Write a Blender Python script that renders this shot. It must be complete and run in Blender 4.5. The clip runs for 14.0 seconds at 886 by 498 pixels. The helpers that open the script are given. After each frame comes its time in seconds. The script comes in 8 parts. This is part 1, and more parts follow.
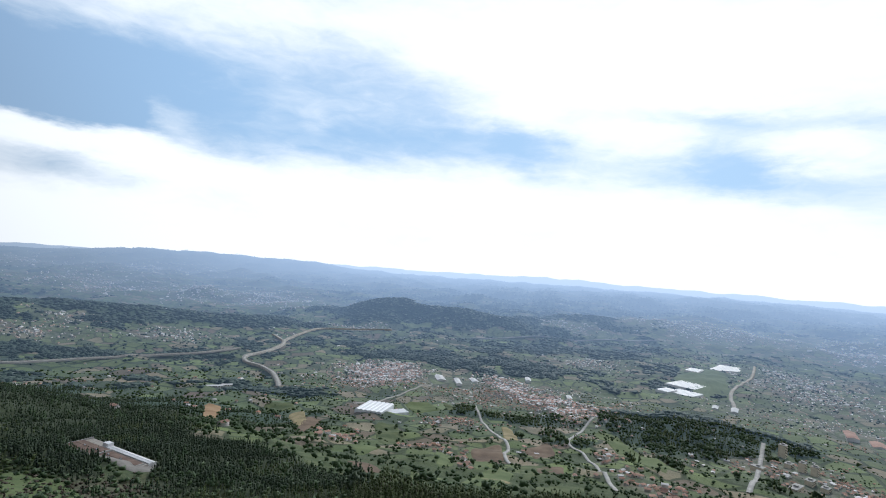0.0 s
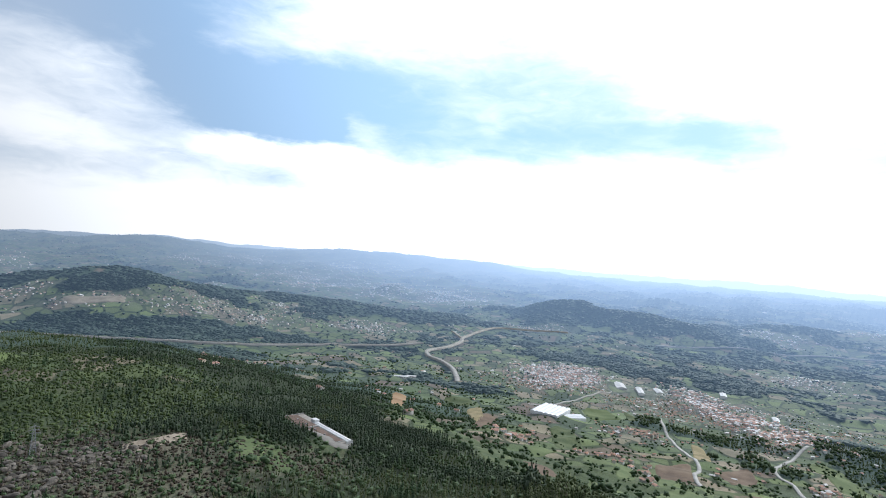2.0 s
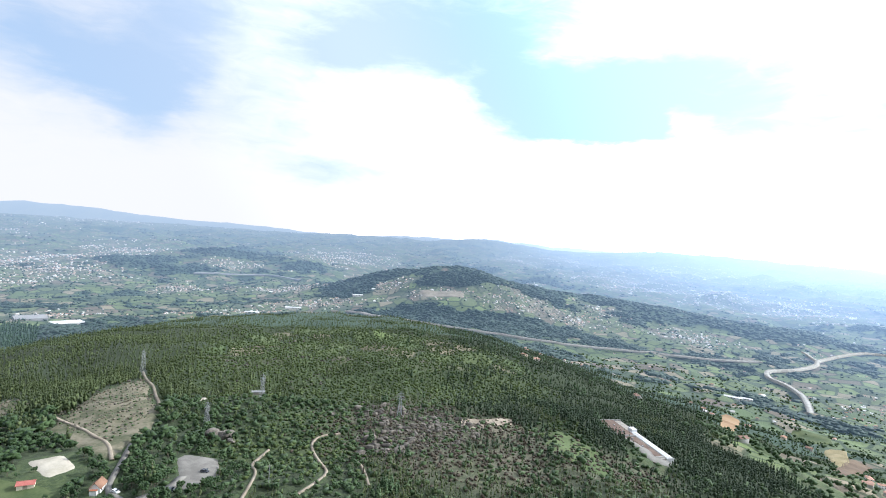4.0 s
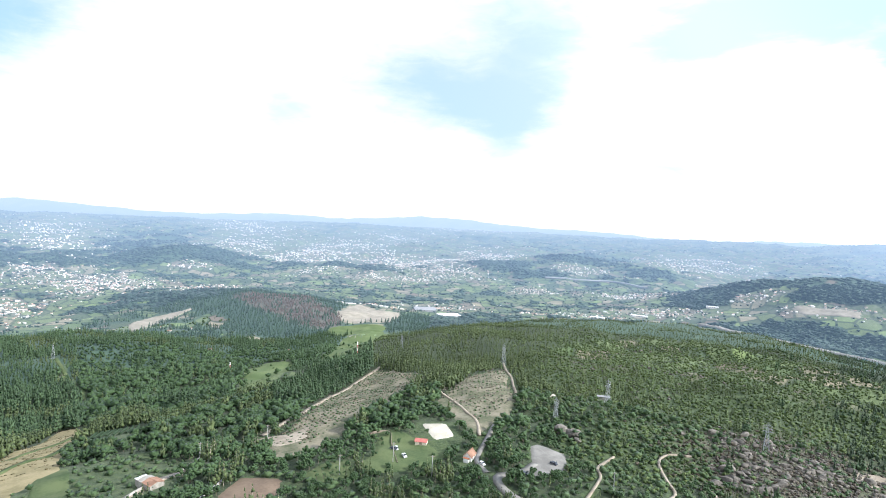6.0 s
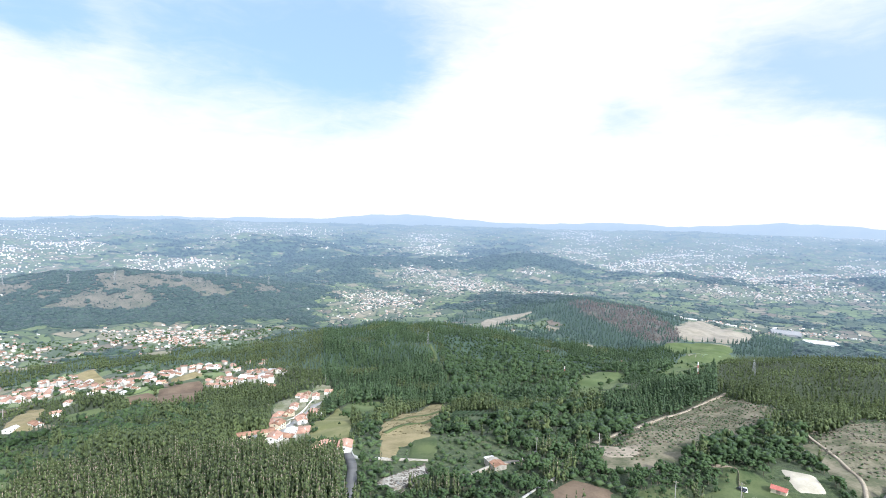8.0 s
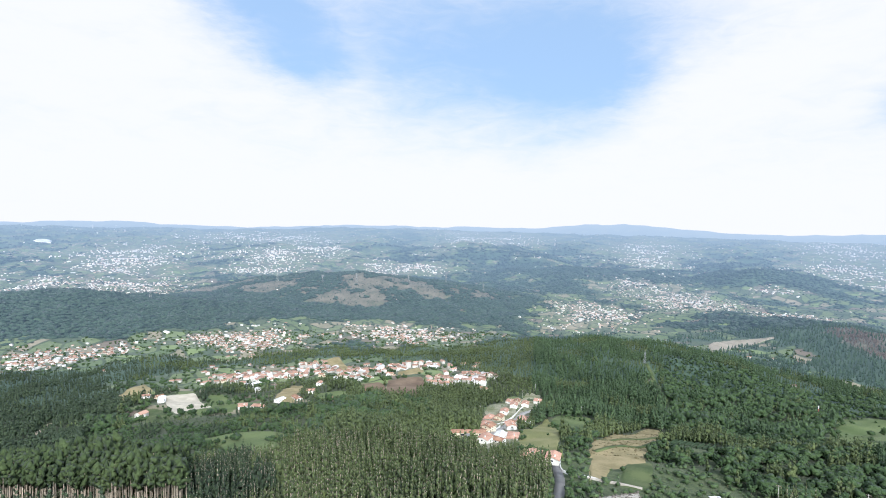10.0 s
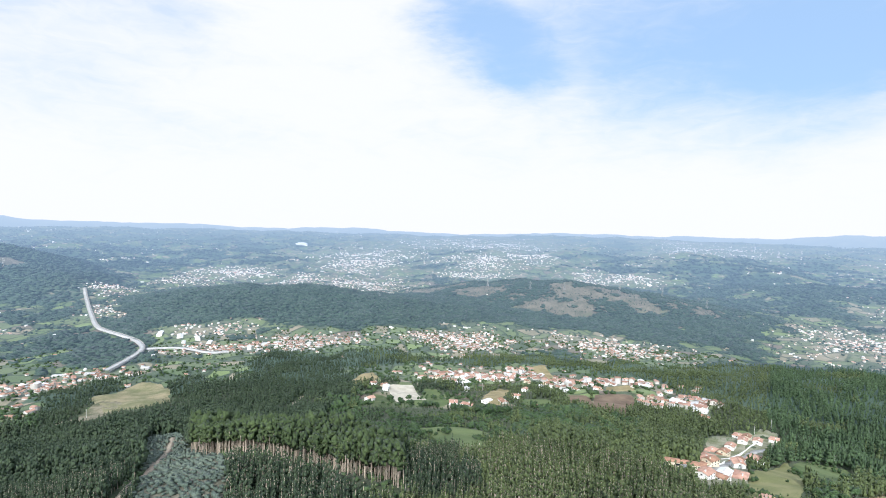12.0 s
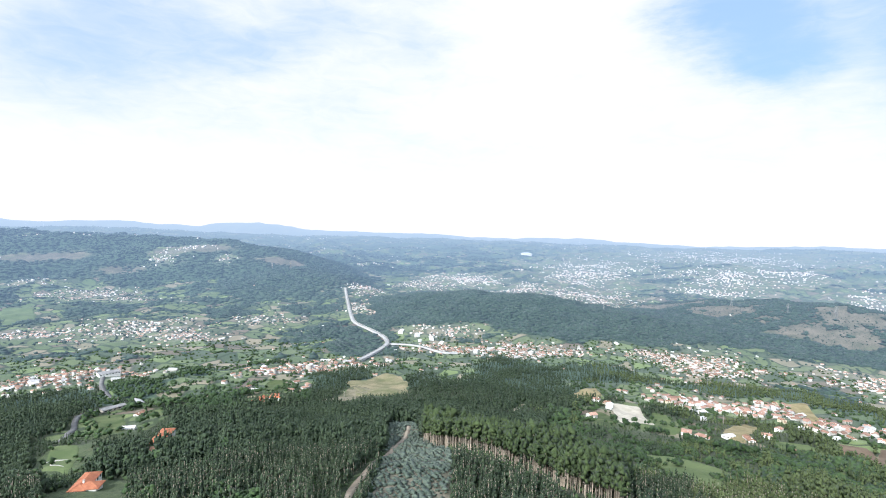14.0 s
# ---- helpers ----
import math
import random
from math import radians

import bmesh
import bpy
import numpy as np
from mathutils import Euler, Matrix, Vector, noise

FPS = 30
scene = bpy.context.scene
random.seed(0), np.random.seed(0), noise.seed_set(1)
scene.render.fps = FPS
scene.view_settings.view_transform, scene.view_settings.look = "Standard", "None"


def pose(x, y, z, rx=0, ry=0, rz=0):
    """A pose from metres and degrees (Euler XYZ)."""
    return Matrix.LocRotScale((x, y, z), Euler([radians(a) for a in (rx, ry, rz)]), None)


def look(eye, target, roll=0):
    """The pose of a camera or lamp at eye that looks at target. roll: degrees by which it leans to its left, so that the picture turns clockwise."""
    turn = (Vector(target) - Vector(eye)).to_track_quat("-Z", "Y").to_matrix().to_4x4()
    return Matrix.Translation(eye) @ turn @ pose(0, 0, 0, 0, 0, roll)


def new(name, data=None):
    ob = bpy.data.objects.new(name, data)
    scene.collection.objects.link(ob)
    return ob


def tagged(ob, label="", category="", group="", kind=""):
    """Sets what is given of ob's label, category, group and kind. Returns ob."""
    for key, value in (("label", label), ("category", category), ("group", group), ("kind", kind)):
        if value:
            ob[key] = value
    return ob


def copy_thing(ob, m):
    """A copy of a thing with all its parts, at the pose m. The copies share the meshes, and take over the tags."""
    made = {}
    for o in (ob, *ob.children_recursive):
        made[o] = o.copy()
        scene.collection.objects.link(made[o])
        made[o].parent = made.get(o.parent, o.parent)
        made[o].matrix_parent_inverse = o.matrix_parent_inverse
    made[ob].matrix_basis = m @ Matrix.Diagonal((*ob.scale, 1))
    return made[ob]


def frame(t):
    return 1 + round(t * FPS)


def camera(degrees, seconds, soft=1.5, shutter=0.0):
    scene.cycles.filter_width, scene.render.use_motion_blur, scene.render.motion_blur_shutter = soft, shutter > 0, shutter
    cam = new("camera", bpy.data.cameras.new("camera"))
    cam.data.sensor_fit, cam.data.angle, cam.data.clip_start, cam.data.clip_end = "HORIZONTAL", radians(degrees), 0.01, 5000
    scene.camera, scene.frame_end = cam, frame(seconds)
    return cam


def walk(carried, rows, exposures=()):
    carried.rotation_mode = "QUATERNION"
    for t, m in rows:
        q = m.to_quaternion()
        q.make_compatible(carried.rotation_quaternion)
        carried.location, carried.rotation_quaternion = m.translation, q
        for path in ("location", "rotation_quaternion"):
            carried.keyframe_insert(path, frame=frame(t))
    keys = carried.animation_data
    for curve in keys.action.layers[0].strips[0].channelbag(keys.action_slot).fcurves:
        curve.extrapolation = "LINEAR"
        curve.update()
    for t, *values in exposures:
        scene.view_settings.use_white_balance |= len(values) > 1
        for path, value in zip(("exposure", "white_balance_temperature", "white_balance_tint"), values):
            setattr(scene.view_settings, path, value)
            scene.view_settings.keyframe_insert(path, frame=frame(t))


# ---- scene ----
cam = camera(78.9, 14.0, soft=1.0)
EYE = 120.0   # metres above the hilltop clearing
PATH = [
    (0.0, pose(0, 0, EYE, 91.72, -4.23, 0.05)),
    (0.5, pose(0, 0, EYE, 91.44, -4.35, 4.23)),
    (1.0, pose(0, 0, EYE, 91.17, -4.44, 7.77)),
    (1.5, pose(0, 0, EYE, 90.84, -4.52, 12.26)),
    (2.0, pose(0, 0, EYE, 90.39, -4.55, 18.62)),
    (2.5, pose(0, 0, EYE, 89.85, -4.59, 26.13)),
    (2.7, pose(0, 0, EYE, 89.61, -4.59, 29.34)),
    (4.8, pose(0, 0, EYE, 87.38, -3.74, 65.59)),
    (5.0, pose(0, 0, EYE, 87.21, -3.57, 69.12)),
    (5.5, pose(0, 0, EYE, 86.86, -3.13, 78.18)),
    (6.0, pose(0, 0, EYE, 86.61, -2.71, 87.11)),
    (6.5, pose(0, 0, EYE, 86.43, -2.36, 96.06)),
    (7.0, pose(0, 0, EYE, 86.33, -1.97, 104.84)),
    (7.5, pose(0, 0, EYE, 86.30, -1.60, 113.47)),
    (8.0, pose(0, 0, EYE, 86.35, -1.37, 121.61)),
    (8.5, pose(0, 0, EYE, 86.45, -1.26, 128.52)),
    (8.7, pose(0, 0, EYE, 86.50, -1.21, 130.88)),
    (10.8, pose(0, 0, EYE, 87.03, -1.50, 151.80)),
    (11.0, pose(0, 0, EYE, 87.05, -1.54, 153.92)),
    (11.5, pose(0, 0, EYE, 87.13, -1.54, 159.70)),
    (12.0, pose(0, 0, EYE, 87.20, -1.53, 165.94)),
    (12.5, pose(0, 0, EYE, 87.30, -1.54, 172.06)),
    (13.0, pose(0, 0, EYE, 87.44, -1.55, 177.66)),
    (13.5, pose(0, 0, EYE, 87.57, -1.58, 183.51)),
    (14.0, pose(0, 0, EYE, 87.68, -1.60, 189.46)),
]
EXPOSURE = [(t, stops, 6080, 9) for t, stops in ((0.0, -1.22), (1.5, -0.94), (2.7, -0.54), (5.0, 0.24), (6.5, 0.32), (7.5, 0.26), (8.5, 0.1), (11.0, -0.02), (14.0, 0.1))]
walk(cam, PATH, EXPOSURE)

# ---- sky and sun ----
SUN_BEARING, SUN_HEIGHT = 338.0, 35.0


def math_node(tree, op, a, b=None, c=None, clamp=False):
    n = tree.nodes.new("ShaderNodeMath")
    n.operation, n.use_clamp = op, clamp
    for i, v in enumerate((a, b, c)):
        if v is None:
            continue
        if isinstance(v, (int, float)):
            n.inputs[i].default_value = v
        else:
            tree.links.new(v, n.inputs[i])
    return n.outputs[0]


def mix_color(tree, fac, a, b, blend="MIX"):
    n = tree.nodes.new("ShaderNodeMix")
    n.data_type, n.blend_type = "RGBA", blend
    for socket, v in ((n.inputs[0], fac), (n.inputs[6], a), (n.inputs[7], b)):
        if isinstance(v, (int, float)):
            socket.default_value = v
        elif isinstance(v, tuple):
            socket.default_value = (*v, 1.0)
        else:
            tree.links.new(v, socket)
    return n.outputs[2]


def noise_node(tree, vector, scale, detail=4.0, rough=0.55, distortion=0.0):
    n = tree.nodes.new("ShaderNodeTexNoise")
    n.inputs["Scale"].default_value, n.inputs["Detail"].default_value = scale, detail
    n.inputs["Roughness"].default_value, n.inputs["Distortion"].default_value = rough, distortion
    if vector is not None:
        tree.links.new(vector, n.inputs["Vector"])
    return n.outputs[0]


def ramp(tree, fac, low, high):
    """0 below low, 1 above high, smooth between."""
    n = tree.nodes.new("ShaderNodeMapRange")
    n.interpolation_type = "SMOOTHSTEP"
    n.inputs[1].default_value, n.inputs[2].default_value = low, high
    tree.links.new(fac, n.inputs[0])
    return n.outputs[0]


SKY_MIDDLE = 95.0
# cloud banks (+) and the openings between them (-): bearing, height, half length, half width, tilt, amount
CLOUDS_NORTH = (
    (350.0, 20.9, 32.0, 4.6, 0, 0.8), (339.5, 19.6, 19.9, 3.9, 4, 0.9), (27.8, 12.4, 2.6, 1.0, 23, 0.7), (14.5, 13.6, 1.9, 1.2, 10, 0.35), (352.8, 16.3, 4.4, 1.3, 171, 0.9), (342.2, 14.0, 7.4, 1.9, 3, 0.9),
    (325.5, 12.3, 5.3, 1.8, 9, 0.9), (35.0, 8.8, 5.8, 1.1, 178, 0.8), (26.7, 8.0, 6.1, 1.2, 0, 0.7), (5.9, 8.3, 16.4, 2.7, 178, 0.9),
    (339.0, 7.0, 12.4, 1.9, 1, 0.8),
)
CLOUDS_OPEN = (
    (12.0, 14.0, 52.0, 8.5, 0, -0.42), (332.0, 13.0, 24.0, 6.0, 2, -0.3),
    (28.8, 16.3, 15.6, 3.3, 169, -0.9), (6.7, 18.5, 9.4, 2.6, 6, -0.9), (9.0, 12.2, 16.2, 2.6, 176, -0.9), (33.7, 11.3, 4.0, 1.4, 176, -0.7), (35.8, 5.3, 4.8, 1.3, 178, -0.7), (352.2, 12.5, 3.4, 2.3, 39, -0.7),
    (333.6, 15.3, 12.9, 0.9, 4, -0.8), (332.4, 11.5, 3.2, 2.1, 41, -0.7), (329.5, 9.4, 9.3, 1.4, 7, -0.6),
)
CLOUDS_WEST = (
    (59.4, 13.3, 7.0, 3.8, 175, 0.5), (58.2, 8.0, 7.5, 1.3, 178, 0.8), (48.9, 12.2, 6.5, 2.0, 19, 0.6), (36.8, 9.4, 7.7, 1.2, 176, 0.8), (29.5, 20.2, 12.8, 2.8, 173, 0.25), (63.2, 17.1, 4.2, 1.5, 166, -0.78),
    (43.8, 21.1, 9.1, 2.4, 163, -0.85), (56.0, 5.5, 10.8, 1.8, 178, -0.70), (36.8, 11.8, 5.4, 1.7, 0, -0.78),
)
CLOUDS_SOUTH_WEST = (
    (60.0, 20.5, 16.0, 4.0, 168, -0.75), (84.0, 17.0, 9.0, 2.6, 8, -0.35), (41.0, 13.0, 9.0, 2.4, 172, -0.5),
    (56.0, 18.6, 8.0, 2.4, 161, -0.75), (82.3, 11.7, 4.4, 1.0, 177, -0.78), (45.8, 15.7, 2.4, 0.9, 176, -0.78), (40.0, 12.8, 12.6, 2.5, 174, -0.95), 
    (65.6, 6.1, 5.9, 1.3, 174, -0.70), (49.0, 16.9, 12.3, 1.4, 174, 0.35), (42.2, 9.8, 10.0, 1.5, 2, 0.4), (89.7, 14.9, 5.0, 1.0, 14, -0.46),
)
CLOUDS_SOUTH = (
    (131.2, 17.8, 14.4, 3.2, 170, -0.46), (129.5, 13.9, 5.7, 1.6, 169, -0.43), (89.1, 12.7, 8.3, 1.1, 4, -0.85), (103.9, 10.2, 2.8, 0.8, 177, -0.62), (81.4, 8.3, 2.7, 0.8, 3, -0.70), 
    (80.0, 15.7, 4.0, 3.0, 20, -0.70), (107.4, 16.7, 13.5, 4.2, 167, 0.4),
)
CLOUDS_EAST = (
    (145.8, 19.6, 20.8, 3.0, 3, -0.67), (142.0, 15.2, 9.8, 3.0, 0, -0.54), (129.5, 15.0, 6.0, 3.0, 150, -0.49), (159.0, 16.8, 4.0, 1.6, 11, -0.41), (176.1, 15.4, 3.2, 0.7, 14, -0.31),
    (179.7, 15.1, 13.0, 3.9, 176, 0.45), (159.0, 11.1, 12.4, 1.8, 0, 0.3), (120.6, 11.2, 6.6, 1.9, 159, 0.35),
)
CLOUDS_LAST = (
    (221.9, 16.2, 8.2, 2.4, 165, -1.01), (209.9, 16.1, 5.1, 1.0, 176, -0.70), (203.6, 19.9, 4.7, 1.5, 162, -0.54), (163.7, 20.0, 4.1, 1.6, 21, -1.08), (157.5, 14.9, 3.1, 1.5, 17, -0.78),
    (192.6, 18.2, 4.1, 1.1, 7, -0.54), (175.5, 19.6, 9.0, 2.7, 7, 0.35), 
)


def build_world():
    world = bpy.data.worlds.new("sky")
    scene.world = world
    world.use_nodes = True
    t = world.node_tree
    t.nodes.clear()
    out = t.nodes.new("ShaderNodeOutputWorld")
    back = t.nodes.new("ShaderNodeBackground")
    back.inputs[1].default_value = 0.086
    sky = t.nodes.new("ShaderNodeTexSky")
    sky.sky_type, sky.sun_disc = "NISHITA", False
    sky.sun_elevation, sky.sun_rotation = radians(SUN_HEIGHT), radians(-SUN_BEARING)
    sky.air_density, sky.dust_density, sky.ozone_density = 1.0, 1.2, 1.5
    way = t.nodes.new("ShaderNodeTexCoord").outputs["Generated"]
    sep = t.nodes.new("ShaderNodeSeparateXYZ")
    t.links.new(way, sep.inputs[0])
    # bearing from the middle of the view, and height, in degrees
    def along_way(bx, by):
        dot = t.nodes.new("ShaderNodeVectorMath")
        dot.operation = "DOT_PRODUCT"
        dot.inputs[1].default_value = (bx, by, 0)
        t.links.new(way, dot.inputs[0])
        return dot.outputs["Value"]
    mid = radians(SKY_MIDDLE)
    turn = math_node(t, "MULTIPLY", math_node(t, "ARCTAN2", along_way(-math.cos(mid), -math.sin(mid)), along_way(-math.sin(mid), math.cos(mid))), 180 / math.pi)
    lift = math_node(t, "MULTIPLY", math_node(t, "ARCSINE", sep.outputs[2]), 180 / math.pi)
    chart = t.nodes.new("ShaderNodeCombineXYZ")
    t.links.new(turn, chart.inputs[0])
    t.links.new(lift, chart.inputs[1])
    # ragged edges: the chart is pulled about, more along the streaks than across them
    drawn = t.nodes.new("ShaderNodeMapping")
    drawn.inputs["Scale"].default_value = (0.075, 0.22, 1.0)
    t.links.new(chart.outputs[0], drawn.inputs[0])
    pull = t.nodes.new("ShaderNodeTexNoise")
    pull.inputs["Scale"].default_value, pull.inputs["Detail"].default_value, pull.inputs["Roughness"].default_value = 1.5, 6.0, 0.62
    t.links.new(drawn.outputs[0], pull.inputs["Vector"])
    shift = t.nodes.new("ShaderNodeVectorMath")
    shift.operation = "MULTIPLY_ADD"
    shift.inputs[1].default_value = (9.0, 4.2, 0)
    t.links.new(pull.outputs["Color"], shift.inputs[0])
    back_to = t.nodes.new("ShaderNodeVectorMath")
    back_to.operation = "SUBTRACT"
    back_to.inputs[1].default_value = (4.5, 2.1, 0)
    t.links.new(chart.outputs[0], shift.inputs[2])
    t.links.new(shift.outputs[0], back_to.inputs[0])
    streaks = noise_node(t, drawn.outputs[0], 1.0, 6.0, 0.55, 0.6)
    wisps = noise_node(t, drawn.outputs[0], 3.4, 6.0, 0.6, 1.0)
    cover = math_node(t, "ADD", math_node(t, "MULTIPLY", math_node(t, "SUBTRACT", streaks, 0.5), 0.9), math_node(t, "MULTIPLY", math_node(t, "SUBTRACT", wisps, 0.5), 0.75))
    cover = math_node(t, "ADD", cover, math_node(t, "MULTIPLY_ADD", ramp(t, lift, 10.0, 2.5), 0.55, 0.62))
    # blue overhead, away from the banks along the horizon
    cover = math_node(t, "SUBTRACT", cover, math_node(t, "MULTIPLY", ramp(t, lift, 26.0, 46.0), 0.8))
    banks = [(*bank, 1.25) for bank in CLOUDS_NORTH + CLOUDS_OPEN + CLOUDS_WEST] + [(*bank, 2.3) for bank in CLOUDS_SOUTH_WEST + CLOUDS_SOUTH + CLOUDS_EAST + CLOUDS_LAST]
    for az, el, half, thick, tilt, amount, broad in banks:
        spot = t.nodes.new("ShaderNodeMapping")
        spot.vector_type = "TEXTURE"
        spot.inputs["Location"].default_value = ((az - SKY_MIDDLE + 180) % 360 - 180, el, 0)
        spot.inputs["Rotation"].default_value = (0, 0, radians(tilt))
        spot.inputs["Scale"].default_value = (half * 1.15, thick * broad, 1)
        t.links.new(back_to.outputs[0], spot.inputs[0])
        size = t.nodes.new("ShaderNodeVectorMath")
        size.operation = "LENGTH"
        t.links.new(spot.outputs[0], size.inputs[0])
        share = t.nodes.new("ShaderNodeMapRange")
        share.interpolation_type = "SMOOTHSTEP"
        share.inputs[1].default_value, share.inputs[2].default_value, share.inputs[4].default_value = 1.65, 0.0, amount * 0.92
        t.links.new(size.outputs["Value"], share.inputs[0])
        cover = math_node(t, "ADD", cover, share.outputs[0])
    sunward = t.nodes.new("ShaderNodeVectorMath")
    sunward.operation = "DOT_PRODUCT"
    sunward.inputs[1].default_value = (-math.sin(radians(SUN_BEARING)) * math.cos(radians(SUN_HEIGHT)), math.cos(radians(SUN_BEARING)) * math.cos(radians(SUN_HEIGHT)), math.sin(radians(SUN_HEIGHT)))
    t.links.new(way, sunward.inputs[0])
    # the veil is thicker square to the sun
    veiled = math_node(t, "MULTIPLY", math_node(t, "MULTIPLY", ramp(t, sunward.outputs["Value"], -0.5, 0.1), ramp(t, sunward.outputs["Value"], 0.5, 0.2)), 0.22)
    mask = math_node(t, "MULTIPLY_ADD", ramp(t, cover, -0.72, 1.12), 0.93, 0.05)
    mask = math_node(t, "ADD", mask, math_node(t, "MULTIPLY", veiled, math_node(t, "SUBTRACT", 1.0, mask)))
    # cloud is brightest round the sun
    cloud = mix_color(t, ramp(t, sunward.outputs["Value"], -0.1, 0.6), (11.8, 11.5, 11.6), (29.0, 29.5, 29.8))
    veil = mix_color(t, ramp(t, sunward.outputs["Value"], 0.26, 0.76), (5.3, 7.6, 10.8), (10.6, 16.8, 24.2))
    clear = mix_color(t, math_node(t, "MULTIPLY_ADD", ramp(t, lift, 55.0, 22.0), 0.7, 0.05), mix_color(t, 1.0, sky.outputs[0], (1.6, 1.9, 2.2), "MULTIPLY"), veil)
    color = mix_color(t, mask, clear, cloud)
    t.links.new(color, back.inputs[0])
    t.links.new(back.outputs[0], out.inputs[0])


build_world()
sun = new("sun", bpy.data.lights.new("sun", "SUN"))
sun.data.energy, sun.data.angle, sun.data.color = 5.0, radians(0.6), (1.0, 0.96, 0.89)
sun.matrix_world = look((-2000 * math.sin(radians(SUN_BEARING)), 2000 * math.cos(radians(SUN_BEARING)), 2000 * math.tan(radians(SUN_HEIGHT))), (0, 0, 0))

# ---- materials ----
# colours of the haze that is painted onto far things as glow
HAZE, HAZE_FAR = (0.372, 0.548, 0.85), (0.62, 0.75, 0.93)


def material(name):
    m = bpy.data.materials.new(name)
    m.use_nodes = True
    t = m.node_tree
    return m, t, t.nodes["Principled BSDF"], t.nodes["Material Output"]


def position(t):
    return t.nodes.new("ShaderNodeNewGeometry").outputs["Position"]


def painted_haze(t, bsdf, out):
    """Haze painted onto far materials: an emission mixed in, growing with distance from the origin."""
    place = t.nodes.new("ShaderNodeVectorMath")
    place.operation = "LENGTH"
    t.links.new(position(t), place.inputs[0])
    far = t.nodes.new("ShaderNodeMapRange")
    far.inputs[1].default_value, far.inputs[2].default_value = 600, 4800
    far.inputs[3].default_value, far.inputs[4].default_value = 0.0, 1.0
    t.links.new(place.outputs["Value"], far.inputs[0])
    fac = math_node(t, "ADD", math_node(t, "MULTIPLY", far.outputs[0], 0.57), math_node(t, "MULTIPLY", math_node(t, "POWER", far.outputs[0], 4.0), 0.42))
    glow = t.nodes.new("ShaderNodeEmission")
    # the painted haze is thicker and brighter towards the sun
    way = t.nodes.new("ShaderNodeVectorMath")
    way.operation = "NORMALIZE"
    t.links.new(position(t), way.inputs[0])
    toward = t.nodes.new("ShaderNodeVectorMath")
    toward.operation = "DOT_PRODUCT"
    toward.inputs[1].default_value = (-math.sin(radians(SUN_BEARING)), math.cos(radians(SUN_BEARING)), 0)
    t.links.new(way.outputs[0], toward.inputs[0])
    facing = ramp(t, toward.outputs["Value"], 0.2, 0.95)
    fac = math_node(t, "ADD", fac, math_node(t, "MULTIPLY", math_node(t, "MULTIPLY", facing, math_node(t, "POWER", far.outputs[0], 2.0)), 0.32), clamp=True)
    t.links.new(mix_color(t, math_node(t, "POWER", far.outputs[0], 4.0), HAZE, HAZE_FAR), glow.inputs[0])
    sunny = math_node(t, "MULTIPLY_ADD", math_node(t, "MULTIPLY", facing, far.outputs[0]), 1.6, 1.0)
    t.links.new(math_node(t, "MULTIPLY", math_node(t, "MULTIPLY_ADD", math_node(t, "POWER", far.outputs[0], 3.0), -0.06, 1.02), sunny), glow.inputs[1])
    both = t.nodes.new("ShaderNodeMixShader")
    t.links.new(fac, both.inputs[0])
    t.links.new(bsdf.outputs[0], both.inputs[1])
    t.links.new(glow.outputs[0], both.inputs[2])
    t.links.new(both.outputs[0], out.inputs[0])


def plain(name, dark, light, scale=0.4, fine=6.0, rough=0.85, bump=0.3, metal=0.0, vary=0.0, island=False, far=False, spec=0.3):
    """Two tones mixed at two scales, with a little relief; vary: how far single objects differ; far: adds painted haze.
    """
    m, t, b, out = material(name)
    p = position(t)
    big, small = noise_node(t, p, scale, 4.0), noise_node(t, p, fine, 3.0)
    fac = math_node(t, "ADD", math_node(t, "MULTIPLY", big, 0.7), math_node(t, "MULTIPLY", small, 0.3))
    c = mix_color(t, ramp(t, fac, 0.35, 0.65), dark, light)
    if vary:
        rnd = t.nodes.new("ShaderNodeNewGeometry").outputs["Random Per Island"] if island else t.nodes.new("ShaderNodeObjectInfo").outputs["Random"]
        hsv = t.nodes.new("ShaderNodeHueSaturation")
        t.links.new(c, hsv.inputs["Color"])
        t.links.new(math_node(t, "ADD", math_node(t, "MULTIPLY", rnd, vary * 2), 1 - vary), hsv.inputs["Value"])
        c = hsv.outputs[0]
    t.links.new(c, b.inputs["Base Color"])
    b.inputs["Roughness"].default_value, b.inputs["Metallic"].default_value = rough, metal
    b.inputs["Specular IOR Level"].default_value = spec
    if bump:
        n = t.nodes.new("ShaderNodeBump")
        n.inputs["Strength"].default_value = bump
        t.links.new(small, n.inputs["Height"])
        t.links.new(n.outputs[0], b.inputs["Normal"])
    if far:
        painted_haze(t, b, out)
    return m


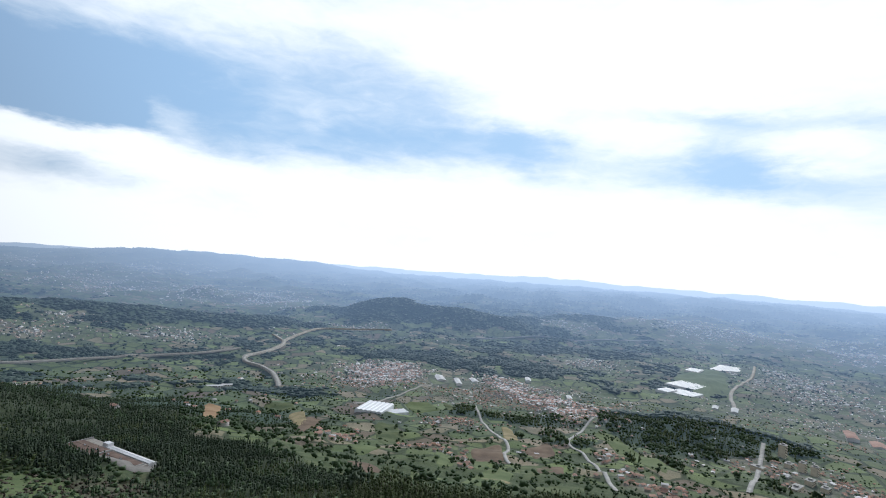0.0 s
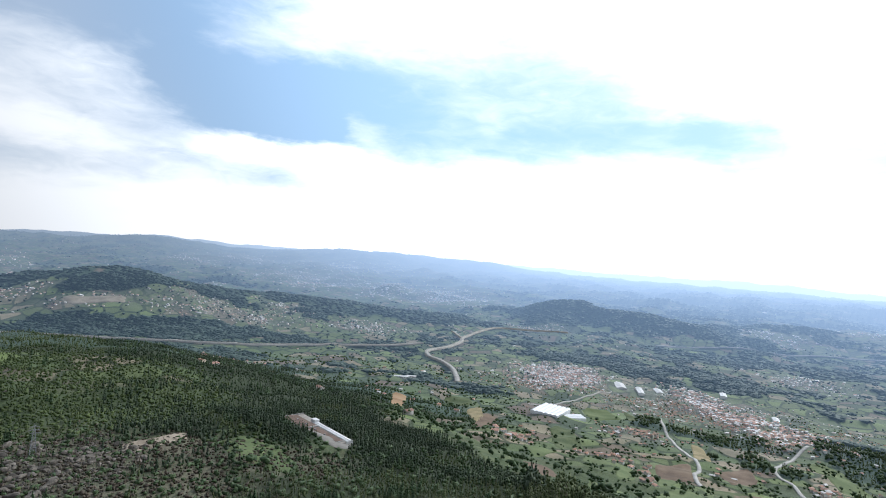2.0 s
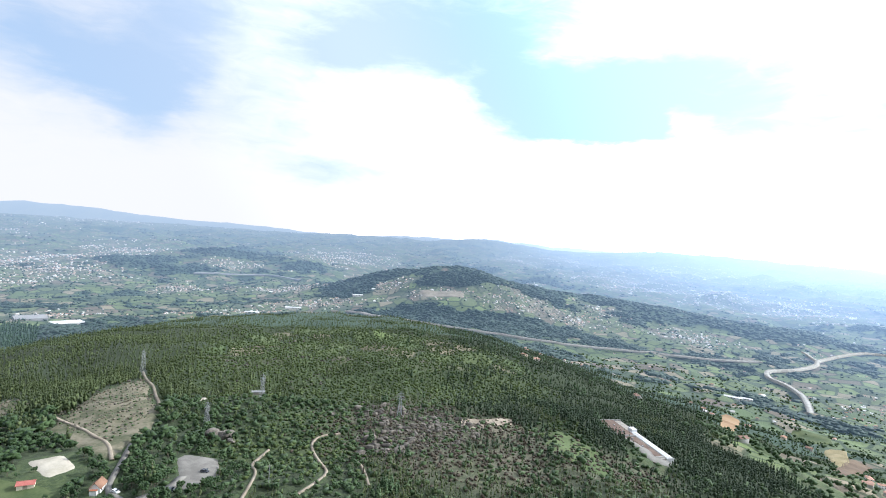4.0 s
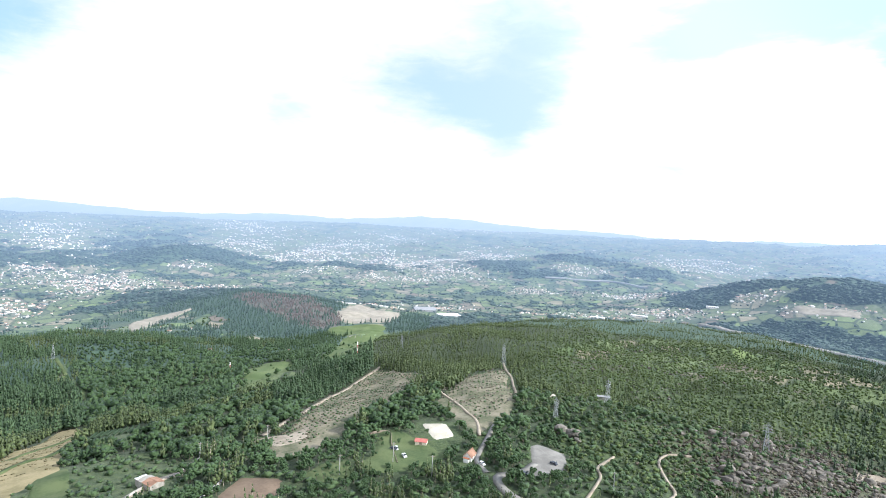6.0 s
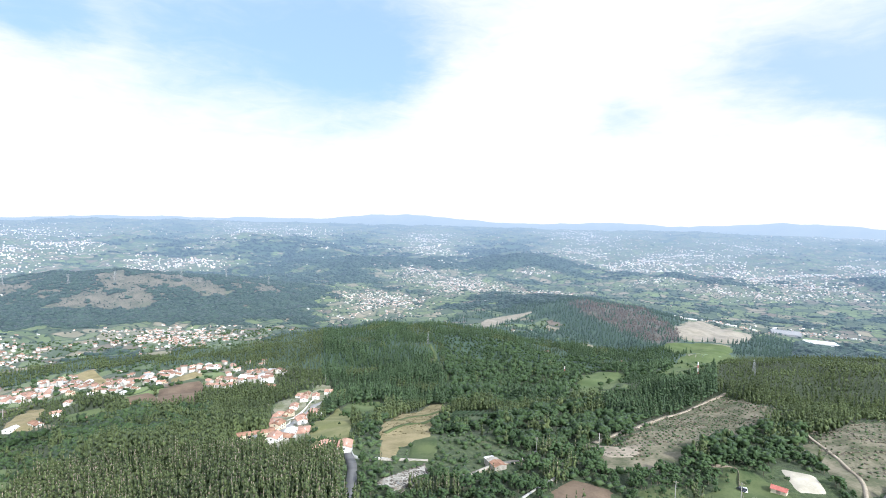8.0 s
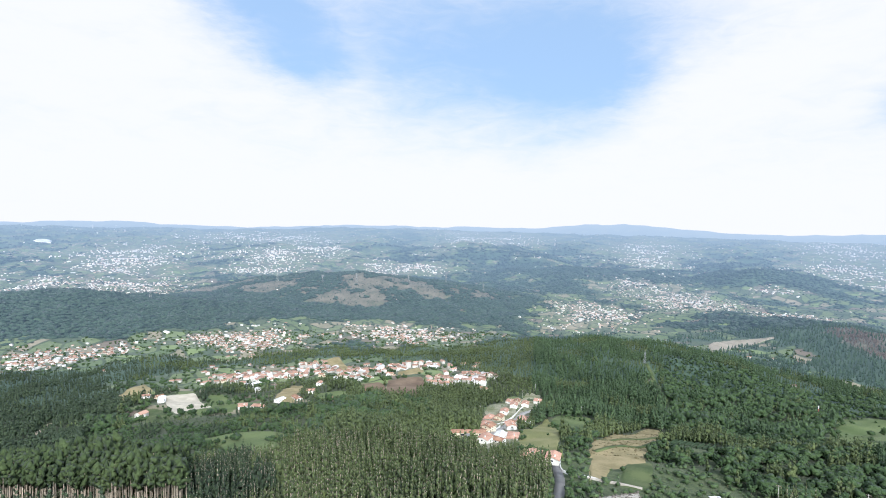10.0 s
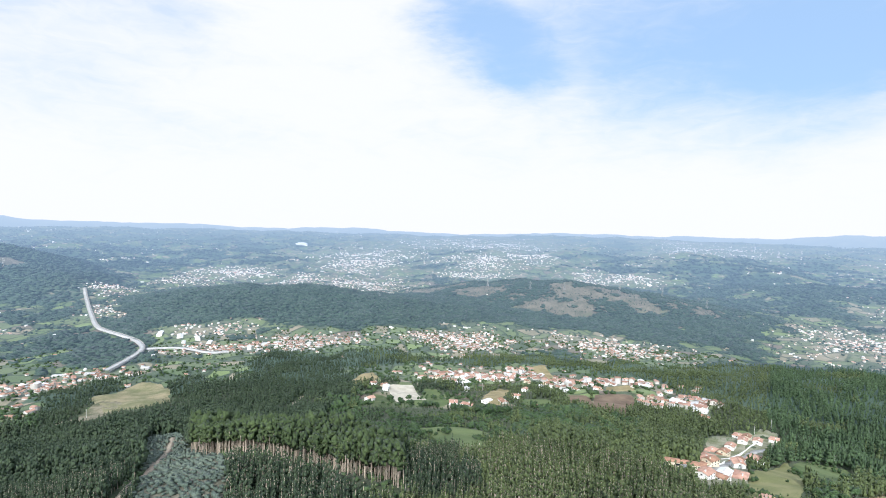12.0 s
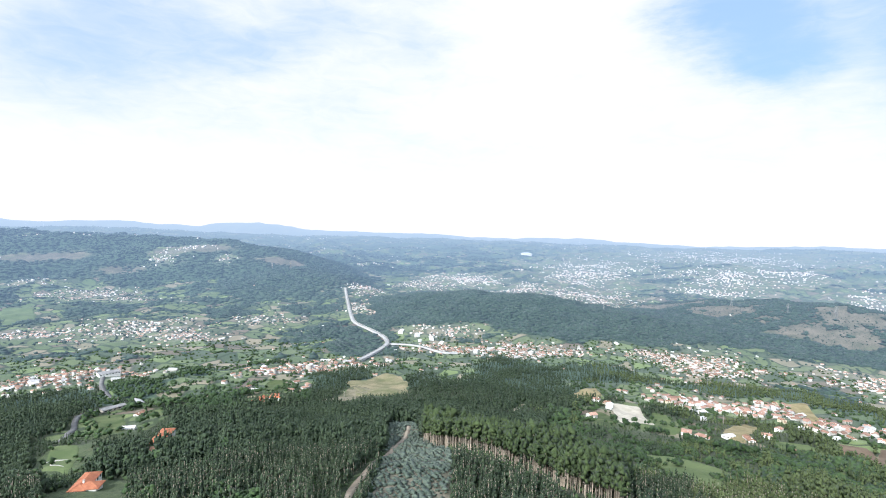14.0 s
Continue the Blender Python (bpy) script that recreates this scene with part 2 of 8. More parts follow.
def foliage(name, dark, light, far=False, sheen=0.05):
    """Leaves: tone by tree (from the 'tone' attribute) and by clump; far: adds painted haze."""
    m, t, b, out = material(name)
    tone = t.nodes.new("ShaderNodeAttribute")
    tone.attribute_name = "tone"
    isl = t.nodes.new("ShaderNodeNewGeometry").outputs["Random Per Island"]
    patch = noise_node(t, position(t), 0.012, 4.0)
    fac = math_node(t, "ADD", math_node(t, "MULTIPLY", tone.outputs["Fac"], 0.5), math_node(t, "MULTIPLY", isl, 0.3))
    fac = math_node(t, "ADD", fac, math_node(t, "MULTIPLY", math_node(t, "SUBTRACT", patch, 0.5), 1.5), clamp=True)
    color = mix_color(t, fac, dark, light)
    t.links.new(color, b.inputs["Base Color"])
    b.inputs["Roughness"].default_value, b.inputs["Specular IOR Level"].default_value = 0.7, 0.25
    # weak blue-white sheen, put in to imitate a veil of haze
    b.inputs["Sheen Weight"].default_value, b.inputs["Sheen Roughness"].default_value = sheen, 0.5
    b.inputs["Sheen Tint"].default_value = (0.85, 0.93, 1.0, 1)
    # light that comes through the leaves
    leaf = t.nodes.new("ShaderNodeBsdfTranslucent")
    t.links.new(mix_color(t, 0.3, mix_color(t, 1.0, color, (1.25, 1.25, 1.15), "MULTIPLY"), (0.13, 0.17, 0.05)), leaf.inputs[0])
    both = t.nodes.new("ShaderNodeMixShader")
    both.inputs[0].default_value = 0.22
    t.links.new(b.outputs[0], both.inputs[1])
    t.links.new(leaf.outputs[0], both.inputs[2])
    t.links.new(both.outputs[0], out.inputs[0])
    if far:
        painted_haze(t, both, out)
    return m


def land(name, far=False):
    """Open country: scrub, parcels of field and fallow, woodland floor, bare ground and yards, by the 'cover' of the
    sheet; far: adds painted haze.
    """
    m, t, b, out = material(name)
    p = position(t)
    attr = t.nodes.new("ShaderNodeAttribute")
    attr.attribute_name = "cover"
    sep = t.nodes.new("ShaderNodeSeparateXYZ")
    t.links.new(attr.outputs["Vector"], sep.inputs[0])
    wood, bare, built = sep.outputs[0], sep.outputs[1], sep.outputs[2]
    warp = t.nodes.new("ShaderNodeMapping")
    warp.inputs["Scale"].default_value = (1, 1, 0)
    plan = t.nodes.new("ShaderNodeAttribute")
    plan.attribute_name = "plan"
    t.links.new(plan.outputs["Vector"], warp.inputs[0])
    wobble = t.nodes.new("ShaderNodeTexNoise")
    wobble.inputs["Scale"].default_value, wobble.inputs["Detail"].default_value = 0.006, 2
    t.links.new(warp.outputs[0], wobble.inputs["Vector"])
    shift = t.nodes.new("ShaderNodeVectorMath")
    shift.operation = "MULTIPLY_ADD"
    shift.inputs[1].default_value = (90, 90, 0)
    t.links.new(wobble.outputs["Color"], shift.inputs[0])
    t.links.new(warp.outputs[0], shift.inputs[2])
    cells, edges = t.nodes.new("ShaderNodeTexVoronoi"), t.nodes.new("ShaderNodeTexVoronoi")
    edges.feature = "DISTANCE_TO_EDGE"
    for v in (cells, edges):
        v.voronoi_dimensions = "2D"
        v.inputs["Scale"].default_value = 0.025
        v.inputs["Randomness"].default_value = 0.85
        t.links.new(shift.outputs[0], v.inputs["Vector"])
    pick = t.nodes.new("ShaderNodeSeparateColor")
    t.links.new(cells.outputs["Color"], pick.inputs[0])
    palette = t.nodes.new("ShaderNodeValToRGB")
    palette.color_ramp.interpolation = "CONSTANT"
    els = palette.color_ramp.elements
    els[0].color = (0.100, 0.145, 0.052, 1)
    els[1].position, els[1].color = 0.18, (0.128, 0.168, 0.062, 1)
    for pos, col in ((0.36, (0.060, 0.088, 0.044)), (0.5, (0.130, 0.168, 0.066)), (0.62, (0.27, 0.23, 0.15)), (0.72, (0.175, 0.232, 0.078)), (0.84, (0.165, 0.125, 0.092)), (0.93, (0.29, 0.24, 0.165))):
        e = els.new(pos)
        e.color = (*col, 1)
    t.links.new(pick.outputs[0], palette.inputs[0])
    grain = noise_node(t, p, 0.35, 5.0, 0.65)
    blot = noise_node(t, plan.outputs["Vector"], 0.025, 5.0, 0.6)
    field = mix_color(t, ramp(t, blot, 0.3, 0.75), palette.outputs[0], mix_color(t, 0.5, palette.outputs[0], (0.08, 0.10, 0.05)))
    hedge = ramp(t, edges.outputs["Distance"], 0.11, 0.05)
    field = mix_color(t, math_node(t, "MULTIPLY", hedge, 0.85), field, (0.028, 0.048, 0.02))
    scrub = mix_color(t, ramp(t, grain, 0.35, 0.65), (0.036, 0.058, 0.021), (0.074, 0.100, 0.037))
    scrub = mix_color(t, ramp(t, blot, 0.56, 0.82), scrub, (0.125, 0.115, 0.062))
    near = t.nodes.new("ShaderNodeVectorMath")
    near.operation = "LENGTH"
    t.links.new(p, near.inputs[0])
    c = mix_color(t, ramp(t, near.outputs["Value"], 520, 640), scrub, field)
    # the far floor is toned like the hazy far leaves
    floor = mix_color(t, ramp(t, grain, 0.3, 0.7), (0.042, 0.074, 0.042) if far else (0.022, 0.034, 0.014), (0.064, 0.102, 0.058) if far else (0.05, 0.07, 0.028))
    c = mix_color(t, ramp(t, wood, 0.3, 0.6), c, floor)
    dry = mix_color(t, ramp(t, math_node(t, "ADD", math_node(t, "MULTIPLY", grain, 0.5), math_node(t, "MULTIPLY", blot, 0.5)), 0.38, 0.62), (0.078, 0.080, 0.050), (0.190, 0.162, 0.122))
    c = mix_color(t, math_node(t, "MULTIPLY", math_node(t, "MULTIPLY", bare, 1.35, clamp=True), math_node(t, "MULTIPLY_ADD", ramp(t, grain, 0.2, 0.55), 0.35, 0.65)), c, dry)
    yards = mix_color(t, ramp(t, noise_node(t, p, 0.09, 4.0), 0.4, 0.62), (0.10, 0.125, 0.06), (0.24, 0.225, 0.19))
    c = mix_color(t, math_node(t, "MULTIPLY", built, 0.75), c, yards)
    t.links.new(c, b.inputs["Base Color"])
    b.inputs["Roughness"].default_value, b.inputs["Specular IOR Level"].default_value = 0.9, 0.15
    # weak sheen that imitates haze at grazing angles
    b.inputs["Sheen Weight"].default_value, b.inputs["Sheen Roughness"].default_value = 0.05, 0.6
    n = t.nodes.new("ShaderNodeBump")
    n.inputs["Strength"].default_value, n.inputs["Distance"].default_value = 0.6, 1.2
    t.links.new(grain, n.inputs["Height"])
    t.links.new(n.outputs[0], b.inputs["Normal"])
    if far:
        painted_haze(t, b, out)
    return m


# LAND_FAR is the same country with painted haze
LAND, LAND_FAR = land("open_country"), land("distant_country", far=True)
PINE = foliage("pine_needles", (0.0482, 0.0836, 0.0397), (0.1017, 0.1617, 0.0715))
YOUNG = foliage("young_eucalyptus_leaves", (0.0615, 0.0861, 0.0346), (0.1473, 0.1871, 0.0718))
# darker copy of the young eucalyptus leaves, with shade painted in
YOUNG_SHADED = foliage("shaded_eucalyptus_leaves", (0.0350, 0.0580, 0.0320), (0.0790, 0.1130, 0.0580))
GUM = foliage("tall_eucalyptus_leaves", (0.0360, 0.0588, 0.0229), (0.0850, 0.1196, 0.0438))
OAK = foliage("broadleaf_leaves", (0.0333, 0.0646, 0.0237), (0.0815, 0.1332, 0.0507))
BUSH = foliage("bush_leaves", (0.0460, 0.0824, 0.0319), (0.1150, 0.1700, 0.0721))
HEATHER = foliage("heath_scrub_leaves", (0.0477, 0.0788, 0.0228), (0.1221, 0.1625, 0.0502))
SEEDLING = foliage("blue_grey_seedling_leaves", (0.0869, 0.1196, 0.0929), (0.1751, 0.2162, 0.1661))
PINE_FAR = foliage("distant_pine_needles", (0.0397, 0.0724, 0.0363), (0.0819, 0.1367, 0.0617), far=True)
# leaf colour shifted to blue as well, haze painted into the leaves
WOOD_FAR = foliage("hazy_woodland_leaves", (0.0400, 0.0700, 0.0495), (0.0690, 0.1080, 0.0690), far=True, sheen=0.08)
BARK = plain("grey_bark", (0.10, 0.085, 0.065), (0.20, 0.17, 0.13), 0.8, 5)
GUM_BARK = plain("pale_peeling_bark", (0.27, 0.225, 0.175), (0.44, 0.375, 0.30), 0.3, 3)
ROCK = plain("granite", (0.078, 0.070, 0.058), (0.20, 0.176, 0.148), 0.25, 1.6, 0.9, 0.6, vary=0.2)
GRASS = plain("mown_grass", (0.050, 0.078, 0.027), (0.108, 0.132, 0.054), 0.06, 0.9, 0.9)
MEADOW = plain("meadow_grass", (0.082, 0.118, 0.042), (0.135, 0.172, 0.068), 0.03, 0.6, 0.9)
DRY = plain("dry_grass", (0.20, 0.17, 0.085), (0.33, 0.27, 0.15), 0.06, 0.8, 0.95)
STUBBLE = plain("felled_ground", (0.082, 0.092, 0.048), (0.235, 0.205, 0.145), 0.07, 0.5, 0.95, 0.6)
SOIL = plain("ploughed_soil", (0.12, 0.085, 0.06), (0.20, 0.145, 0.10), 0.05, 0.7, 0.95)
DIRT = plain("bare_earth", (0.23, 0.19, 0.14), (0.37, 0.315, 0.245), 0.08, 0.8, 0.95)
ROAD_GREY = plain("worn_grey_road", (0.33, 0.33, 0.325), (0.43, 0.425, 0.42), 0.08, 1.2, 0.85)
SAND = plain("pale_sand", (0.40, 0.36, 0.285), (0.54, 0.49, 0.40), 0.1, 1.0, 0.95)
PAVING = plain("worn_paving", (0.16, 0.148, 0.13), (0.25, 0.235, 0.21), 0.15, 1.5, 0.85)
ASPHALT = plain("asphalt", (0.13, 0.13, 0.13), (0.20, 0.195, 0.19), 0.1, 1.5, 0.85)
CONCRETE = plain("weathered_concrete", (0.32, 0.31, 0.29), (0.45, 0.44, 0.41), 0.1, 1.2, 0.85)
WHITE = plain("white_render", (0.66, 0.64, 0.60), (0.80, 0.79, 0.76), 0.25, 3, 0.8, 0.1, vary=0.06)
CREAM = plain("cream_render", (0.58, 0.50, 0.38), (0.70, 0.62, 0.49), 0.25, 3, 0.8, 0.1, vary=0.08)
STONE = plain("granite_masonry", (0.26, 0.24, 0.21), (0.40, 0.37, 0.32), 0.6, 4, 0.9, 0.4)
TILE = plain("terracotta_tiles", (0.30, 0.105, 0.055), (0.46, 0.18, 0.095), 0.3, 3, 0.85, 0.4, vary=0.18)
TILE_SOFT = plain("faded_terracotta_tiles", (0.34, 0.19, 0.135), (0.50, 0.31, 0.235), 0.3, 3, 0.85, 0.4, vary=0.2)
TILE_OLD = plain("weathered_tiles", (0.22, 0.12, 0.08), (0.36, 0.21, 0.14), 0.3, 3, 0.9, 0.4, vary=0.15)
SHEET = plain("pale_sheet_roof", (0.55, 0.55, 0.54), (0.70, 0.70, 0.69), 0.1, 2, 0.6, 0.1, vary=0.08)
SHEET_DARK = plain("grey_sheet_roof", (0.20, 0.20, 0.20), (0.32, 0.31, 0.30), 0.15, 2, 0.7, 0.1)
RUSTY = plain("weathered_brown_roof", (0.11, 0.072, 0.055), (0.19, 0.13, 0.10), 0.15, 2, 0.85)
GLASS = plain("dark_window_glass", (0.02, 0.025, 0.03), (0.04, 0.05, 0.06), 0.5, 3, 0.1, 0.0, spec=0.6)
PLASTIC = plain("white_polythene", (0.74, 0.75, 0.76), (0.84, 0.85, 0.86), 0.15, 1.5, 0.4, 0.1)
STEEL = plain("galvanised_steel", (0.30, 0.31, 0.32), (0.42, 0.43, 0.44), 0.5, 4, 0.5, 0.0, metal=0.4)
TIMBER = plain("grey_timber", (0.20, 0.16, 0.12), (0.32, 0.27, 0.21), 0.5, 5, 0.9)
RUBBER = plain("black_rubber", (0.02, 0.02, 0.02), (0.04, 0.04, 0.04), 1, 5, 0.8, 0.0)
CAR_WHITE = plain("white_car_paint", (0.72, 0.72, 0.72), (0.8, 0.8, 0.8), 1, 5, 0.25, 0.0, spec=0.5)
CAR_DARK = plain("dark_car_paint", (0.03, 0.035, 0.05), (0.06, 0.065, 0.08), 1, 5, 0.25, 0.0, spec=0.5)
RED = plain("red_sheet_roof", (0.36, 0.10, 0.08), (0.48, 0.17, 0.14), 0.3, 3, 0.6, 0.1)
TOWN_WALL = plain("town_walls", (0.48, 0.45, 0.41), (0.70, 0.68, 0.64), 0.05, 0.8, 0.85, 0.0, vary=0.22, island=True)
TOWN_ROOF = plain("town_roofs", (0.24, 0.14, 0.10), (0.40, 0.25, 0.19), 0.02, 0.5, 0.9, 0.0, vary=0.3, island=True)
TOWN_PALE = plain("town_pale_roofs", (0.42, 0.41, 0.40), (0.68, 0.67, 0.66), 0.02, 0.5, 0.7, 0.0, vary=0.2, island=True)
# far copies of walls, roofs, fields and road, with painted haze; buildings made lighter
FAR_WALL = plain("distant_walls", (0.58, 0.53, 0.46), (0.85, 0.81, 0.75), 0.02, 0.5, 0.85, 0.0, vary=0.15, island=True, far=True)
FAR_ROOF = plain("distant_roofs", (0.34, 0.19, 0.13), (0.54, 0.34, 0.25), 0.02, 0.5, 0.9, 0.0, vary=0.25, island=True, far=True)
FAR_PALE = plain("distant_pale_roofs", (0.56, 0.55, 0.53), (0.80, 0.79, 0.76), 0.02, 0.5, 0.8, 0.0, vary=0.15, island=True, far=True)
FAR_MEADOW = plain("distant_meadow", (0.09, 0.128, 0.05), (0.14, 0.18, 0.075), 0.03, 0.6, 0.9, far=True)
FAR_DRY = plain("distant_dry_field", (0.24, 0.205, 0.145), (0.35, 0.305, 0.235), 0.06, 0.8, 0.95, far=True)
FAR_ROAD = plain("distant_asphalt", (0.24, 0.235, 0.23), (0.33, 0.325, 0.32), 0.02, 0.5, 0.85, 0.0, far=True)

# ---- the lie of the land ----
# Bearings are degrees counter-clockwise from +y, seen from the plumb line under the camera.
FLOOR = -165.0   # valley floor
TOP = 0.0        # the hilltop below the camera


def polar(az, r):
    a = np.radians(az)
    return -r * np.sin(a), r * np.cos(a)


def wave(x, y, size, seed):
    """Smooth rolling variation, about -1 to 1."""
    s = seed * 1.7
    k = 2 * np.pi / size
    return (np.sin(k * x + 1.3 * np.sin(k * y * 0.61 + s) + s) * np.cos(k * 0.83 * y + 1.1 * np.sin(k * x * 0.57 + 2 * s) + 2.3 * s)
            + 0.5 * np.sin(k * 1.93 * (x * 0.8 + y * 0.6) + s * 3.1) * np.sin(k * 2.11 * (y * 0.8 - x * 0.6) + s)) / 1.5


def smooth(a, b, v):
    u = np.clip((v - a) / (b - a), 0, 1)
    return u * u * (3 - 2 * u)


HILLS = []


def hill(az, r, height, along, across, turn=0.0):
    """A rounded hill; along and across are its half widths, turn the bearing of its long axis."""
    HILLS.append((*polar(az, r), height, along, across, math.radians(turn)))


hill(88, 760, 26, 200, 190)            # shoulder of the near hill
hill(44, 800, 20, 200, 200)
hill(106, 1480, 55, 420, 230, 150)     # hill with the felled, reddish slope
hill(124, 1010, 50, 260, 190, 200)     # plantation hill
hill(138, 900, 16, 150, 150)
hill(51, 1980, 150, 430, 270, 120)     # long ridge beyond the motorway
hill(34, 2150, 66, 420, 280, 110)
hill(6, 2560, 78, 190, 190, 95)        # hill with the green clearing
hill(1, 2560, 52, 300, 220, 95)
hill(14, 2650, 22, 300, 200, 100)
hill(354.5, 2520, 52, 260, 200, 85)
hill(19, 2150, 30, 260, 150, 110)
hill(342, 2900, 60, 500, 260, 80)
hill(335, 1080, 18, 200, 110, 70)
hill(148, 1880, 62, 430, 240, 60)      # brown burnt hill
hill(160, 1950, 45, 380, 260, 60)
hill(181, 1640, 62, 330, 230, 90)      # wooded hill behind the works
hill(171, 1480, 34, 330, 200, 80)
hill(190, 1750, 40, 260, 230)
hill(222, 3050, 152, 600, 420, 120)    # broad hill across the valley
hill(209, 2750, 132, 480, 330, 120)
hill(235, 3000, 112, 500, 400)
hill(203, 2250, 60, 260, 260)
hill(128, 2700, 55, 360, 260, 40)
hill(112, 2800, 75, 300, 240, 40)
hill(96, 2500, 45, 330, 200)
hill(82, 2700, 45, 420, 260, 20)
hill(70, 2950, 65, 480, 260, 160)
hill(140, 3300, 60, 500, 300, 60)
hill(160, 3200, 40, 500, 300, 70)
hill(27, 4100, 62, 560, 190, 117)      # far ridges on the skyline
hill(16, 4120, 45, 420, 160, 106)
hill(47, 4100, 58, 320, 170, 137)
hill(58, 4050, 22, 400, 180, 148)
hill(222, 4100, 30, 600, 250, 132)
hill(345, 3700, 26, 600, 200, 75)
hill(332, 3900, 22, 500, 200, 62)
hill(98, 4100, 14, 500, 160, 8)
hill(150, 4120, 16, 500, 160, 60)
hill(170, 4120, -14, 700, 200, 80)
hill(126, 4720, 54, 560, 130, 36)      # pale mountains behind the skyline
hill(104, 4720, 26, 420, 130, 14)
hill(88, 4720, 52, 620, 130, 178)
hill(63, 4720, -34, 480, 140, 153)
hill(45, 4720, 20, 300, 130, 135)
hill(347, 4720, 18, 600, 130, 77)
hill(165, 4720, -36, 700, 140, 75)
hill(184, 4720, -20, 420, 140, 94)
hill(209, 4720, 58, 340, 130, 119)
hill(221, 4720, 40, 420, 130, 131)
hill(233, 4720, 80, 400, 130, 143)


def rise(r):
    """How the far country is bent up to fit the camera's view: up to the skyline, a dip behind it, and a line of pale
    mountains at the end.
    """
    return 195 * np.clip((r - 2550) / 1600, 0, 1) ** 1.5 - 45 * smooth(4180, 4420, r) + 74 * np.exp(-((r - 4720) / 150) ** 2)


def plan(x, y):
    """Map places of the drawn-together far country, which stand for a plain that runs on for many kilometres."""
    r = np.hypot(x, y)
    k = np.maximum(1, 285 / np.maximum(EYE - FLOOR - rise(r), 45))
    return x * k, y * k


def northern(x, y):
    """1 over the wide valley to the north, where things are shrunk further to fit the camera's view."""
    away = np.maximum(np.hypot(x, y), 1)
    return smooth(0.80, 0.93, (y * math.cos(radians(-18)) - x * math.sin(radians(-18))) / away) * smooth(400, 520, away) * (1 - smooth(1300, 2000, away))


def shrink(r):
    """The valley lies deeper and farther than it is drawn here; what stands on it is shrunk to fit the camera's view.
    """
    return 1 - 0.40 * smooth(620, 1100, r)


def height(x, y):
    """Height of the bare ground at (x, y), also for arrays."""
    x, y = np.asarray(x, float), np.asarray(y, float)
    r = np.hypot(x, y)
    ax, ay = polar(63, 1.0)
    along = np.clip(x * ax + y * ay, 0, 850)
    d = np.hypot(x - along * ax, y - along * ay)
    u = along / 850
    crest = TOP + 8 - 52 * u
    width = 560 - 160 * u
    z = FLOOR + (crest - FLOOR) / (1 + (d / width) ** 3)
    z = z + rise(r)
    for hx, hy, hh, a, b, turn in HILLS:
        dx, dy = x - hx, y - hy
        p, q = -dx * math.sin(turn) + dy * math.cos(turn), dx * math.cos(turn) + dy * math.sin(turn)
        z = z + hh * np.exp(-(p / a) ** 2 - (q / b) ** 2)
    rough = smooth(250, 700, r)
    z = z + (3.0 + 3 * rough) * wave(x, y, 210, 1) + 1.2 * wave(x, y, 67, 2) + rough * 9 * wave(x, y, 640, 3) * smooth(600, 2200, r)
    z = z + 15 * wave(x, y, 520, 8) * smooth(1900, 2500, r) * (1 - smooth(3000, 3600, r))
    px, py = plan(x, y)
    far = smooth(2500, 3300, r) * (1 - smooth(3800, 4250, r))
    z = z + far * (24 * wave(px, py, 1500, 5) + 13 * wave(px, py, 620, 6))
    return z

# ---- helpers for meshes ----
def mesh_from(name, verts, faces_flat, counts, mats, mat_index=None, attrs=None):
    """A mesh from arrays: verts (n, 3), the corners of all faces in a row, and the corners per face."""
    me = bpy.data.meshes.new(name)
    verts, faces_flat, counts = np.asarray(verts, np.float32), np.asarray(faces_flat, np.int32), np.asarray(counts, np.int32)
    me.vertices.add(len(verts))
    me.vertices.foreach_set("co", verts.ravel())
    me.loops.add(len(faces_flat))
    me.loops.foreach_set("vertex_index", faces_flat)
    me.polygons.add(len(counts))
    me.polygons.foreach_set("loop_start", np.concatenate([[0], np.cumsum(counts)[:-1]]).astype(np.int32))
    me.polygons.foreach_set("loop_total", counts)
    for m in mats:
        me.materials.append(m)
    if mat_index is not None:
        me.polygons.foreach_set("material_index", np.asarray(mat_index, np.int32))
    for key, values in (attrs or {}).items():
        if values.ndim == 1:
            me.attributes.new(key, "FLOAT", "POINT").data.foreach_set("value", values.astype(np.float32))
        else:
            me.attributes.new(key, "FLOAT_VECTOR", "POINT").data.foreach_set("vector", values.astype(np.float32).ravel())
    me.update(calc_edges=True)
    return me


def part(name, bm, mat, parent, label=""):
    """One mesh object from a bmesh, under a thing or a part."""
    me = bpy.data.meshes.new(name)
    bm.to_mesh(me)
    bm.free()
    me.materials.append(mat)
    ob = new(name, me)
    ob.parent = parent
    return tagged(ob, label)


def ground_at(az, r, lift=0.0):
    x, y = polar(az, r)
    return float(x), float(y), float(height(x, y)) + lift


MEADOWS = []   # grassland with bushes and trees along its edges
OPEN = []      # open patches of land, as polygons, where no wood grows
LINES = []     # roads and tracks: points and half width
YARDS = []     # yards of houses, and gaps cleared toward the camera: x, y, radius


def inside(poly, x, y):
    hit = np.zeros(np.shape(x), bool)
    n = len(poly)
    for i in range(n):
        (x0, y0), (x1, y1) = poly[i], poly[(i + 1) % n]
        if abs(y1 - y0) < 1e-9:
            continue
        hit ^= ((y0 > y) != (y1 > y)) & (x < (x1 - x0) * (y - y0) / (y1 - y0) + x0)
    return hit


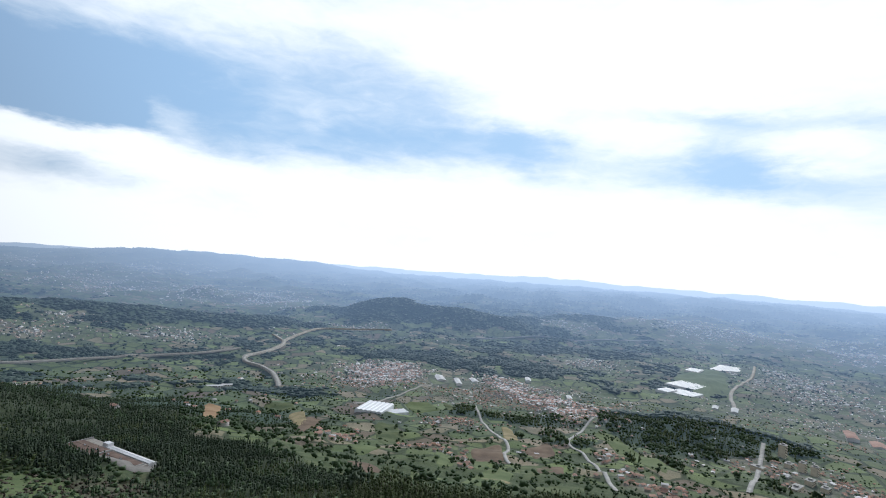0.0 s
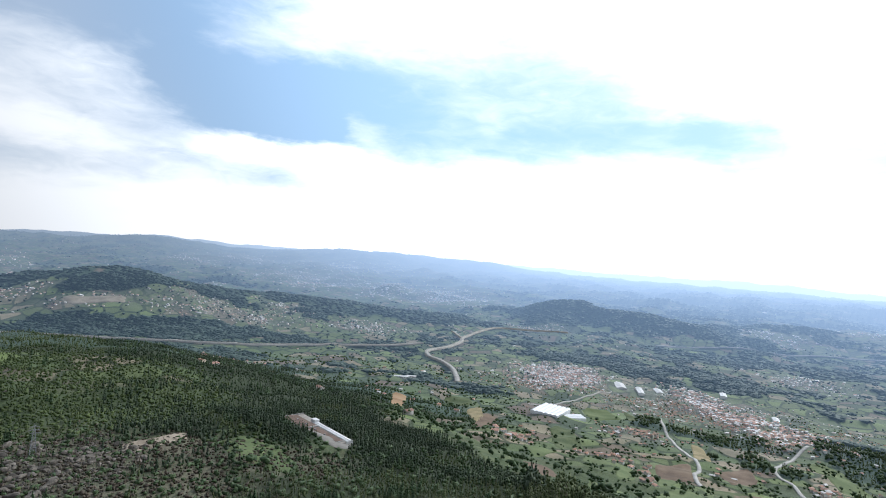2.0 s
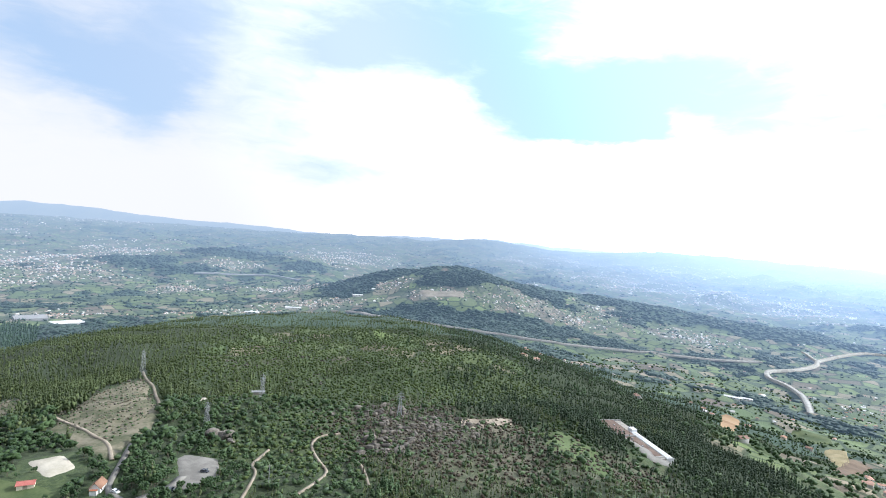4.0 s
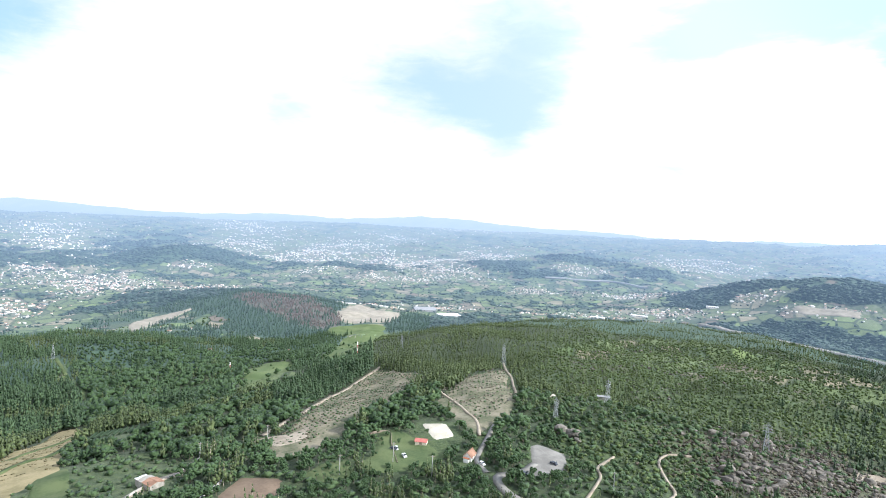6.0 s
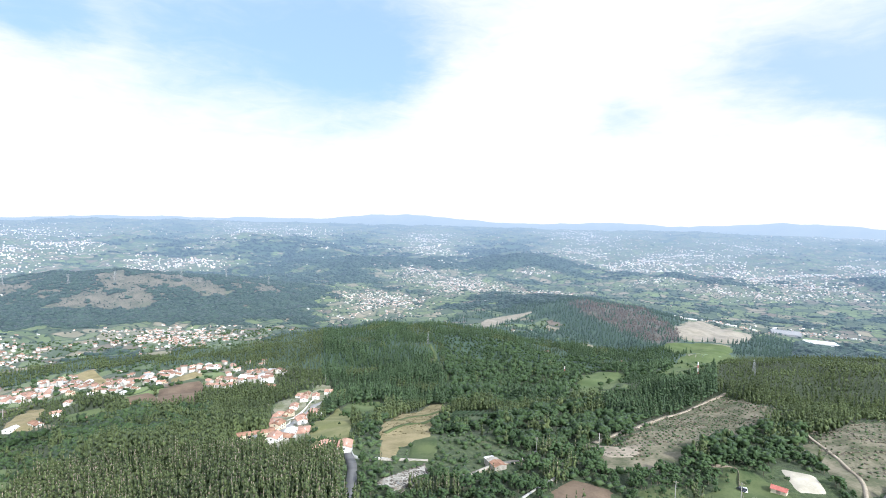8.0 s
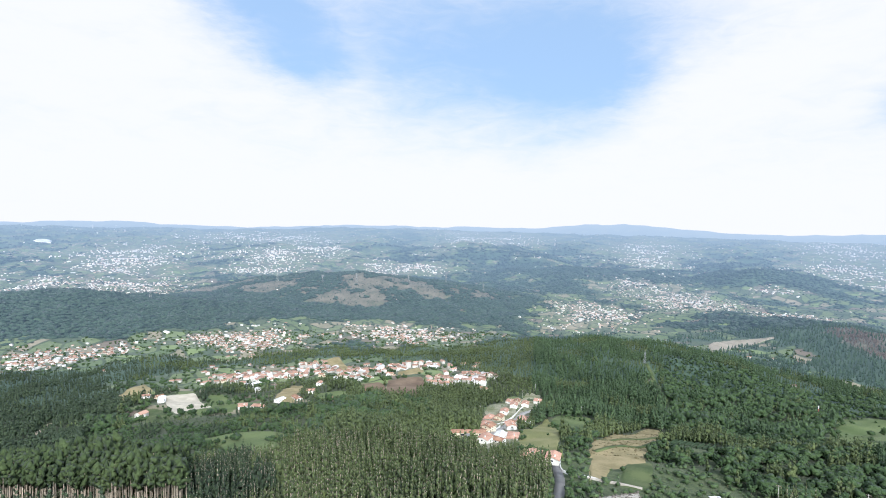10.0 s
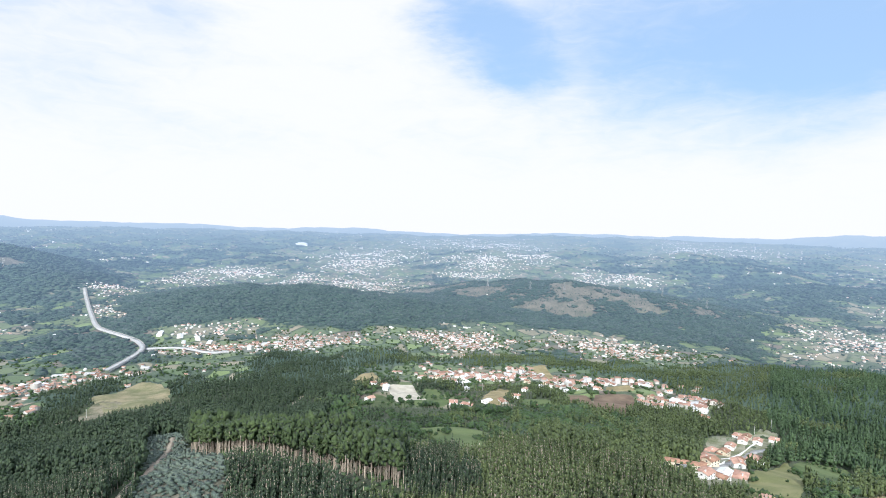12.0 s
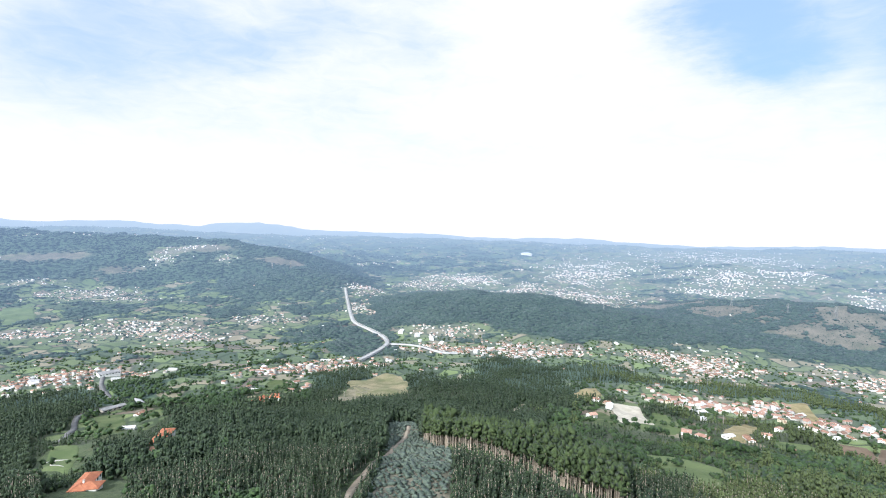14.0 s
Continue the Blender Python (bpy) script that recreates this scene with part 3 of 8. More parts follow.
def near_line(points, x, y):
    best = np.full(np.shape(x), 1e9)
    for (x0, y0), (x1, y1) in zip(points[:-1], points[1:]):
        dx, dy = x1 - x0, y1 - y0
        u = np.clip(((x - x0) * dx + (y - y0) * dy) / (dx * dx + dy * dy + 1e-9), 0, 1)
        best = np.minimum(best, np.hypot(x - x0 - u * dx, y - y0 - u * dy))
    return best


def spline(points, step):
    """Points every step metres along a smooth curve through the given ones."""
    pts = [np.array(p, float) for p in points]
    pts = [2 * pts[0] - pts[1]] + pts + [2 * pts[-1] - pts[-2]]
    out = []
    for i in range(1, len(pts) - 2):
        p0, p1, p2, p3 = pts[i - 1:i + 3]
        n = max(2, int(np.linalg.norm(p2 - p1) / step))
        for k in range(n):
            u = k / n
            out.append(0.5 * (2 * p1 + (p2 - p0) * u + (2 * p0 - 5 * p1 + 4 * p2 - p3) * u * u + (3 * p1 - p0 - 3 * p2 + p3) * u ** 3))
    out.append(pts[-2])
    return out


def rounded(poly, cut=0.22):
    """A polygon with its corners cut, twice over."""
    for _ in range(2):
        out = []
        for i in range(len(poly)):
            a, b = np.array(poly[i]), np.array(poly[(i + 1) % len(poly)])
            out += [tuple(a + (b - a) * cut), tuple(b + (a - b) * cut)]
        poly = out
    return poly


def patch(name, mat, corners, label, lift=0.5, keep=True, cut=0.12, hidden=11.0):
    """A piece of open land, draped over the ground; corners as bearing and distance."""
    # the near edge is pulled toward the camera by what the trees before it hide
    mid = sum(r for a, r in corners) / len(corners)
    # far patches get the copies with painted haze
    if mid > 1200:
        mat = FAR_DRY if mat is DRY else FAR_MEADOW
    corners = [(a, r - (hidden * r / (EYE - ground_at(a, r)[2]) if mid < 1000 and r < mid else 0)) for a, r in corners]
    poly = rounded([tuple(map(float, polar(a, r))) for a, r in corners], cut)
    if keep:
        OPEN.append(poly)
    if name in ("meadow", "green_field", "village_field", "village_lawn") and mid < 1100:
        MEADOWS.append(poly)
    cx, cy = np.mean([p[0] for p in poly]), np.mean([p[1] for p in poly])
    size = max(max(abs(p[0] - cx), abs(p[1] - cy)) for p in poly)
    rings = max(3, min(10, int(size / 5)))
    # finer along the rim
    rim = []
    for i in range(len(poly)):
        a, b = np.array(poly[i]), np.array(poly[(i + 1) % len(poly)])
        n = max(1, int(np.linalg.norm(b - a) / 6))
        rim += [a + (b - a) * k / n for k in range(n)]
    rim = np.array(rim)
    wig = 1 + (0.045 * np.sin(np.arange(len(rim)) * 1.7) * np.sin(np.arange(len(rim)) * 0.61 + 1) + 0.05 * np.sin(np.arange(len(rim)) * 0.43 + size)) * (0 if cut < 0.11 else 1)
    rim = np.array([cx, cy]) + (rim - [cx, cy]) * wig[:, None]
    n = len(rim)
    pts = [np.array([[cx, cy]])] + [np.array([cx, cy]) + (rim - [cx, cy]) * (k / rings) for k in range(1, rings + 1)]
    xy = np.concatenate(pts)
    z = height(xy[:, 0], xy[:, 1]) + lift
    z[-n:] -= lift + 0.15
    i = np.arange(n)
    j = (i + 1) % n
    tri = np.stack([np.zeros(n, int), 1 + i, 1 + j], 1)
    quads = [np.stack([1 + k * n + i, 1 + (k + 1) * n + i, 1 + (k + 1) * n + j, 1 + k * n + j], 1) for k in range(rings - 1)]
    flat = np.concatenate([tri.ravel(), np.concatenate(quads).ravel()])
    counts = [3] * n + [4] * (n * (rings - 1))
    ob = new(name, mesh_from(name, np.column_stack([xy, z]), flat, counts, [mat]))
    return tagged(ob, label, "field", kind="structure")


def ribbon(name, mat, points, width, label, lift=0.7, edge=None, keep=True, level=0.0, deck=0.0):
    """A road or track through the given bearings and distances. level: how far it runs above the ground on average."""
    line = spline([polar(a, r) for a, r in points], max(3.0, width * 0.6))
    if keep:
        LINES.append(([tuple(p) for p in line], width / 2))
    p = np.array(line)
    d = np.gradient(p, axis=0)
    d /= np.linalg.norm(d, axis=1)[:, None]
    side = np.column_stack([-d[:, 1], d[:, 0]])
    z = height(p[:, 0], p[:, 1])
    k = max(1, min(len(z) // 3, int(12 if deck else 3)))
    pad = np.concatenate([[z[0]] * k, z, [z[-1]] * k])
    z = np.convolve(pad, np.ones(2 * k + 1) / (2 * k + 1), "same")[k:-k] + lift + level
    for s in (-1, 0, 1):
        z = np.maximum(z, height(p[:, 0] + s * side[:, 0] * width / 2, p[:, 1] + s * side[:, 1] * width / 2) + lift * 0.6)
    n = len(p)
    drop = max(1.2, deck)
    rows = [np.column_stack([p + side * width * o, z - (drop if low else 0)]) for o, low in ((-0.5, True), (-0.5, False), (0.5, False), (0.5, True))]
    verts = np.concatenate(rows)
    i = np.arange(n - 1)
    quads = [np.stack([r * n + i, r * n + i + 1, (r + 1) * n + i + 1, (r + 1) * n + i], 1) for r in range(3)]
    flat = np.concatenate(quads).ravel()
    ob = tagged(new(name, mesh_from(name, verts, flat, [4] * (len(flat) // 4), [mat])), label, "road", kind="structure")
    for o, w, tall, what, m in edge or ():
        a, b = p + side * (o - w / 2), p + side * (o + w / 2)
        rail = np.concatenate([np.column_stack([a, z + 0.02]), np.column_stack([a, z + tall]), np.column_stack([b, z + tall]), np.column_stack([b, z + 0.02])])
        flat = np.concatenate([np.stack([r * n + i, r * n + i + 1, (r + 1) * n + i + 1, (r + 1) * n + i], 1) for r in range(3)]).ravel()
        bit = new(what, mesh_from(what, rail, flat, [4] * (len(flat) // 4), [m]))
        bit.parent = ob
    return ob, p, z


# ---- open land near the hilltop ----
patch("felled_strip", STUBBLE, [(93.1, 549), (87.9, 475), (90.1, 424), (95.1, 378), (100.4, 315), (105.3, 319), (102.7, 374), (97.9, 462)], "felled slope with pale brash and rows of young plants")
patch("felled_plot", STUBBLE, [(87.5, 428), (83.3, 478), (79.7, 524), (78.3, 411), (82.2, 348), (85.1, 384)], "felled plot of pale stumps and stones below the pylon")
patch("bare_earth_patch", DIRT, [(105.6, 343), (102.6, 339), (99.8, 354), (100.4, 318), (103.5, 310), (105.9, 330)], "bare sandy earth at the foot of the felled slope", 0.9, hidden=0)
patch("lawn", GRASS, [(92.8, 326), (90.4, 326), (88.0, 308), (85.6, 292), (86.5, 274), (90.2, 265), (93.5, 263), (95.2, 274), (93.6, 288), (93.4, 302)], "mown green lawn beside the white house", hidden=0)
patch("sand_court", SAND, [(88.5, 338), (85.8, 340), (84.6, 318), (86.9, 309)], "pale sand court beside the lawn", 0.9, cut=0.1, hidden=0)
OPEN.append([tuple(map(float, polar(a, r))) for a, r in ((89.0, 345), (84.6, 345), (83.6, 305), (86.0, 290), (90.0, 300))])
patch("orchard_ground", GRASS, [(98.9, 277), (95.6, 284), (95.4, 262), (97.9, 252), (101.2, 264)], "green garden plot with young fruit trees", hidden=0)
patch("brown_plot", SOIL, [(106.9, 272), (109.2, 252), (109.6, 234), (103.4, 234), (102.8, 262)], "reddish-brown bare plot beside a low wall", hidden=0)
patch("bare_patch", DIRT, [(48.5, 386), (45.5, 398), (42.6, 415), (42.6, 398), (45.0, 380), (47.8, 366)], "bare brown earth on the burnt slope", 0.5, hidden=0)
patch("car_park", PAVING, [(76.8, 308), (75.6, 318), (72.7, 312), (72.4, 287), (75.8, 267)], "worn paved car park among trees", 0.7, cut=0.12, hidden=0)
patch("meadow", MEADOW, [(106.9, 780), (104.9, 800), (102.2, 770), (102.3, 654), (104.6, 650), (106.0, 540), (107.7, 595)], "bright green valley meadow between trees")
patch("meadow", MEADOW, [(99.9, 760), (97.6, 1010), (94.2, 1125), (92.4, 1093), (93.2, 800), (96.4, 690), (98.6, 680)], "green meadow strips along the valley")
patch("tan_field", DRY, [(98.2, 1250), (96.2, 1440), (90.8, 1357), (92.2, 1165), (96.8, 1163)], "dry tan field beside farm buildings", 1.0)
patch("meadow", MEADOW, [(98.6, 1150), (95.6, 1160), (92.6, 1150), (93.0, 1085), (97.4, 1050), (98.8, 1080)], "green meadow below the dry field", 0.9)
patch("green_field", MEADOW, [(170.2, 640), (167.6, 660), (164.6, 650), (165.2, 600), (169.8, 600)], "green plot below the football pitch", 0.6, hidden=0)
patch("green_field", MEADOW, [(157.2, 690), (154.6, 720), (152.8, 700), (153.6, 650), (156.6, 640)], "bright green plot between village houses", 0.6, hidden=0)
patch("tan_field", DRY, [(148.6, 840), (146.0, 850), (145.6, 815), (148.2, 805)], "pale bare plot beside village houses", 0.8, hidden=0)
patch("meadow", MEADOW, [(168.6, 430), (165.0, 440), (160.4, 405), (159.6, 372), (163.6, 378), (167.6, 400)], "long green meadow among broadleaf trees", 0.6, hidden=0)
patch("bare_spot", SAND, [(75.3, 440), (74.0, 434), (74.2, 426), (75.0, 424)], "pale bare ground by the pylon", 0.8, hidden=0)
patch("tan_field", DRY, [(53.6, 1773), (48.6, 1753), (48.9, 1712), (53.2, 1727)], "long tan field below the ridge", 1.5)
patch("clearing_tan", DRY, [(117.3, 1320), (115.9, 1400), (111.5, 1399), (114.7, 1320), (116.9, 1200)], "tan clearing cut into the wooded hill", 1.5)
patch("tan_field", DRY, [(127.7, 448), (124.9, 500), (122.2, 569), (119.8, 522), (122.1, 446), (122.7, 352), (127.9, 349)], "dry tan hayfield below the village")
ribbon("terrace_bank", GRASS, [(127.4, 362), (124.5, 395), (120.9, 462)], 3.0, "grassy terrace bank across the hayfield", 1.2)
ribbon("terrace_bank", GRASS, [(127.4, 410), (124.8, 450), (121.5, 500)], 2.5, "grassy terrace bank across the hayfield", 1.2)
patch("tan_field", DRY, [(127.9, 345), (125.2, 349), (126.4, 315), (127.9, 319)], "small dry field below the village")
patch("green_field", GRASS, [(124.4, 343), (121.7, 360), (121.7, 313), (125.0, 309)], "small green field among hedges")
patch("village_field", MEADOW, [(131.2, 470), (132.0, 570), (130.9, 600), (127.2, 603), (127.6, 480), (129.4, 455)], "green rough field beside the village")
patch("village_lawn", plain("straw_grass", (0.16, 0.17, 0.065), (0.25, 0.24, 0.11), 0.05, 0.7), [(135.4, 350), (135.2, 450), (133.6, 500), (132.4, 560), (131.0, 480), (130.9, 400), (131.6, 345)], "yellowish lawn below the village houses")
patch("ploughed_field", SOIL, [(149.7, 787), (148.2, 792), (145.8, 796), (145.5, 767), (146.6, 705), (149.7, 721)], "brown ploughed field")
patch("rubble_slope", plain("pale_rubble", (0.26, 0.24, 0.20), (0.46, 0.43, 0.38), 0.15, 0.9, 0.95, 0.6), [(128.6, 249), (122.8, 288), (122.4, 265), (125.5, 238)], "slope of pale rubble and scrub", hidden=0)
patch("village_ground", plain("village_yards", (0.12, 0.135, 0.06), (0.30, 0.285, 0.215), 0.07, 0.9), [(139.2, 590), (136.5, 700), (132.8, 720), (133.2, 600), (135.4, 520), (135.2, 395), (139.4, 365), (139.6, 430)], "gardens and gravel yards between the village houses", 0.35)
patch("football_pitch", SAND, [(171.6, 775), (168.7, 782), (166.9, 690), (170.5, 668)], "pale sand football pitch", 1.0, cut=0.06, hidden=20)
patch("green_field", GRASS, [(173.3, 689), (171.4, 674), (170.8, 590), (173.3, 580)], "green field beside the pitch")
patch("green_field", MEADOW, [(167.6, 760), (165.7, 745), (165.7, 640), (167.0, 690)], "green field beside the pitch")
patch("tan_field", DRY, [(161.5, 690), (159.5, 787), (158.2, 779), (159.4, 645)], "dry tan field among houses")
patch("meadow", MEADOW, [(166.9, 402), (164.1, 410), (160.2, 368), (161.4, 335), (165.8, 360)], "green meadow at the wood's edge")
patch("tan_field", DRY, [(156.4, 970), (154.9, 1005), (153.4, 935), (154.5, 909)], "dry tan field above the houses")
patch("ploughed_field", SOIL, [(152.5, 777), (150.5, 787), (149.1, 759), (149.1, 723), (151.7, 750)], "brown ploughed field behind the wood")
patch("tan_field", DRY, [(175.7, 832), (173.0, 899), (172.3, 846), (174.9, 809)], "dry tan field before the hill")
patch("seedling_ground", plain("seedling_ground", (0.10, 0.10, 0.07), (0.22, 0.20, 0.15), 0.08, 0.7, 0.95, 0.5), [(194.7, 489), (191.9, 476), (191.0, 400), (188.0, 352), (187.5, 290), (188.5, 225), (198.6, 225), (195.4, 308)], "felled ground replanted with blue-grey seedlings")
patch("green_field", MEADOW, [(226.6, 476), (225.5, 549), (223.4, 530), (224.0, 440)], "green paddock with pale fences", hidden=24)
patch("green_field", GRASS, [(222.6, 745), (220.0, 735), (219.6, 660), (222.5, 660)], "green field beside farm buildings", hidden=26)
patch("meadow", MEADOW, [(228.9, 2065), (226.7, 2082), (226.4, 1834), (228.9, 1709)], "broad green meadow across the valley", 2.0)
patch("terraced_field", STUBBLE, [(202.4, 770), (198.2, 820), (196.0, 790), (199.5, 735)], "stepped brown and green field", 0.9, hidden=25)
patch("terraced_field", plain("terraced_ground", (0.135, 0.145, 0.068), (0.29, 0.245, 0.15), 0.04, 0.5, 0.95), [(199.3, 840), (195.7, 916), (193.2, 898), (192.4, 797), (195.6, 730), (198.4, 773)], "terraced tan and green field", 0.9)
patch("green_field", GRASS, [(207.4, 885), (205.5, 888), (205.7, 812), (207.7, 830)], "green field by red-roofed houses")
patch("orange_field", plain("reddish_soil", (0.26, 0.16, 0.085), (0.36, 0.24, 0.13), 0.04, 0.5), [(22.8, 938), (21.1, 922), (21.7, 827), (22.9, 824)], "orange-brown bare field", 0.8)
patch("orange_field", DRY, [(15.0, 873), (13.3, 917), (12.9, 843), (13.8, 805)], "dry orange field", 0.8)
patch("ploughed_field", SOIL, [(14.2, 778), (13.1, 843), (11.3, 831), (13.5, 717)], "brown ploughed field", 0.8)
patch("green_field", MEADOW, [(3.2, 1039), (0.5, 1063), (358.9, 995), (1.8, 966)], "green field beside the greenhouse", 0.8)
patch("green_field", GRASS, [(359.1, 1077), (357.4, 1021), (358.4, 989)], "green field on the town's edge", 0.8)
patch("green_field", GRASS, [(6.0, 854), (3.8, 876), (2.3, 753), (5.5, 713)], "green field below the greenhouse", 0.8)
patch("tan_field", DRY, [(352.7, 918), (351.5, 906), (350.7, 828), (352.3, 825)], "dry orange field near the town", 0.8)
patch("ploughed_field", SOIL, [(355.7, 712), (352.6, 747), (351.9, 698), (355.5, 669)], "brown ploughed field", 0.8)
patch("green_field", MEADOW, [(344.0, 942), (341.2, 930), (335.2, 775), (336.9, 724)], "bright green field below the wood", 0.8)
patch("hill_clearing", MEADOW, [(3.3, 2330), (0.6, 2330), (0.9, 2265), (3.1, 2255)], "light green clearing on the wooded hill", 2.5)
patch("green_field", GRASS, [(14.2, 546), (10.2, 556), (9.4, 470), (12.5, 450)], "green field at the foot of the wood", 0.6)
patch("green_field", MEADOW, [(355.5, 655), (353.6, 655), (352.7, 640), (355.4, 570)], "green field at the valley's edge", 0.6)
patch("green_field", MEADOW, [(335.5, 1990), (332.0, 1980), (331.5, 1650), (333.5, 1480), (336.5, 1700)], "bright green plain round the greenhouses", 1.5)
patch("green_field", MEADOW, [(38.7, 400), (37.0, 406), (33.6, 372), (32.4, 350), (32.6, 320), (34.6, 320), (38.9, 360)], "bright grassy clearing beside the long factory", 0.6, hidden=0)
patch("ploughed_field", SOIL, [(9.0, 470), (6.0, 480), (4.5, 440), (7.5, 425)], "brown ploughed plot at the foot of the wood", 0.6, hidden=0)
patch("green_field", MEADOW, [(2.0, 470), (358.0, 460), (357.5, 425), (1.5, 420)], "green plot among houses at the wood's edge", 0.6, hidden=0)
patch("tan_field", DRY, [(355.5, 500), (351.5, 505), (351.0, 470), (354.5, 460)], "dry plot among houses in the valley", 0.6, hidden=0)
patch("green_field", GRASS, [(349.5, 480), (344.0, 490), (343.5, 440), (348.5, 435)], "green plot with trees along its edges", 0.6, hidden=0)
patch("ploughed_field", SOIL, [(349.4, 640), (346.2, 640), (345.8, 600), (348.8, 590)], "brown ploughed plot beside a pale road", 0.6, hidden=0)
patch("green_field", MEADOW, [(356.6, 420), (355.6, 505), (352.6, 590), (351.0, 560), (352.4, 430)], "broad green field at the foot of the hill", 0.6, hidden=0)
patch("green_field", GRASS, [(350.6, 560), (350.4, 650), (347.6, 650), (346.8, 600), (349.6, 520)], "green field beside a pale road", 0.6, hidden=0)
patch("ploughed_field", SOIL, [(350.2, 748), (348.0, 824), (346.8, 760), (349.0, 672)], "brown ploughed field below the town", 0.8, hidden=0)
patch("green_field", MEADOW, [(359.6, 620), (357.6, 640), (357.4, 560), (359.2, 540)], "green field between village houses", 0.6, hidden=0)
patch("green_field", GRASS, [(17.4, 976), (14.8, 1018), (14.2, 930), (16.8, 880)], "green field beside the motorway wood", 0.8, hidden=0)
patch("green_field", MEADOW, [(9.0, 640), (5.8, 680), (4.2, 640), (7.4, 580)], "green field below a hamlet", 0.6, hidden=0)
patch("factory_yard", PAVING, [(34.2, 470), (32.6, 480), (26.0, 408), (26.6, 388), (28.4, 388)], "paved yard of the long factory", 0.5, cut=0.1, hidden=0)

# ---- roads and tracks ----
ribbon("firebreak", GRASS, [(120.2, 690), (121.0, 760), (121.9, 830), (122.7, 900)], 5.0, "dark firebreak cut through the plantation", 0.6)
ribbon("dirt_track", DIRT, [(93.1, 549), (95.9, 490), (98.9, 436), (102.4, 371), (105.1, 347)], 3.0, "pale dirt track along the wood's edge")
ribbon("dirt_track", DIRT, [(79.9, 542), (79.0, 477), (78.3, 411)], 2.0, "pale track down from the pylon", 0.9)
ribbon("dirt_track", DIRT, [(86.7, 427), (84.7, 394), (82.6, 348), (82.0, 320)], 2.0, "pale track across the felled plot", 0.9)
ribbon("lane", PAVING, [(76.0, 285), (77.5, 270), (79.9, 261), (77.7, 240), (72.0, 225)], 4.2, "paved lane to the car park", 0.9)
ribbon("lane", PAVING, [(80.5, 340), (81.4, 310), (82.2, 285), (81.0, 268)], 2.6, "paved lane beside the white house", 0.9)
ribbon("footpath", DIRT, [(64.8, 253), (62.8, 268), (62.0, 282), (62.9, 301), (63.7, 325), (62.9, 340), (60.8, 346)], 1.5, "pale footpath through the bushes")
ribbon("footpath", DIRT, [(70.8, 245), (69.2, 280), (69.5, 300), (68.0, 320)], 1.4, "pale footpath through the bushes")
ribbon("footpath", DIRT, [(57.4, 262), (58.2, 288), (58.8, 300)], 1.4, "pale footpath below the boulders")
ribbon("village_road", CONCRETE, [(131.0, 720), (133.7, 606), (135.4, 559), (136.9, 480), (137.8, 420), (138.4, 380)], 6.0, "pale concrete village road", 0.8)
ribbon("lane", ASPHALT, [(131.2, 310), (130.8, 274), (131.1, 230)], 5.0, "narrow asphalt lane")
ribbon("dirt_track", DIRT, [(118.5, 262), (115.5, 285), (112.5, 300), (110.5, 322)], 3.5, "dirt track beside the ruin")
ribbon("dirt_track", DIRT, [(182.5, 560), (181.4, 610), (180.3, 695)], 5.0, "pale track through the eucalyptus")
ribbon("dirt_track", DIRT, [(198.9, 235), (198.6, 254), (197.0, 279), (195.5, 316), (193.1, 391), (192.5, 450)], 3.5, "dirt track beside the replanted ground")
ribbon("lane", ASPHALT, [(221.7, 1032), (221.8, 962), (221.3, 873), (219.9, 826), (222.6, 767), (223.7, 735), (224.0, 676), (225.5, 560)], 6.0, "winding asphalt lane past farm buildings", 0.9)
RAILS = [(-7.6, 0.6, 0.9, "guard_rail", CONCRETE), (7.6, 0.6, 0.9, "guard_rail", CONCRETE), (0.0, 0.9, 0.8, "centre_barrier", CONCRETE)]
ribbon("motorway", ROAD_GREY, [(61, 1640), (57.5, 1560), (54.6, 1520), (50.5, 1455), (45.7, 1400), (39.8, 1370), (32.0, 1440), (23.9, 1520), (20.0, 1600)], 16.0, "wide grey motorway below the ridge", 2.0, RAILS, level=3.0, deck=2.5)
VALLEY_ROAD = ribbon("motorway", ROAD_GREY, [(199.6, 2080), (199.4, 1900), (198.8, 1525), (197.6, 1400), (195.6, 1290), (195.1, 1200), (196.2, 1110), (198.0, 1035)], 10.0, "pale motorway curving down to a viaduct", 2.0, [(-4.7, 0.5, 0.8, "guard_rail", CONCRETE), (4.7, 0.5, 0.8, "guard_rail", CONCRETE)], level=4.0, deck=3)
ribbon("link_road", ROAD_GREY, [(195.2, 1215), (191.7, 1183), (189.2, 1126), (187.5, 1120)], 6.0, "pale link road to the works", 1.6, level=2.0, deck=3)
ribbon("expressway", CONCRETE, [(5.0, 2160), (9.0, 2120), (12.1, 2060), (14.2, 1930), (15.7, 1800), (16.0, 1690), (17.5, 1570), (19.3, 1490), (19.3, 1410), (17.8, 1354), (16.7, 1288), (16.1, 1190), (16.0, 1150)], 11.0, "pale expressway winding to a roundabout", 2.2, [(-5.1, 0.5, 0.8, "guard_rail", CONCRETE), (5.1, 0.5, 0.8, "guard_rail", CONCRETE)], level=5.0, deck=5)
ribbon("slip_road", CONCRETE, [(15.8, 1790), (16.4, 1830), (17.0, 1890)], 8.0, "pale slip road", 2.2, level=5.0, deck=4)
ribbon("expressway", FAR_ROAD, [(356.5, 2150), (354.6, 2199), (351.3, 2250), (344.7, 2440), (338.0, 2600)], 11.0, "far road across the plain", 2.5, level=3, deck=3)
ribbon("town_road", CONCRETE, [(8.4, 991), (4.0, 1102), (0.3, 1257)], 4.5, "pale road into the town", 1.2)
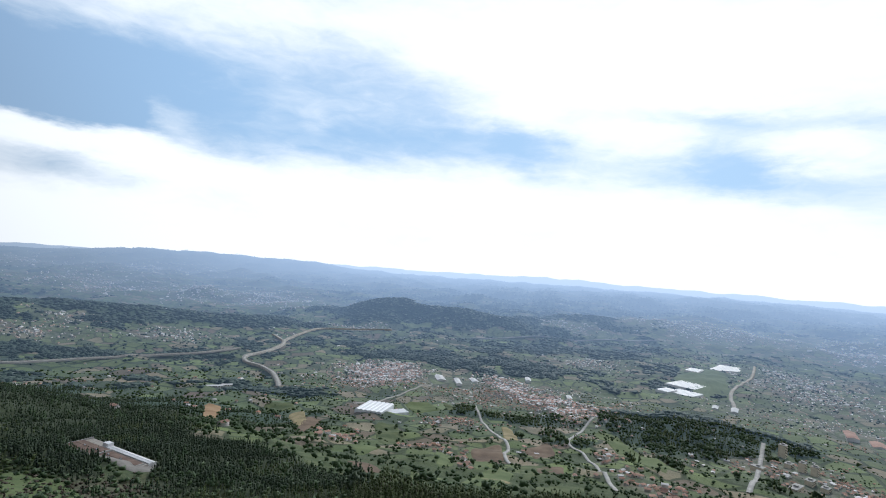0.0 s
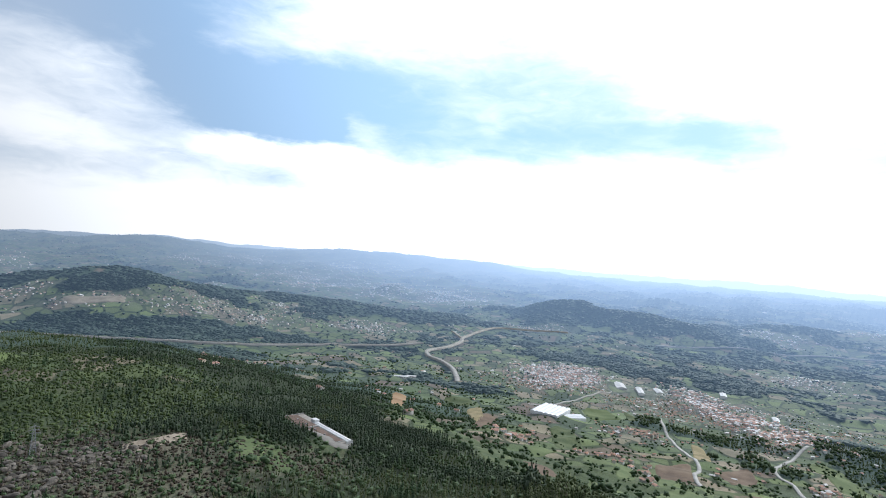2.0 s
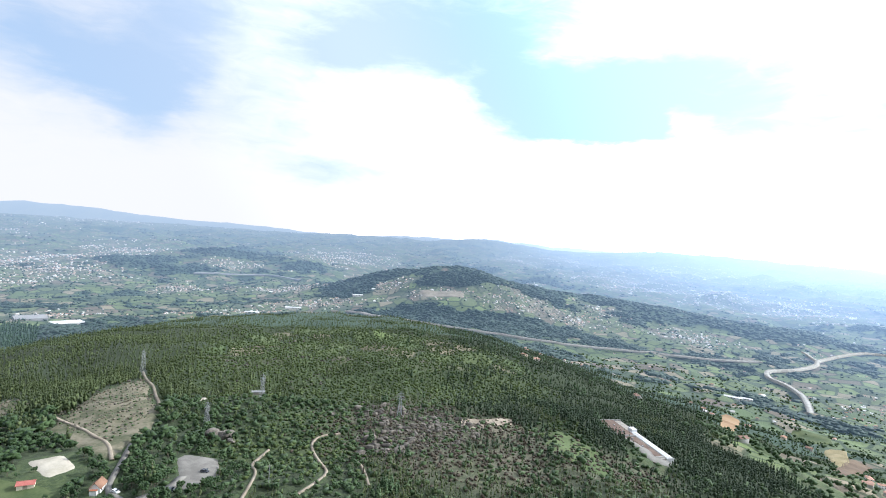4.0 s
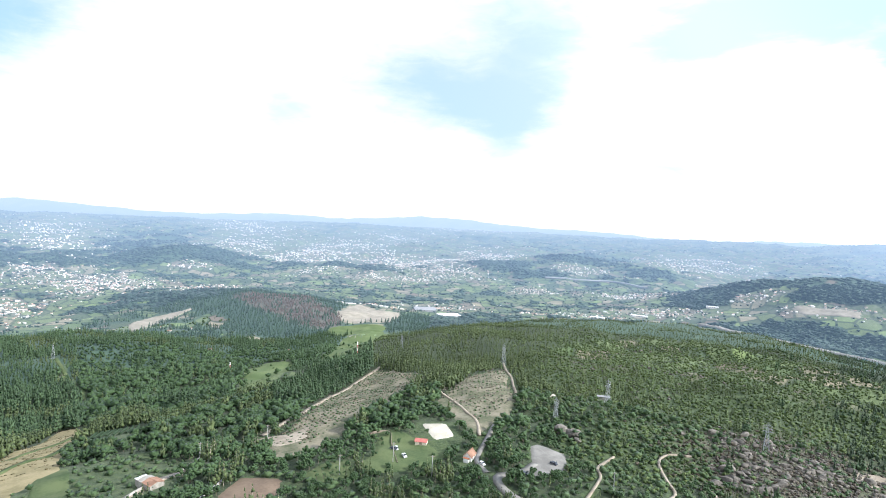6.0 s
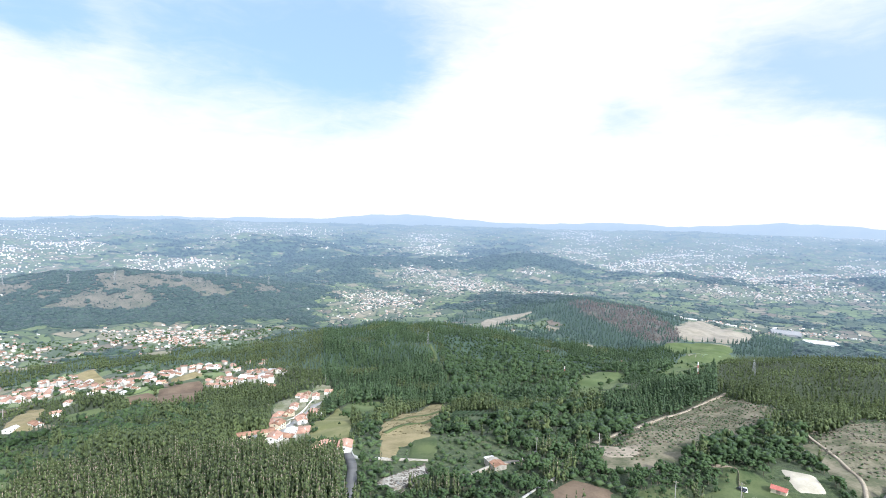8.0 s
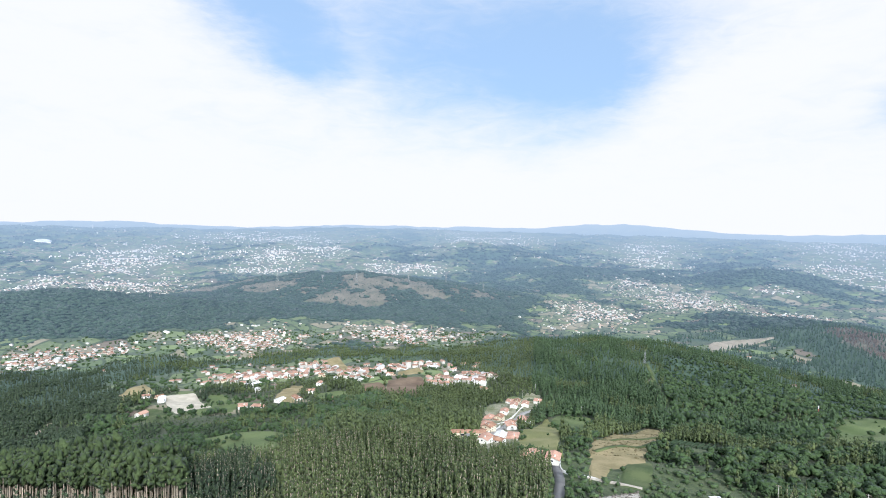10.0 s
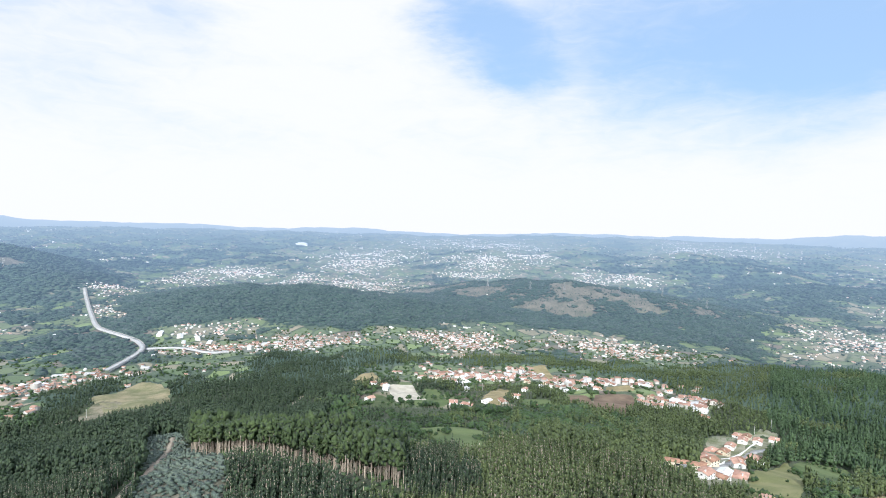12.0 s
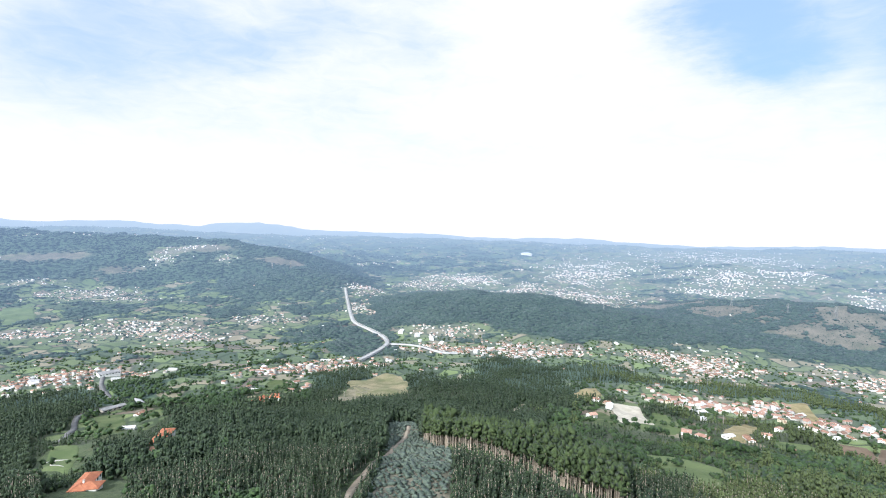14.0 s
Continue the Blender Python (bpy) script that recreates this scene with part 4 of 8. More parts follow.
ribbon("town_road", CONCRETE, [(355.6, 1052), (354.8, 947), (352.0, 756), (352.2, 689), (351.5, 640)], 4.5, "pale road between fields", 1.0)
ribbon("town_road", CONCRETE, [(343.5, 1014), (344.6, 943), (345.8, 832), (344.2, 772), (342.6, 675), (340.9, 535)], 4.5, "pale road past fields and houses", 1.0)
ribbon("town_road", CONCRETE, [(329.6, 2215), (329.8, 1972), (331.3, 1609), (331.0, 1400)], 9.0, "wide pale road past the greenhouses", 2.0)
ribbon("town_road", CONCRETE, [(328.6, 1051), (328.9, 840), (329.5, 700)], 6.0, "pale road between commercial blocks", 1.2)
ribbon("far_road", FAR_ROAD, [(66, 2500), (69, 2620), (72.5, 2600), (76, 2560)], 14.0, "far motorway on a viaduct", 3.0, level=6, deck=5)

# ---- cover of the land ----
TOWNS = []


def town_spot(az, r, along, across, turn=None):
    """A settled stretch of land, with soft edges; along lies across the line of sight unless turned."""
    TOWNS.append((*polar(az, r), along, across, radians(az + 90 if turn is None else turn)))


# at the foot of the hill
for spot in ((347, 1120, 150, 90), (325, 880, 120, 80), (40, 1120, 50, 40), (165, 1230, 130, 60), (162, 860, 90, 40), (157, 900, 70, 40), (152, 850, 60, 40), (147, 860, 60, 30), (141, 780, 60, 35), (187, 1170, 140, 50), (181, 1150, 90, 40), (177, 1200, 80, 40), (224, 1050, 120, 60), (203, 980, 60, 40), (207, 960, 50, 30), (199, 1030, 70, 40), (352, 1300, 230, 90), (6, 1330, 150, 90)):
    town_spot(*spot)
for spot in ((10.2, 690, 26, 16), (0, 692, 42, 16), (356.3, 600, 16, 34), (357.5, 900, 60, 50), (342.3, 750, 16, 50), (339.8, 650, 18, 50), (337, 570, 24, 34), (354.5, 1180, 150, 120), (349, 1110, 130, 90), (345, 1010, 60, 60), (6, 1330, 150, 140), (326, 900, 110, 90)):
    town_spot(*spot)
# in the nearer valleys
for spot in ((358, 1310, 160, 70), (331, 1400, 120, 60), (322, 1350, 260, 120)):
    town_spot(*spot)
# the northern plain
for spot in ((4.2, 1398, 90, 125), (7.7, 1224, 50, 75), (8.1, 2212, 115, 80), (17.4, 3068, 225, 260), (23.6, 3124, 195, 245), (26.4, 1805, 115, 100), (27.8, 3735, 470, 175), (322.5, 2980, 190, 260), (323.9, 1717, 145, 200), (326.8, 1996, 170, 255), (333.7, 3011, 380, 255), (333.9, 4535, 570, 260), (343.9, 1806, 115, 110), (346.9, 2677, 170, 85), (354.5, 1199, 100, 130)):
    town_spot(*spot)
# beyond the motorway
for spot in ((30.8, 3231, 270, 210), (33.5, 3375, 320, 165), (34.4, 1891, 100, 70), (36.8, 1735, 130, 70), (38.1, 3827, 320, 115), (42.5, 1797, 115, 45), (43.6, 3682, 155, 125), (55.9, 1850, 80, 35), (60.4, 3400, 250, 240), (62.5, 3204, 200, 215), (67.4, 2143, 180, 90), (71.6, 2794, 145, 40), (72.7, 2786, 145, 60), (77.3, 2150, 90, 85)):
    town_spot(*spot)
# the western valley
for spot in ((56.5, 1860, 70, 45), (51, 1745, 130, 40), (46, 1736, 110, 45), (42, 1715, 110, 45), (93, 1500, 110, 40), (97, 1460, 60, 40), (70, 1650, 120, 50), (64, 1750, 200, 60), (76, 1560, 90, 40), (87, 1620, 120, 50), (82.2, 3256, 205, 260), (83.2, 4150, 350, 105), (86.6, 2496, 210, 175), (87.3, 2917, 185, 195), (90.6, 2264, 165, 80), (91.3, 2656, 140, 260), (93.1, 3746, 275, 145), (93.4, 2941, 215, 260), (94, 2289, 145, 80), (97.8, 3423, 325, 195), (98.5, 3255, 240, 180), (99.4, 2398, 150, 70), (101.3, 2952, 250, 210)):
    town_spot(*spot)
# behind the plantation hill
for spot in ((106.2, 3816, 280, 210), (107.3, 3332, 210, 260), (107.9, 3937, 250, 185), (110.4, 1834, 115, 235), (112.1, 2539, 105, 70), (118.6, 2046, 195, 190), (119.6, 2243, 210, 145), (123, 3341, 140, 260), (123, 3674, 230, 260), (123.3, 2405, 175, 155), (124.6, 2543, 160, 85), (128.4, 1696, 140, 250), (138.2, 3807, 320, 260), (141.7, 3608, 225, 260), (142, 4065, 255, 60), (146.2, 2775, 145, 80), (148, 2827, 235, 140), (148.4, 1271, 145, 120)):
    town_spot(*spot)
# the town beyond the works
for spot in ((150.4, 2770, 115, 260), (156.9, 3252, 205, 185), (161.3, 3049, 190, 240), (162.1, 3727, 550, 260), (163.5, 2250, 120, 120), (162.6, 2779, 205, 85), (162.9, 1223, 75, 125), (165.8, 3115, 195, 45), (173.3, 2155, 115, 260), (173.7, 3319, 315, 260), (174.6, 3033, 225, 260), (174.8, 2396, 225, 260), (180.5, 2469, 155, 260), (180.8, 1225, 75, 60), (186.7, 2762, 175, 215), (189.2, 1339, 110, 50)):
    town_spot(*spot)
# the southern valley
for spot in ((224.3, 2312, 120, 50), (216.8, 2600, 70, 60), (211.4, 2560, 60, 50), (214.9, 2700, 120, 50), (219.5, 2150, 90, 50), (226.5, 2500, 90, 60), (191.3, 2492, 130, 145), (197.9, 2122, 110, 140), (198, 1720, 55, 155), (199.4, 2073, 85, 60), (208.2, 1592, 85, 95), (214.8, 1377, 85, 90), (216.4, 2562, 80, 35), (219.6, 1551, 180, 140), (221.8, 2276, 120, 80), (226.7, 1579, 100, 90)):
    town_spot(*spot)


def built(x, y):
    v = np.zeros(np.shape(x))
    for tx, ty, a, b, turn in TOWNS:
        dx, dy = x - tx, y - ty
        p, q = -dx * math.sin(turn) + dy * math.cos(turn), dx * math.cos(turn) + dy * math.sin(turn)
        v = np.maximum(v, np.exp(-((p / a) ** 2 + (q / b) ** 2) * 1.1))
    px, py = plan(x, y)
    r = np.hypot(x, y)
    far = smooth(0.60, 1.05, wave(px, py, 820, 41) + 0.75 * wave(px, py, 310, 42) + 0.45 * wave(px, py, 120, 43))
    return np.maximum(v * (0.62 + 0.45 * smooth(-0.5, 0.3, wave(px, py, 160, 44) + wave(px, py, 70, 45))), 0.6 * far * smooth(2300, 3000, r))


def open_land(x, y, margin=2.0):
    """True where fields, roads and yards keep the wood away."""
    off = np.zeros(np.shape(x), bool)
    for poly in OPEN:
        xs, ys = [p[0] for p in poly], [p[1] for p in poly]
        box = (x > min(xs)) & (x < max(xs)) & (y > min(ys)) & (y < max(ys))
        if box.any():
            off[box] |= inside(poly, x[box], y[box])
    for line, half in LINES:
        xs, ys = [p[0] for p in line], [p[1] for p in line]
        m = half + margin
        box = (x > min(xs) - m) & (x < max(xs) + m) & (y > min(ys) - m) & (y < max(ys) + m)
        if box.any():
            off[box] |= near_line(line[::3] + [line[-1]], x[box], y[box]) < m
    for yx, yy, rad in YARDS:
        off |= np.hypot(x - yx, y - yy) < rad
    return off


def bearing(x, y):
    return np.degrees(np.arctan2(-x, y)) % 360


# bearing, distance, width, depth and density
RIDGE_FRONT = ((51, 1740, 150, 45, -1.1), (46, 1725, 120, 45, -0.9), (56.5, 1850, 80, 45, -0.9), (48, 1590, 260, 45, 0.7))
COPSES_NORTH = ((358.3, 1590, 75, 75, 1.2), (350, 1570, 70, 80, 1.3), (348.5, 2380, 120, 90, 1.2), (341.5, 1400, 55, 40, 1.1), (349, 970, 85, 18, 1.1), (344, 1700, 90, 60, 0.8))
COPSES_SOUTH = ((150, 1500, 300, 90, 0.7), (163, 1560, 200, 90, 0.5), (138, 1650, 120, 130, 0.6), (130, 2500, 500, 350, 0.25), (214, 1020, 260, 160, 0.22), (166, 1010, 170, 45, 0.75), (178, 1010, 110, 50, 0.7), (152, 1060, 120, 45, 0.6))
COPSES_WEST = ((16, 1120, 110, 60, 0.9), (0, 1650, 190, 70, 0.9), (350, 2050, 260, 110, 0.8), (349, 1000, 110, 45, 0.9), (335, 1060, 150, 70, 1), (333.5, 930, 100, 85, 1.3), (30, 1500, 200, 60, 0.6), (47, 1560, 330, 60, 1), (196, 1330, 90, 170, 0.8), (199, 1190, 70, 60, 0.8), (83, 1180, 220, 130, 0.8), (76, 1250, 200, 90, 0.7), (200, 1000, 50, 30, 0.5), (228, 720, 90, 170, 1.2), (226, 560, 50, 60, 0.4))
CLEARINGS = ((12, 640, 140, 90, -0.9), (352, 640, 170, 130, -1.1), (338, 600, 220, 110, -0.9), (2, 700, 150, 120, -0.9), (324, 650, 200, 200, -0.5), (214, 800, 200, 90, -0.7), (165, 830, 220, 110, -0.5), (150, 830, 120, 60, -0.6), (222, 590, 60, 60, -0.4), (104, 720, 90, 90, -0.3), (119, 330, 85, 100, -1.3), (169, 660, 50, 40, -0.8), (43, 1680, 230, 55, -1.2), (54, 1760, 120, 45, -0.9), (35, 1760, 150, 55, -0.9), (222, 2480, 160, 60, -0.9), (212, 2380, 120, 50, -0.9), (216, 2650, 200, 50, -0.8))
MORE_CLEARINGS = ((221, 560, 30, 120, -1.1), (224.5, 450, 22, 70, -1.0), (219, 680, 40, 60, -0.8), (217, 440, 26, 30, -0.8), (350, 480, 200, 100, -1.7), (335, 480, 200, 130, -1.7), (2, 545, 70, 60, -1.3), (92, 1400, 130, 90, -0.7), (72, 1600, 170, 70, -0.7), (86, 1560, 120, 60, -0.5), (223.5, 640, 26, 70, -1.6), (222, 700, 30, 60, -1.2), (225.3, 500, 22, 50, -1.0), (206, 2560, 120, 40, -0.9), (66, 340, 60, 90, -0.35))
FAR_CLEARINGS = ((2, 470, 80, 90, -1.6), (6, 560, 50, 60, -1.0), (352, 540, 120, 60, -0.9), (29.2, 385, 14, 30, -0.9), (30, 380, 70, 40, -0.5), (128, 300, 50, 70, -0.7), (93, 285, 60, 50, -0.5), (169, 630, 70, 80, -1.2), (162, 680, 70, 60, -0.6), (222, 620, 70, 50, -0.6), (225, 400, 25, 30, -0.9), (196, 720, 50, 40, -0.6), (206, 800, 40, 30, -0.7), (104.5, 600, 45, 60, -1.3), (98, 640, 30, 60, -0.8))


def woods(x, y):
    """Where woodland stands, 0 to 1: hills and the near slopes, with copses in the valleys."""
    r, z, az = np.hypot(x, y), height(x, y), bearing(x, y)
    px, py = plan(x, y)
    near = 1.05 * smooth(8, 60, z - FLOOR - rise(r)) + (0.40 + 0.12 * smooth(1200, 1500, r)) * wave(px, py, 430, 7) + (0.30 + 0.16 * smooth(1200, 1500, r)) * wave(px, py, 150, 8) + (0.12 + 0.1 * smooth(1200, 1500, r)) * wave(x, y, 47, 9) + 0.08 * smooth(1300, 1800, r) + 0.24 * smooth(900, 1100, r) * smooth(0.80, 0.95, np.cos(np.radians(az + 5))) + ((0.10 + 0.22 * smooth(103, 114, az)) * smooth(1150, 1500, r) + 0.12 * smooth(650, 800, r)) * smooth(55, 75, az) * (1 - smooth(235, 270, az))
    away = 0.50 + 0.16 * smooth(103, 114, az) + 0.40 * wave(px, py, 900, 7) + 0.32 * wave(px, py, 330, 8) + 0.18 * wave(px, py, 120, 9)
    f = smooth(2500, 3100, r)
    v = near * (1 - f) + away * f
    v = v - 1.15 * built(x, y) ** 0.7 + 0.6 * (1 - smooth(350, 820, r)) - 1.2 * bare(x, y)
    # copses out in the open valley, slopes that are settled rather than wooded, and gaps that let the camera see the
    # fields
    for a, rr, wide, deep, amount in COPSES_NORTH + COPSES_SOUTH + COPSES_WEST + RIDGE_FRONT + CLEARINGS + MORE_CLEARINGS + FAR_CLEARINGS:
        hx, hy = polar(a, rr)
        t = radians(a + 90)
        dx, dy = x - hx, y - hy
        p, q = -dx * math.sin(t) + dy * math.cos(t), dx * math.cos(t) + dy * math.sin(t)
        v = v + amount * np.exp(-(p / wide) ** 2 - (q / deep) ** 2)
    return smooth(0.38, 0.72, v)


def bare(x, y):
    """Burnt and rocky ground."""
    v = np.zeros(np.shape(x))
    for a, rr, wide, deep in ((150, 1770, 270, 115), (160, 1800, 220, 105), (141, 1790, 110, 80), (166, 1950, 130, 60), (214, 2690, 150, 45), (226, 2760, 140, 45), (206, 2560, 110, 35), (220, 2560, 90, 30), (153, 1660, 150, 60)):
        hx, hy = polar(a, rr)
        t = radians(a + 90)
        dx, dy = x - hx, y - hy
        p, q = -dx * math.sin(t) + dy * math.cos(t), dx * math.cos(t) + dy * math.sin(t)
        v = np.maximum(v, np.exp(-(p / wide) ** 2 - (q / deep) ** 2))
    return np.clip(v * (1.6 + 0.6 * wave(x, y, 90, 4)) - 0.12, 0, 1)


def spread(x, y, spots):
    v = np.zeros(np.shape(x))
    for a, rr, wide, deep in spots:
        hx, hy = polar(a, rr)
        t = radians(a + 90)
        dx, dy = x - hx, y - hy
        p, q = -dx * math.sin(t) + dy * math.cos(t), dx * math.cos(t) + dy * math.sin(t)
        v = np.maximum(v, np.exp(-((p / wide) ** 2 + (q / deep) ** 2) ** 1.5))
    return np.clip(v * (1.15 + 0.45 * wave(x, y, 70, 51) + 0.3 * wave(x, y, 29, 52)), 0, 1)


def heath(x, y):
    """Low bushy ground with few trees."""
    return spread(x, y, ((67, 590, 90, 170), (56, 560, 80, 110), (45, 530, 70, 70), (49, 630, 90, 70), (37, 402, 26, 26), (57, 700, 80, 60), (50, 470, 50, 60), (63, 720, 90, 80), (60, 470, 60, 70), (74, 520, 40, 60), (52, 480, 60, 50), (66, 340, 45, 60)))


def scorch(x, y):
    """The brown burnt slope with boulders."""
    return spread(x, y, ((52.5, 355, 62, 62), (43, 365, 50, 42), (47, 310, 60, 40), (33, 345, 40, 30)))


def build_ground():
    """The one sheet of land, out to the skyline."""
    steps = 560
    rings = [12.0]
    while rings[-1] < 4960:
        r = rings[-1]
        rings.append(r + (14 if r < 200 else 5.5 if r < 620 else min(0.0105 * r, 32)))
    r = np.array(rings)
    a = np.arange(steps) * 360 / steps
    x, y = polar(a[None, :], r[:, None])
    x, y = x.ravel(), y.ravel()
    z = height(x, y)
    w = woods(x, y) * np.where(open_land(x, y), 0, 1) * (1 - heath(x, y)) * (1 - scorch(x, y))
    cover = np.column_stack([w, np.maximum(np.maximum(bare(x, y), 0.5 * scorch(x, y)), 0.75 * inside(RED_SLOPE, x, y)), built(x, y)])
    n = len(r)
    verts = np.concatenate([np.column_stack([x, y, z]), [[0, 0, float(height(0.0, 0.0))]]])
    cover = np.concatenate([cover, [[1, 0, 0]]])
    k, i = np.meshgrid(np.arange(n - 1), np.arange(steps), indexing="ij")
    j = (i + 1) % steps
    quads = np.stack([k * steps + i, k * steps + j, (k + 1) * steps + j, (k + 1) * steps + i], -1).reshape(-1, 4)[:, ::-1]
    # beyond 800 m the sheet has the painted haze
    which = (r[k.ravel()] > 800).astype(int)
    i = np.arange(steps)
    tri = np.stack([np.full(steps, n * steps), (i + 1) % steps, i], 1)[:, ::-1]
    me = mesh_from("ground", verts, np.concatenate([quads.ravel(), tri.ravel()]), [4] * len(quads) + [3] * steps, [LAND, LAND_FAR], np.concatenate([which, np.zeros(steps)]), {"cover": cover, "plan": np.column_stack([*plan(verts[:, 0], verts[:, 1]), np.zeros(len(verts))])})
    me.polygons.foreach_set("use_smooth", np.ones(len(me.polygons), bool))
    tagged(new("ground", me), "rolling green country of woods, fields and towns", "ground", kind="structure")

# ---- zones with their own growth ----
def zone(*corners):
    return [tuple(map(float, polar(a, r))) for a, r in corners]


BURNT = zone((59.0, 397), (54.1, 416), (48.3, 400), (44.2, 404), (39.6, 343), (39.6, 334), (53.8, 262), (57.9, 306))
HEATH = zone((76, 560), (66, 760), (60, 700), (60, 520), (66, 430), (72, 450))
SEEDS = zone((194.7, 489), (191.9, 476), (191.0, 400), (188.0, 352), (187.5, 290), (188.5, 230), (198.6, 225), (195.4, 308))
FELLED_A = zone((93.1, 549), (87.9, 475), (90.1, 424), (95.1, 378), (100.4, 315), (105.3, 319), (102.7, 374), (97.9, 462))
FELLED_B = zone((87.5, 428), (83.3, 478), (79.7, 524), (78.3, 411), (82.2, 348), (85.1, 384))
STAND_EDGE = [(190.9, 374), (186.7, 343), (182.7, 321), (177.6, 292), (172.5, 256), (169.5, 246), (169.5, 300), (176, 345), (182, 380), (187, 410), (190.9, 445)]
BRASH = foliage("dry_brash", (0.15, 0.13, 0.09), (0.28, 0.245, 0.185), sheen=0.0)
HAY = foliage("cut_hay", (0.12, 0.10, 0.052), (0.22, 0.185, 0.10), sheen=0.0)
SCORCHED = foliage("scorched_twigs", (0.075, 0.062, 0.045), (0.155, 0.125, 0.095), sheen=0.0)
REDDISH = foliage("dead_reddish_needles", (0.135, 0.100, 0.070), (0.235, 0.168, 0.124), far=True, sheen=0.05)
RED_SLOPE = zone((108.3, 1440), (105, 1500), (101.5, 1460), (97.2, 1230), (97.6, 1150), (100.5, 1140), (103.5, 1230), (106.2, 1330))

# ---- woods ----
rng = np.random.default_rng(4)


def puff(center, size, kind, rnd):
    """One clump of leaves: a small uneven solid of four or eight faces."""
    if kind == 4:
        v = np.array([[1, 1, 1], [-1, -1, 1], [-1, 1, -1], [1, -1, -1]], float)
        f = [(0, 1, 3), (0, 2, 1), (0, 3, 2), (1, 2, 3)]
    else:
        v = np.array([[1, 0, 0], [-1, 0, 0], [0, 1, 0], [0, -1, 0], [0, 0, 1], [0, 0, -1]], float)
        f = [(0, 2, 4), (2, 1, 4), (1, 3, 4), (3, 0, 4), (2, 0, 5), (1, 2, 5), (3, 1, 5), (0, 3, 5)]
    v = v * rnd.uniform(0.7, 1.25, v.shape)
    q = np.linalg.qr(rnd.normal(size=(3, 3)))[0]
    if np.linalg.det(q) < 0:
        q[:, 0] *= -1
    return v @ q.T * np.asarray(size) + np.asarray(center), f


def stem(h, r0, r1, sides=3):
    a = np.arange(sides) * 2 * np.pi / sides
    ring = np.column_stack([np.cos(a), np.sin(a)])
    v = np.concatenate([np.column_stack([ring * r0, np.full(sides, -0.6)]), np.column_stack([ring * r1, np.full(sides, h)])])
    return v, [(i, (i + 1) % sides, sides + (i + 1) % sides, sides + i) for i in range(sides)]


def tree_form(kind, fine, seed):
    """Leaves and trunk of one tree of unit height; fine: 0 near to 3 far."""
    rnd = np.random.default_rng(seed)
    leaves, trunk = [], []
    if kind == "pine":
        trunk.append(stem(0.85, 0.016, 0.006))
        levels = (6, 4, 3, 2)[fine]
        for i in range(levels):
            u = (i + 0.5) / levels
            n = max(1, int(round(((5.5, 4, 3, 1)[fine]) * (1.15 - u))))
            rad = 0.165 * (1.08 - u) ** 0.85
            for k in range(n):
                a = rnd.uniform(0, 6.28)
                reach = rad * rnd.uniform(0.35, 0.75) if n > 1 else 0
                s = rad * (0.62 if n > 1 else 1.05)
                leaves.append(puff((reach * math.cos(a), reach * math.sin(a), 0.2 + 0.76 * u + rnd.uniform(-0.03, 0.03)), (s, s, (0.085, 0.1, 0.16, 0.3)[fine]), 4 if fine < 3 else 8, rnd))
        leaves.append(puff((0, 0, 0.96), (0.03, 0.03, 0.09), 4, rnd))
    elif kind in ("young", "gum"):
        low = 0.16 if kind == "young" else 0.56
        trunk.append(stem(0.9, 0.014 if kind == "young" else 0.015, 0.006))
        n = (7, 5, 3, 2)[fine]
        wide = 0.088 if kind == "young" else 0.10
        for i in range(n):
            u = (i + rnd.uniform(0, 1)) / n
            shape = min(1, (u + 0.12) / 0.3) * (1.06 - u) ** 0.95 if kind == "young" else math.sin(math.pi * min(1, 0.22 + 0.78 * u)) ** 0.7
            a, reach = rnd.uniform(0, 6.28), wide * shape * rnd.uniform(0.2, 0.95)
            s = wide * (0.6, 0.86, 0.98, 1.1)[fine] * rnd.uniform(0.75, 1.2) * (1 if kind == "gum" else 1.3 - 0.95 * u)
            leaves.append(puff((reach * math.cos(a), reach * math.sin(a), low + (0.97 - low) * u), (s, s, s * (1.35 if kind == "gum" else 1.9)), 4 if fine < 3 else 8, rnd))
    elif kind == "oak":
        trunk.append(stem(0.5, 0.035, 0.02))
        n = (17, 12, 5, 3)[fine]
        for i in range(n):
            a, b = rnd.uniform(0, 6.28), math.asin(rnd.uniform(-0.55, 1))
            k = rnd.uniform(0.55, 1.0)
            s = (0.16, 0.20, 0.31, 0.36)[fine] * rnd.uniform(0.7, 1.25)
            leaves.append(puff((0.36 * k * math.cos(a) * math.cos(b), 0.36 * k * math.sin(a) * math.cos(b), 0.58 + 0.34 * k * math.sin(b)), (s, s, s * 0.85), 8 if fine < 1 else 4 if fine < 3 else 8, rnd))
    else:  # bush
        n = (6, 4, 2, 1)[fine]
        for i in range(n):
            a, k = rnd.uniform(0, 6.28), rnd.uniform(0, 0.45)
            s = rnd.uniform(0.35, 0.55)
            leaves.append(puff((k * math.cos(a), k * math.sin(a), 0.35 + rnd.uniform(-0.1, 0.25)), (s, s, s * 0.8), 4 if fine else 8, rnd))
    if fine > 1 or fine and kind == "young":
        trunk = []
    verts, flat, counts, mat, base = [], [], [], [], 0
    for group, m in ((leaves, 0), (trunk, 1)):
        for v, f in group:
            verts.append(v)
            for face in f:
                flat += [base + q for q in face]
                counts.append(len(face))
                mat.append(m)
            base += len(v)
    return np.concatenate(verts), np.array(flat), np.array(counts), np.array(mat)


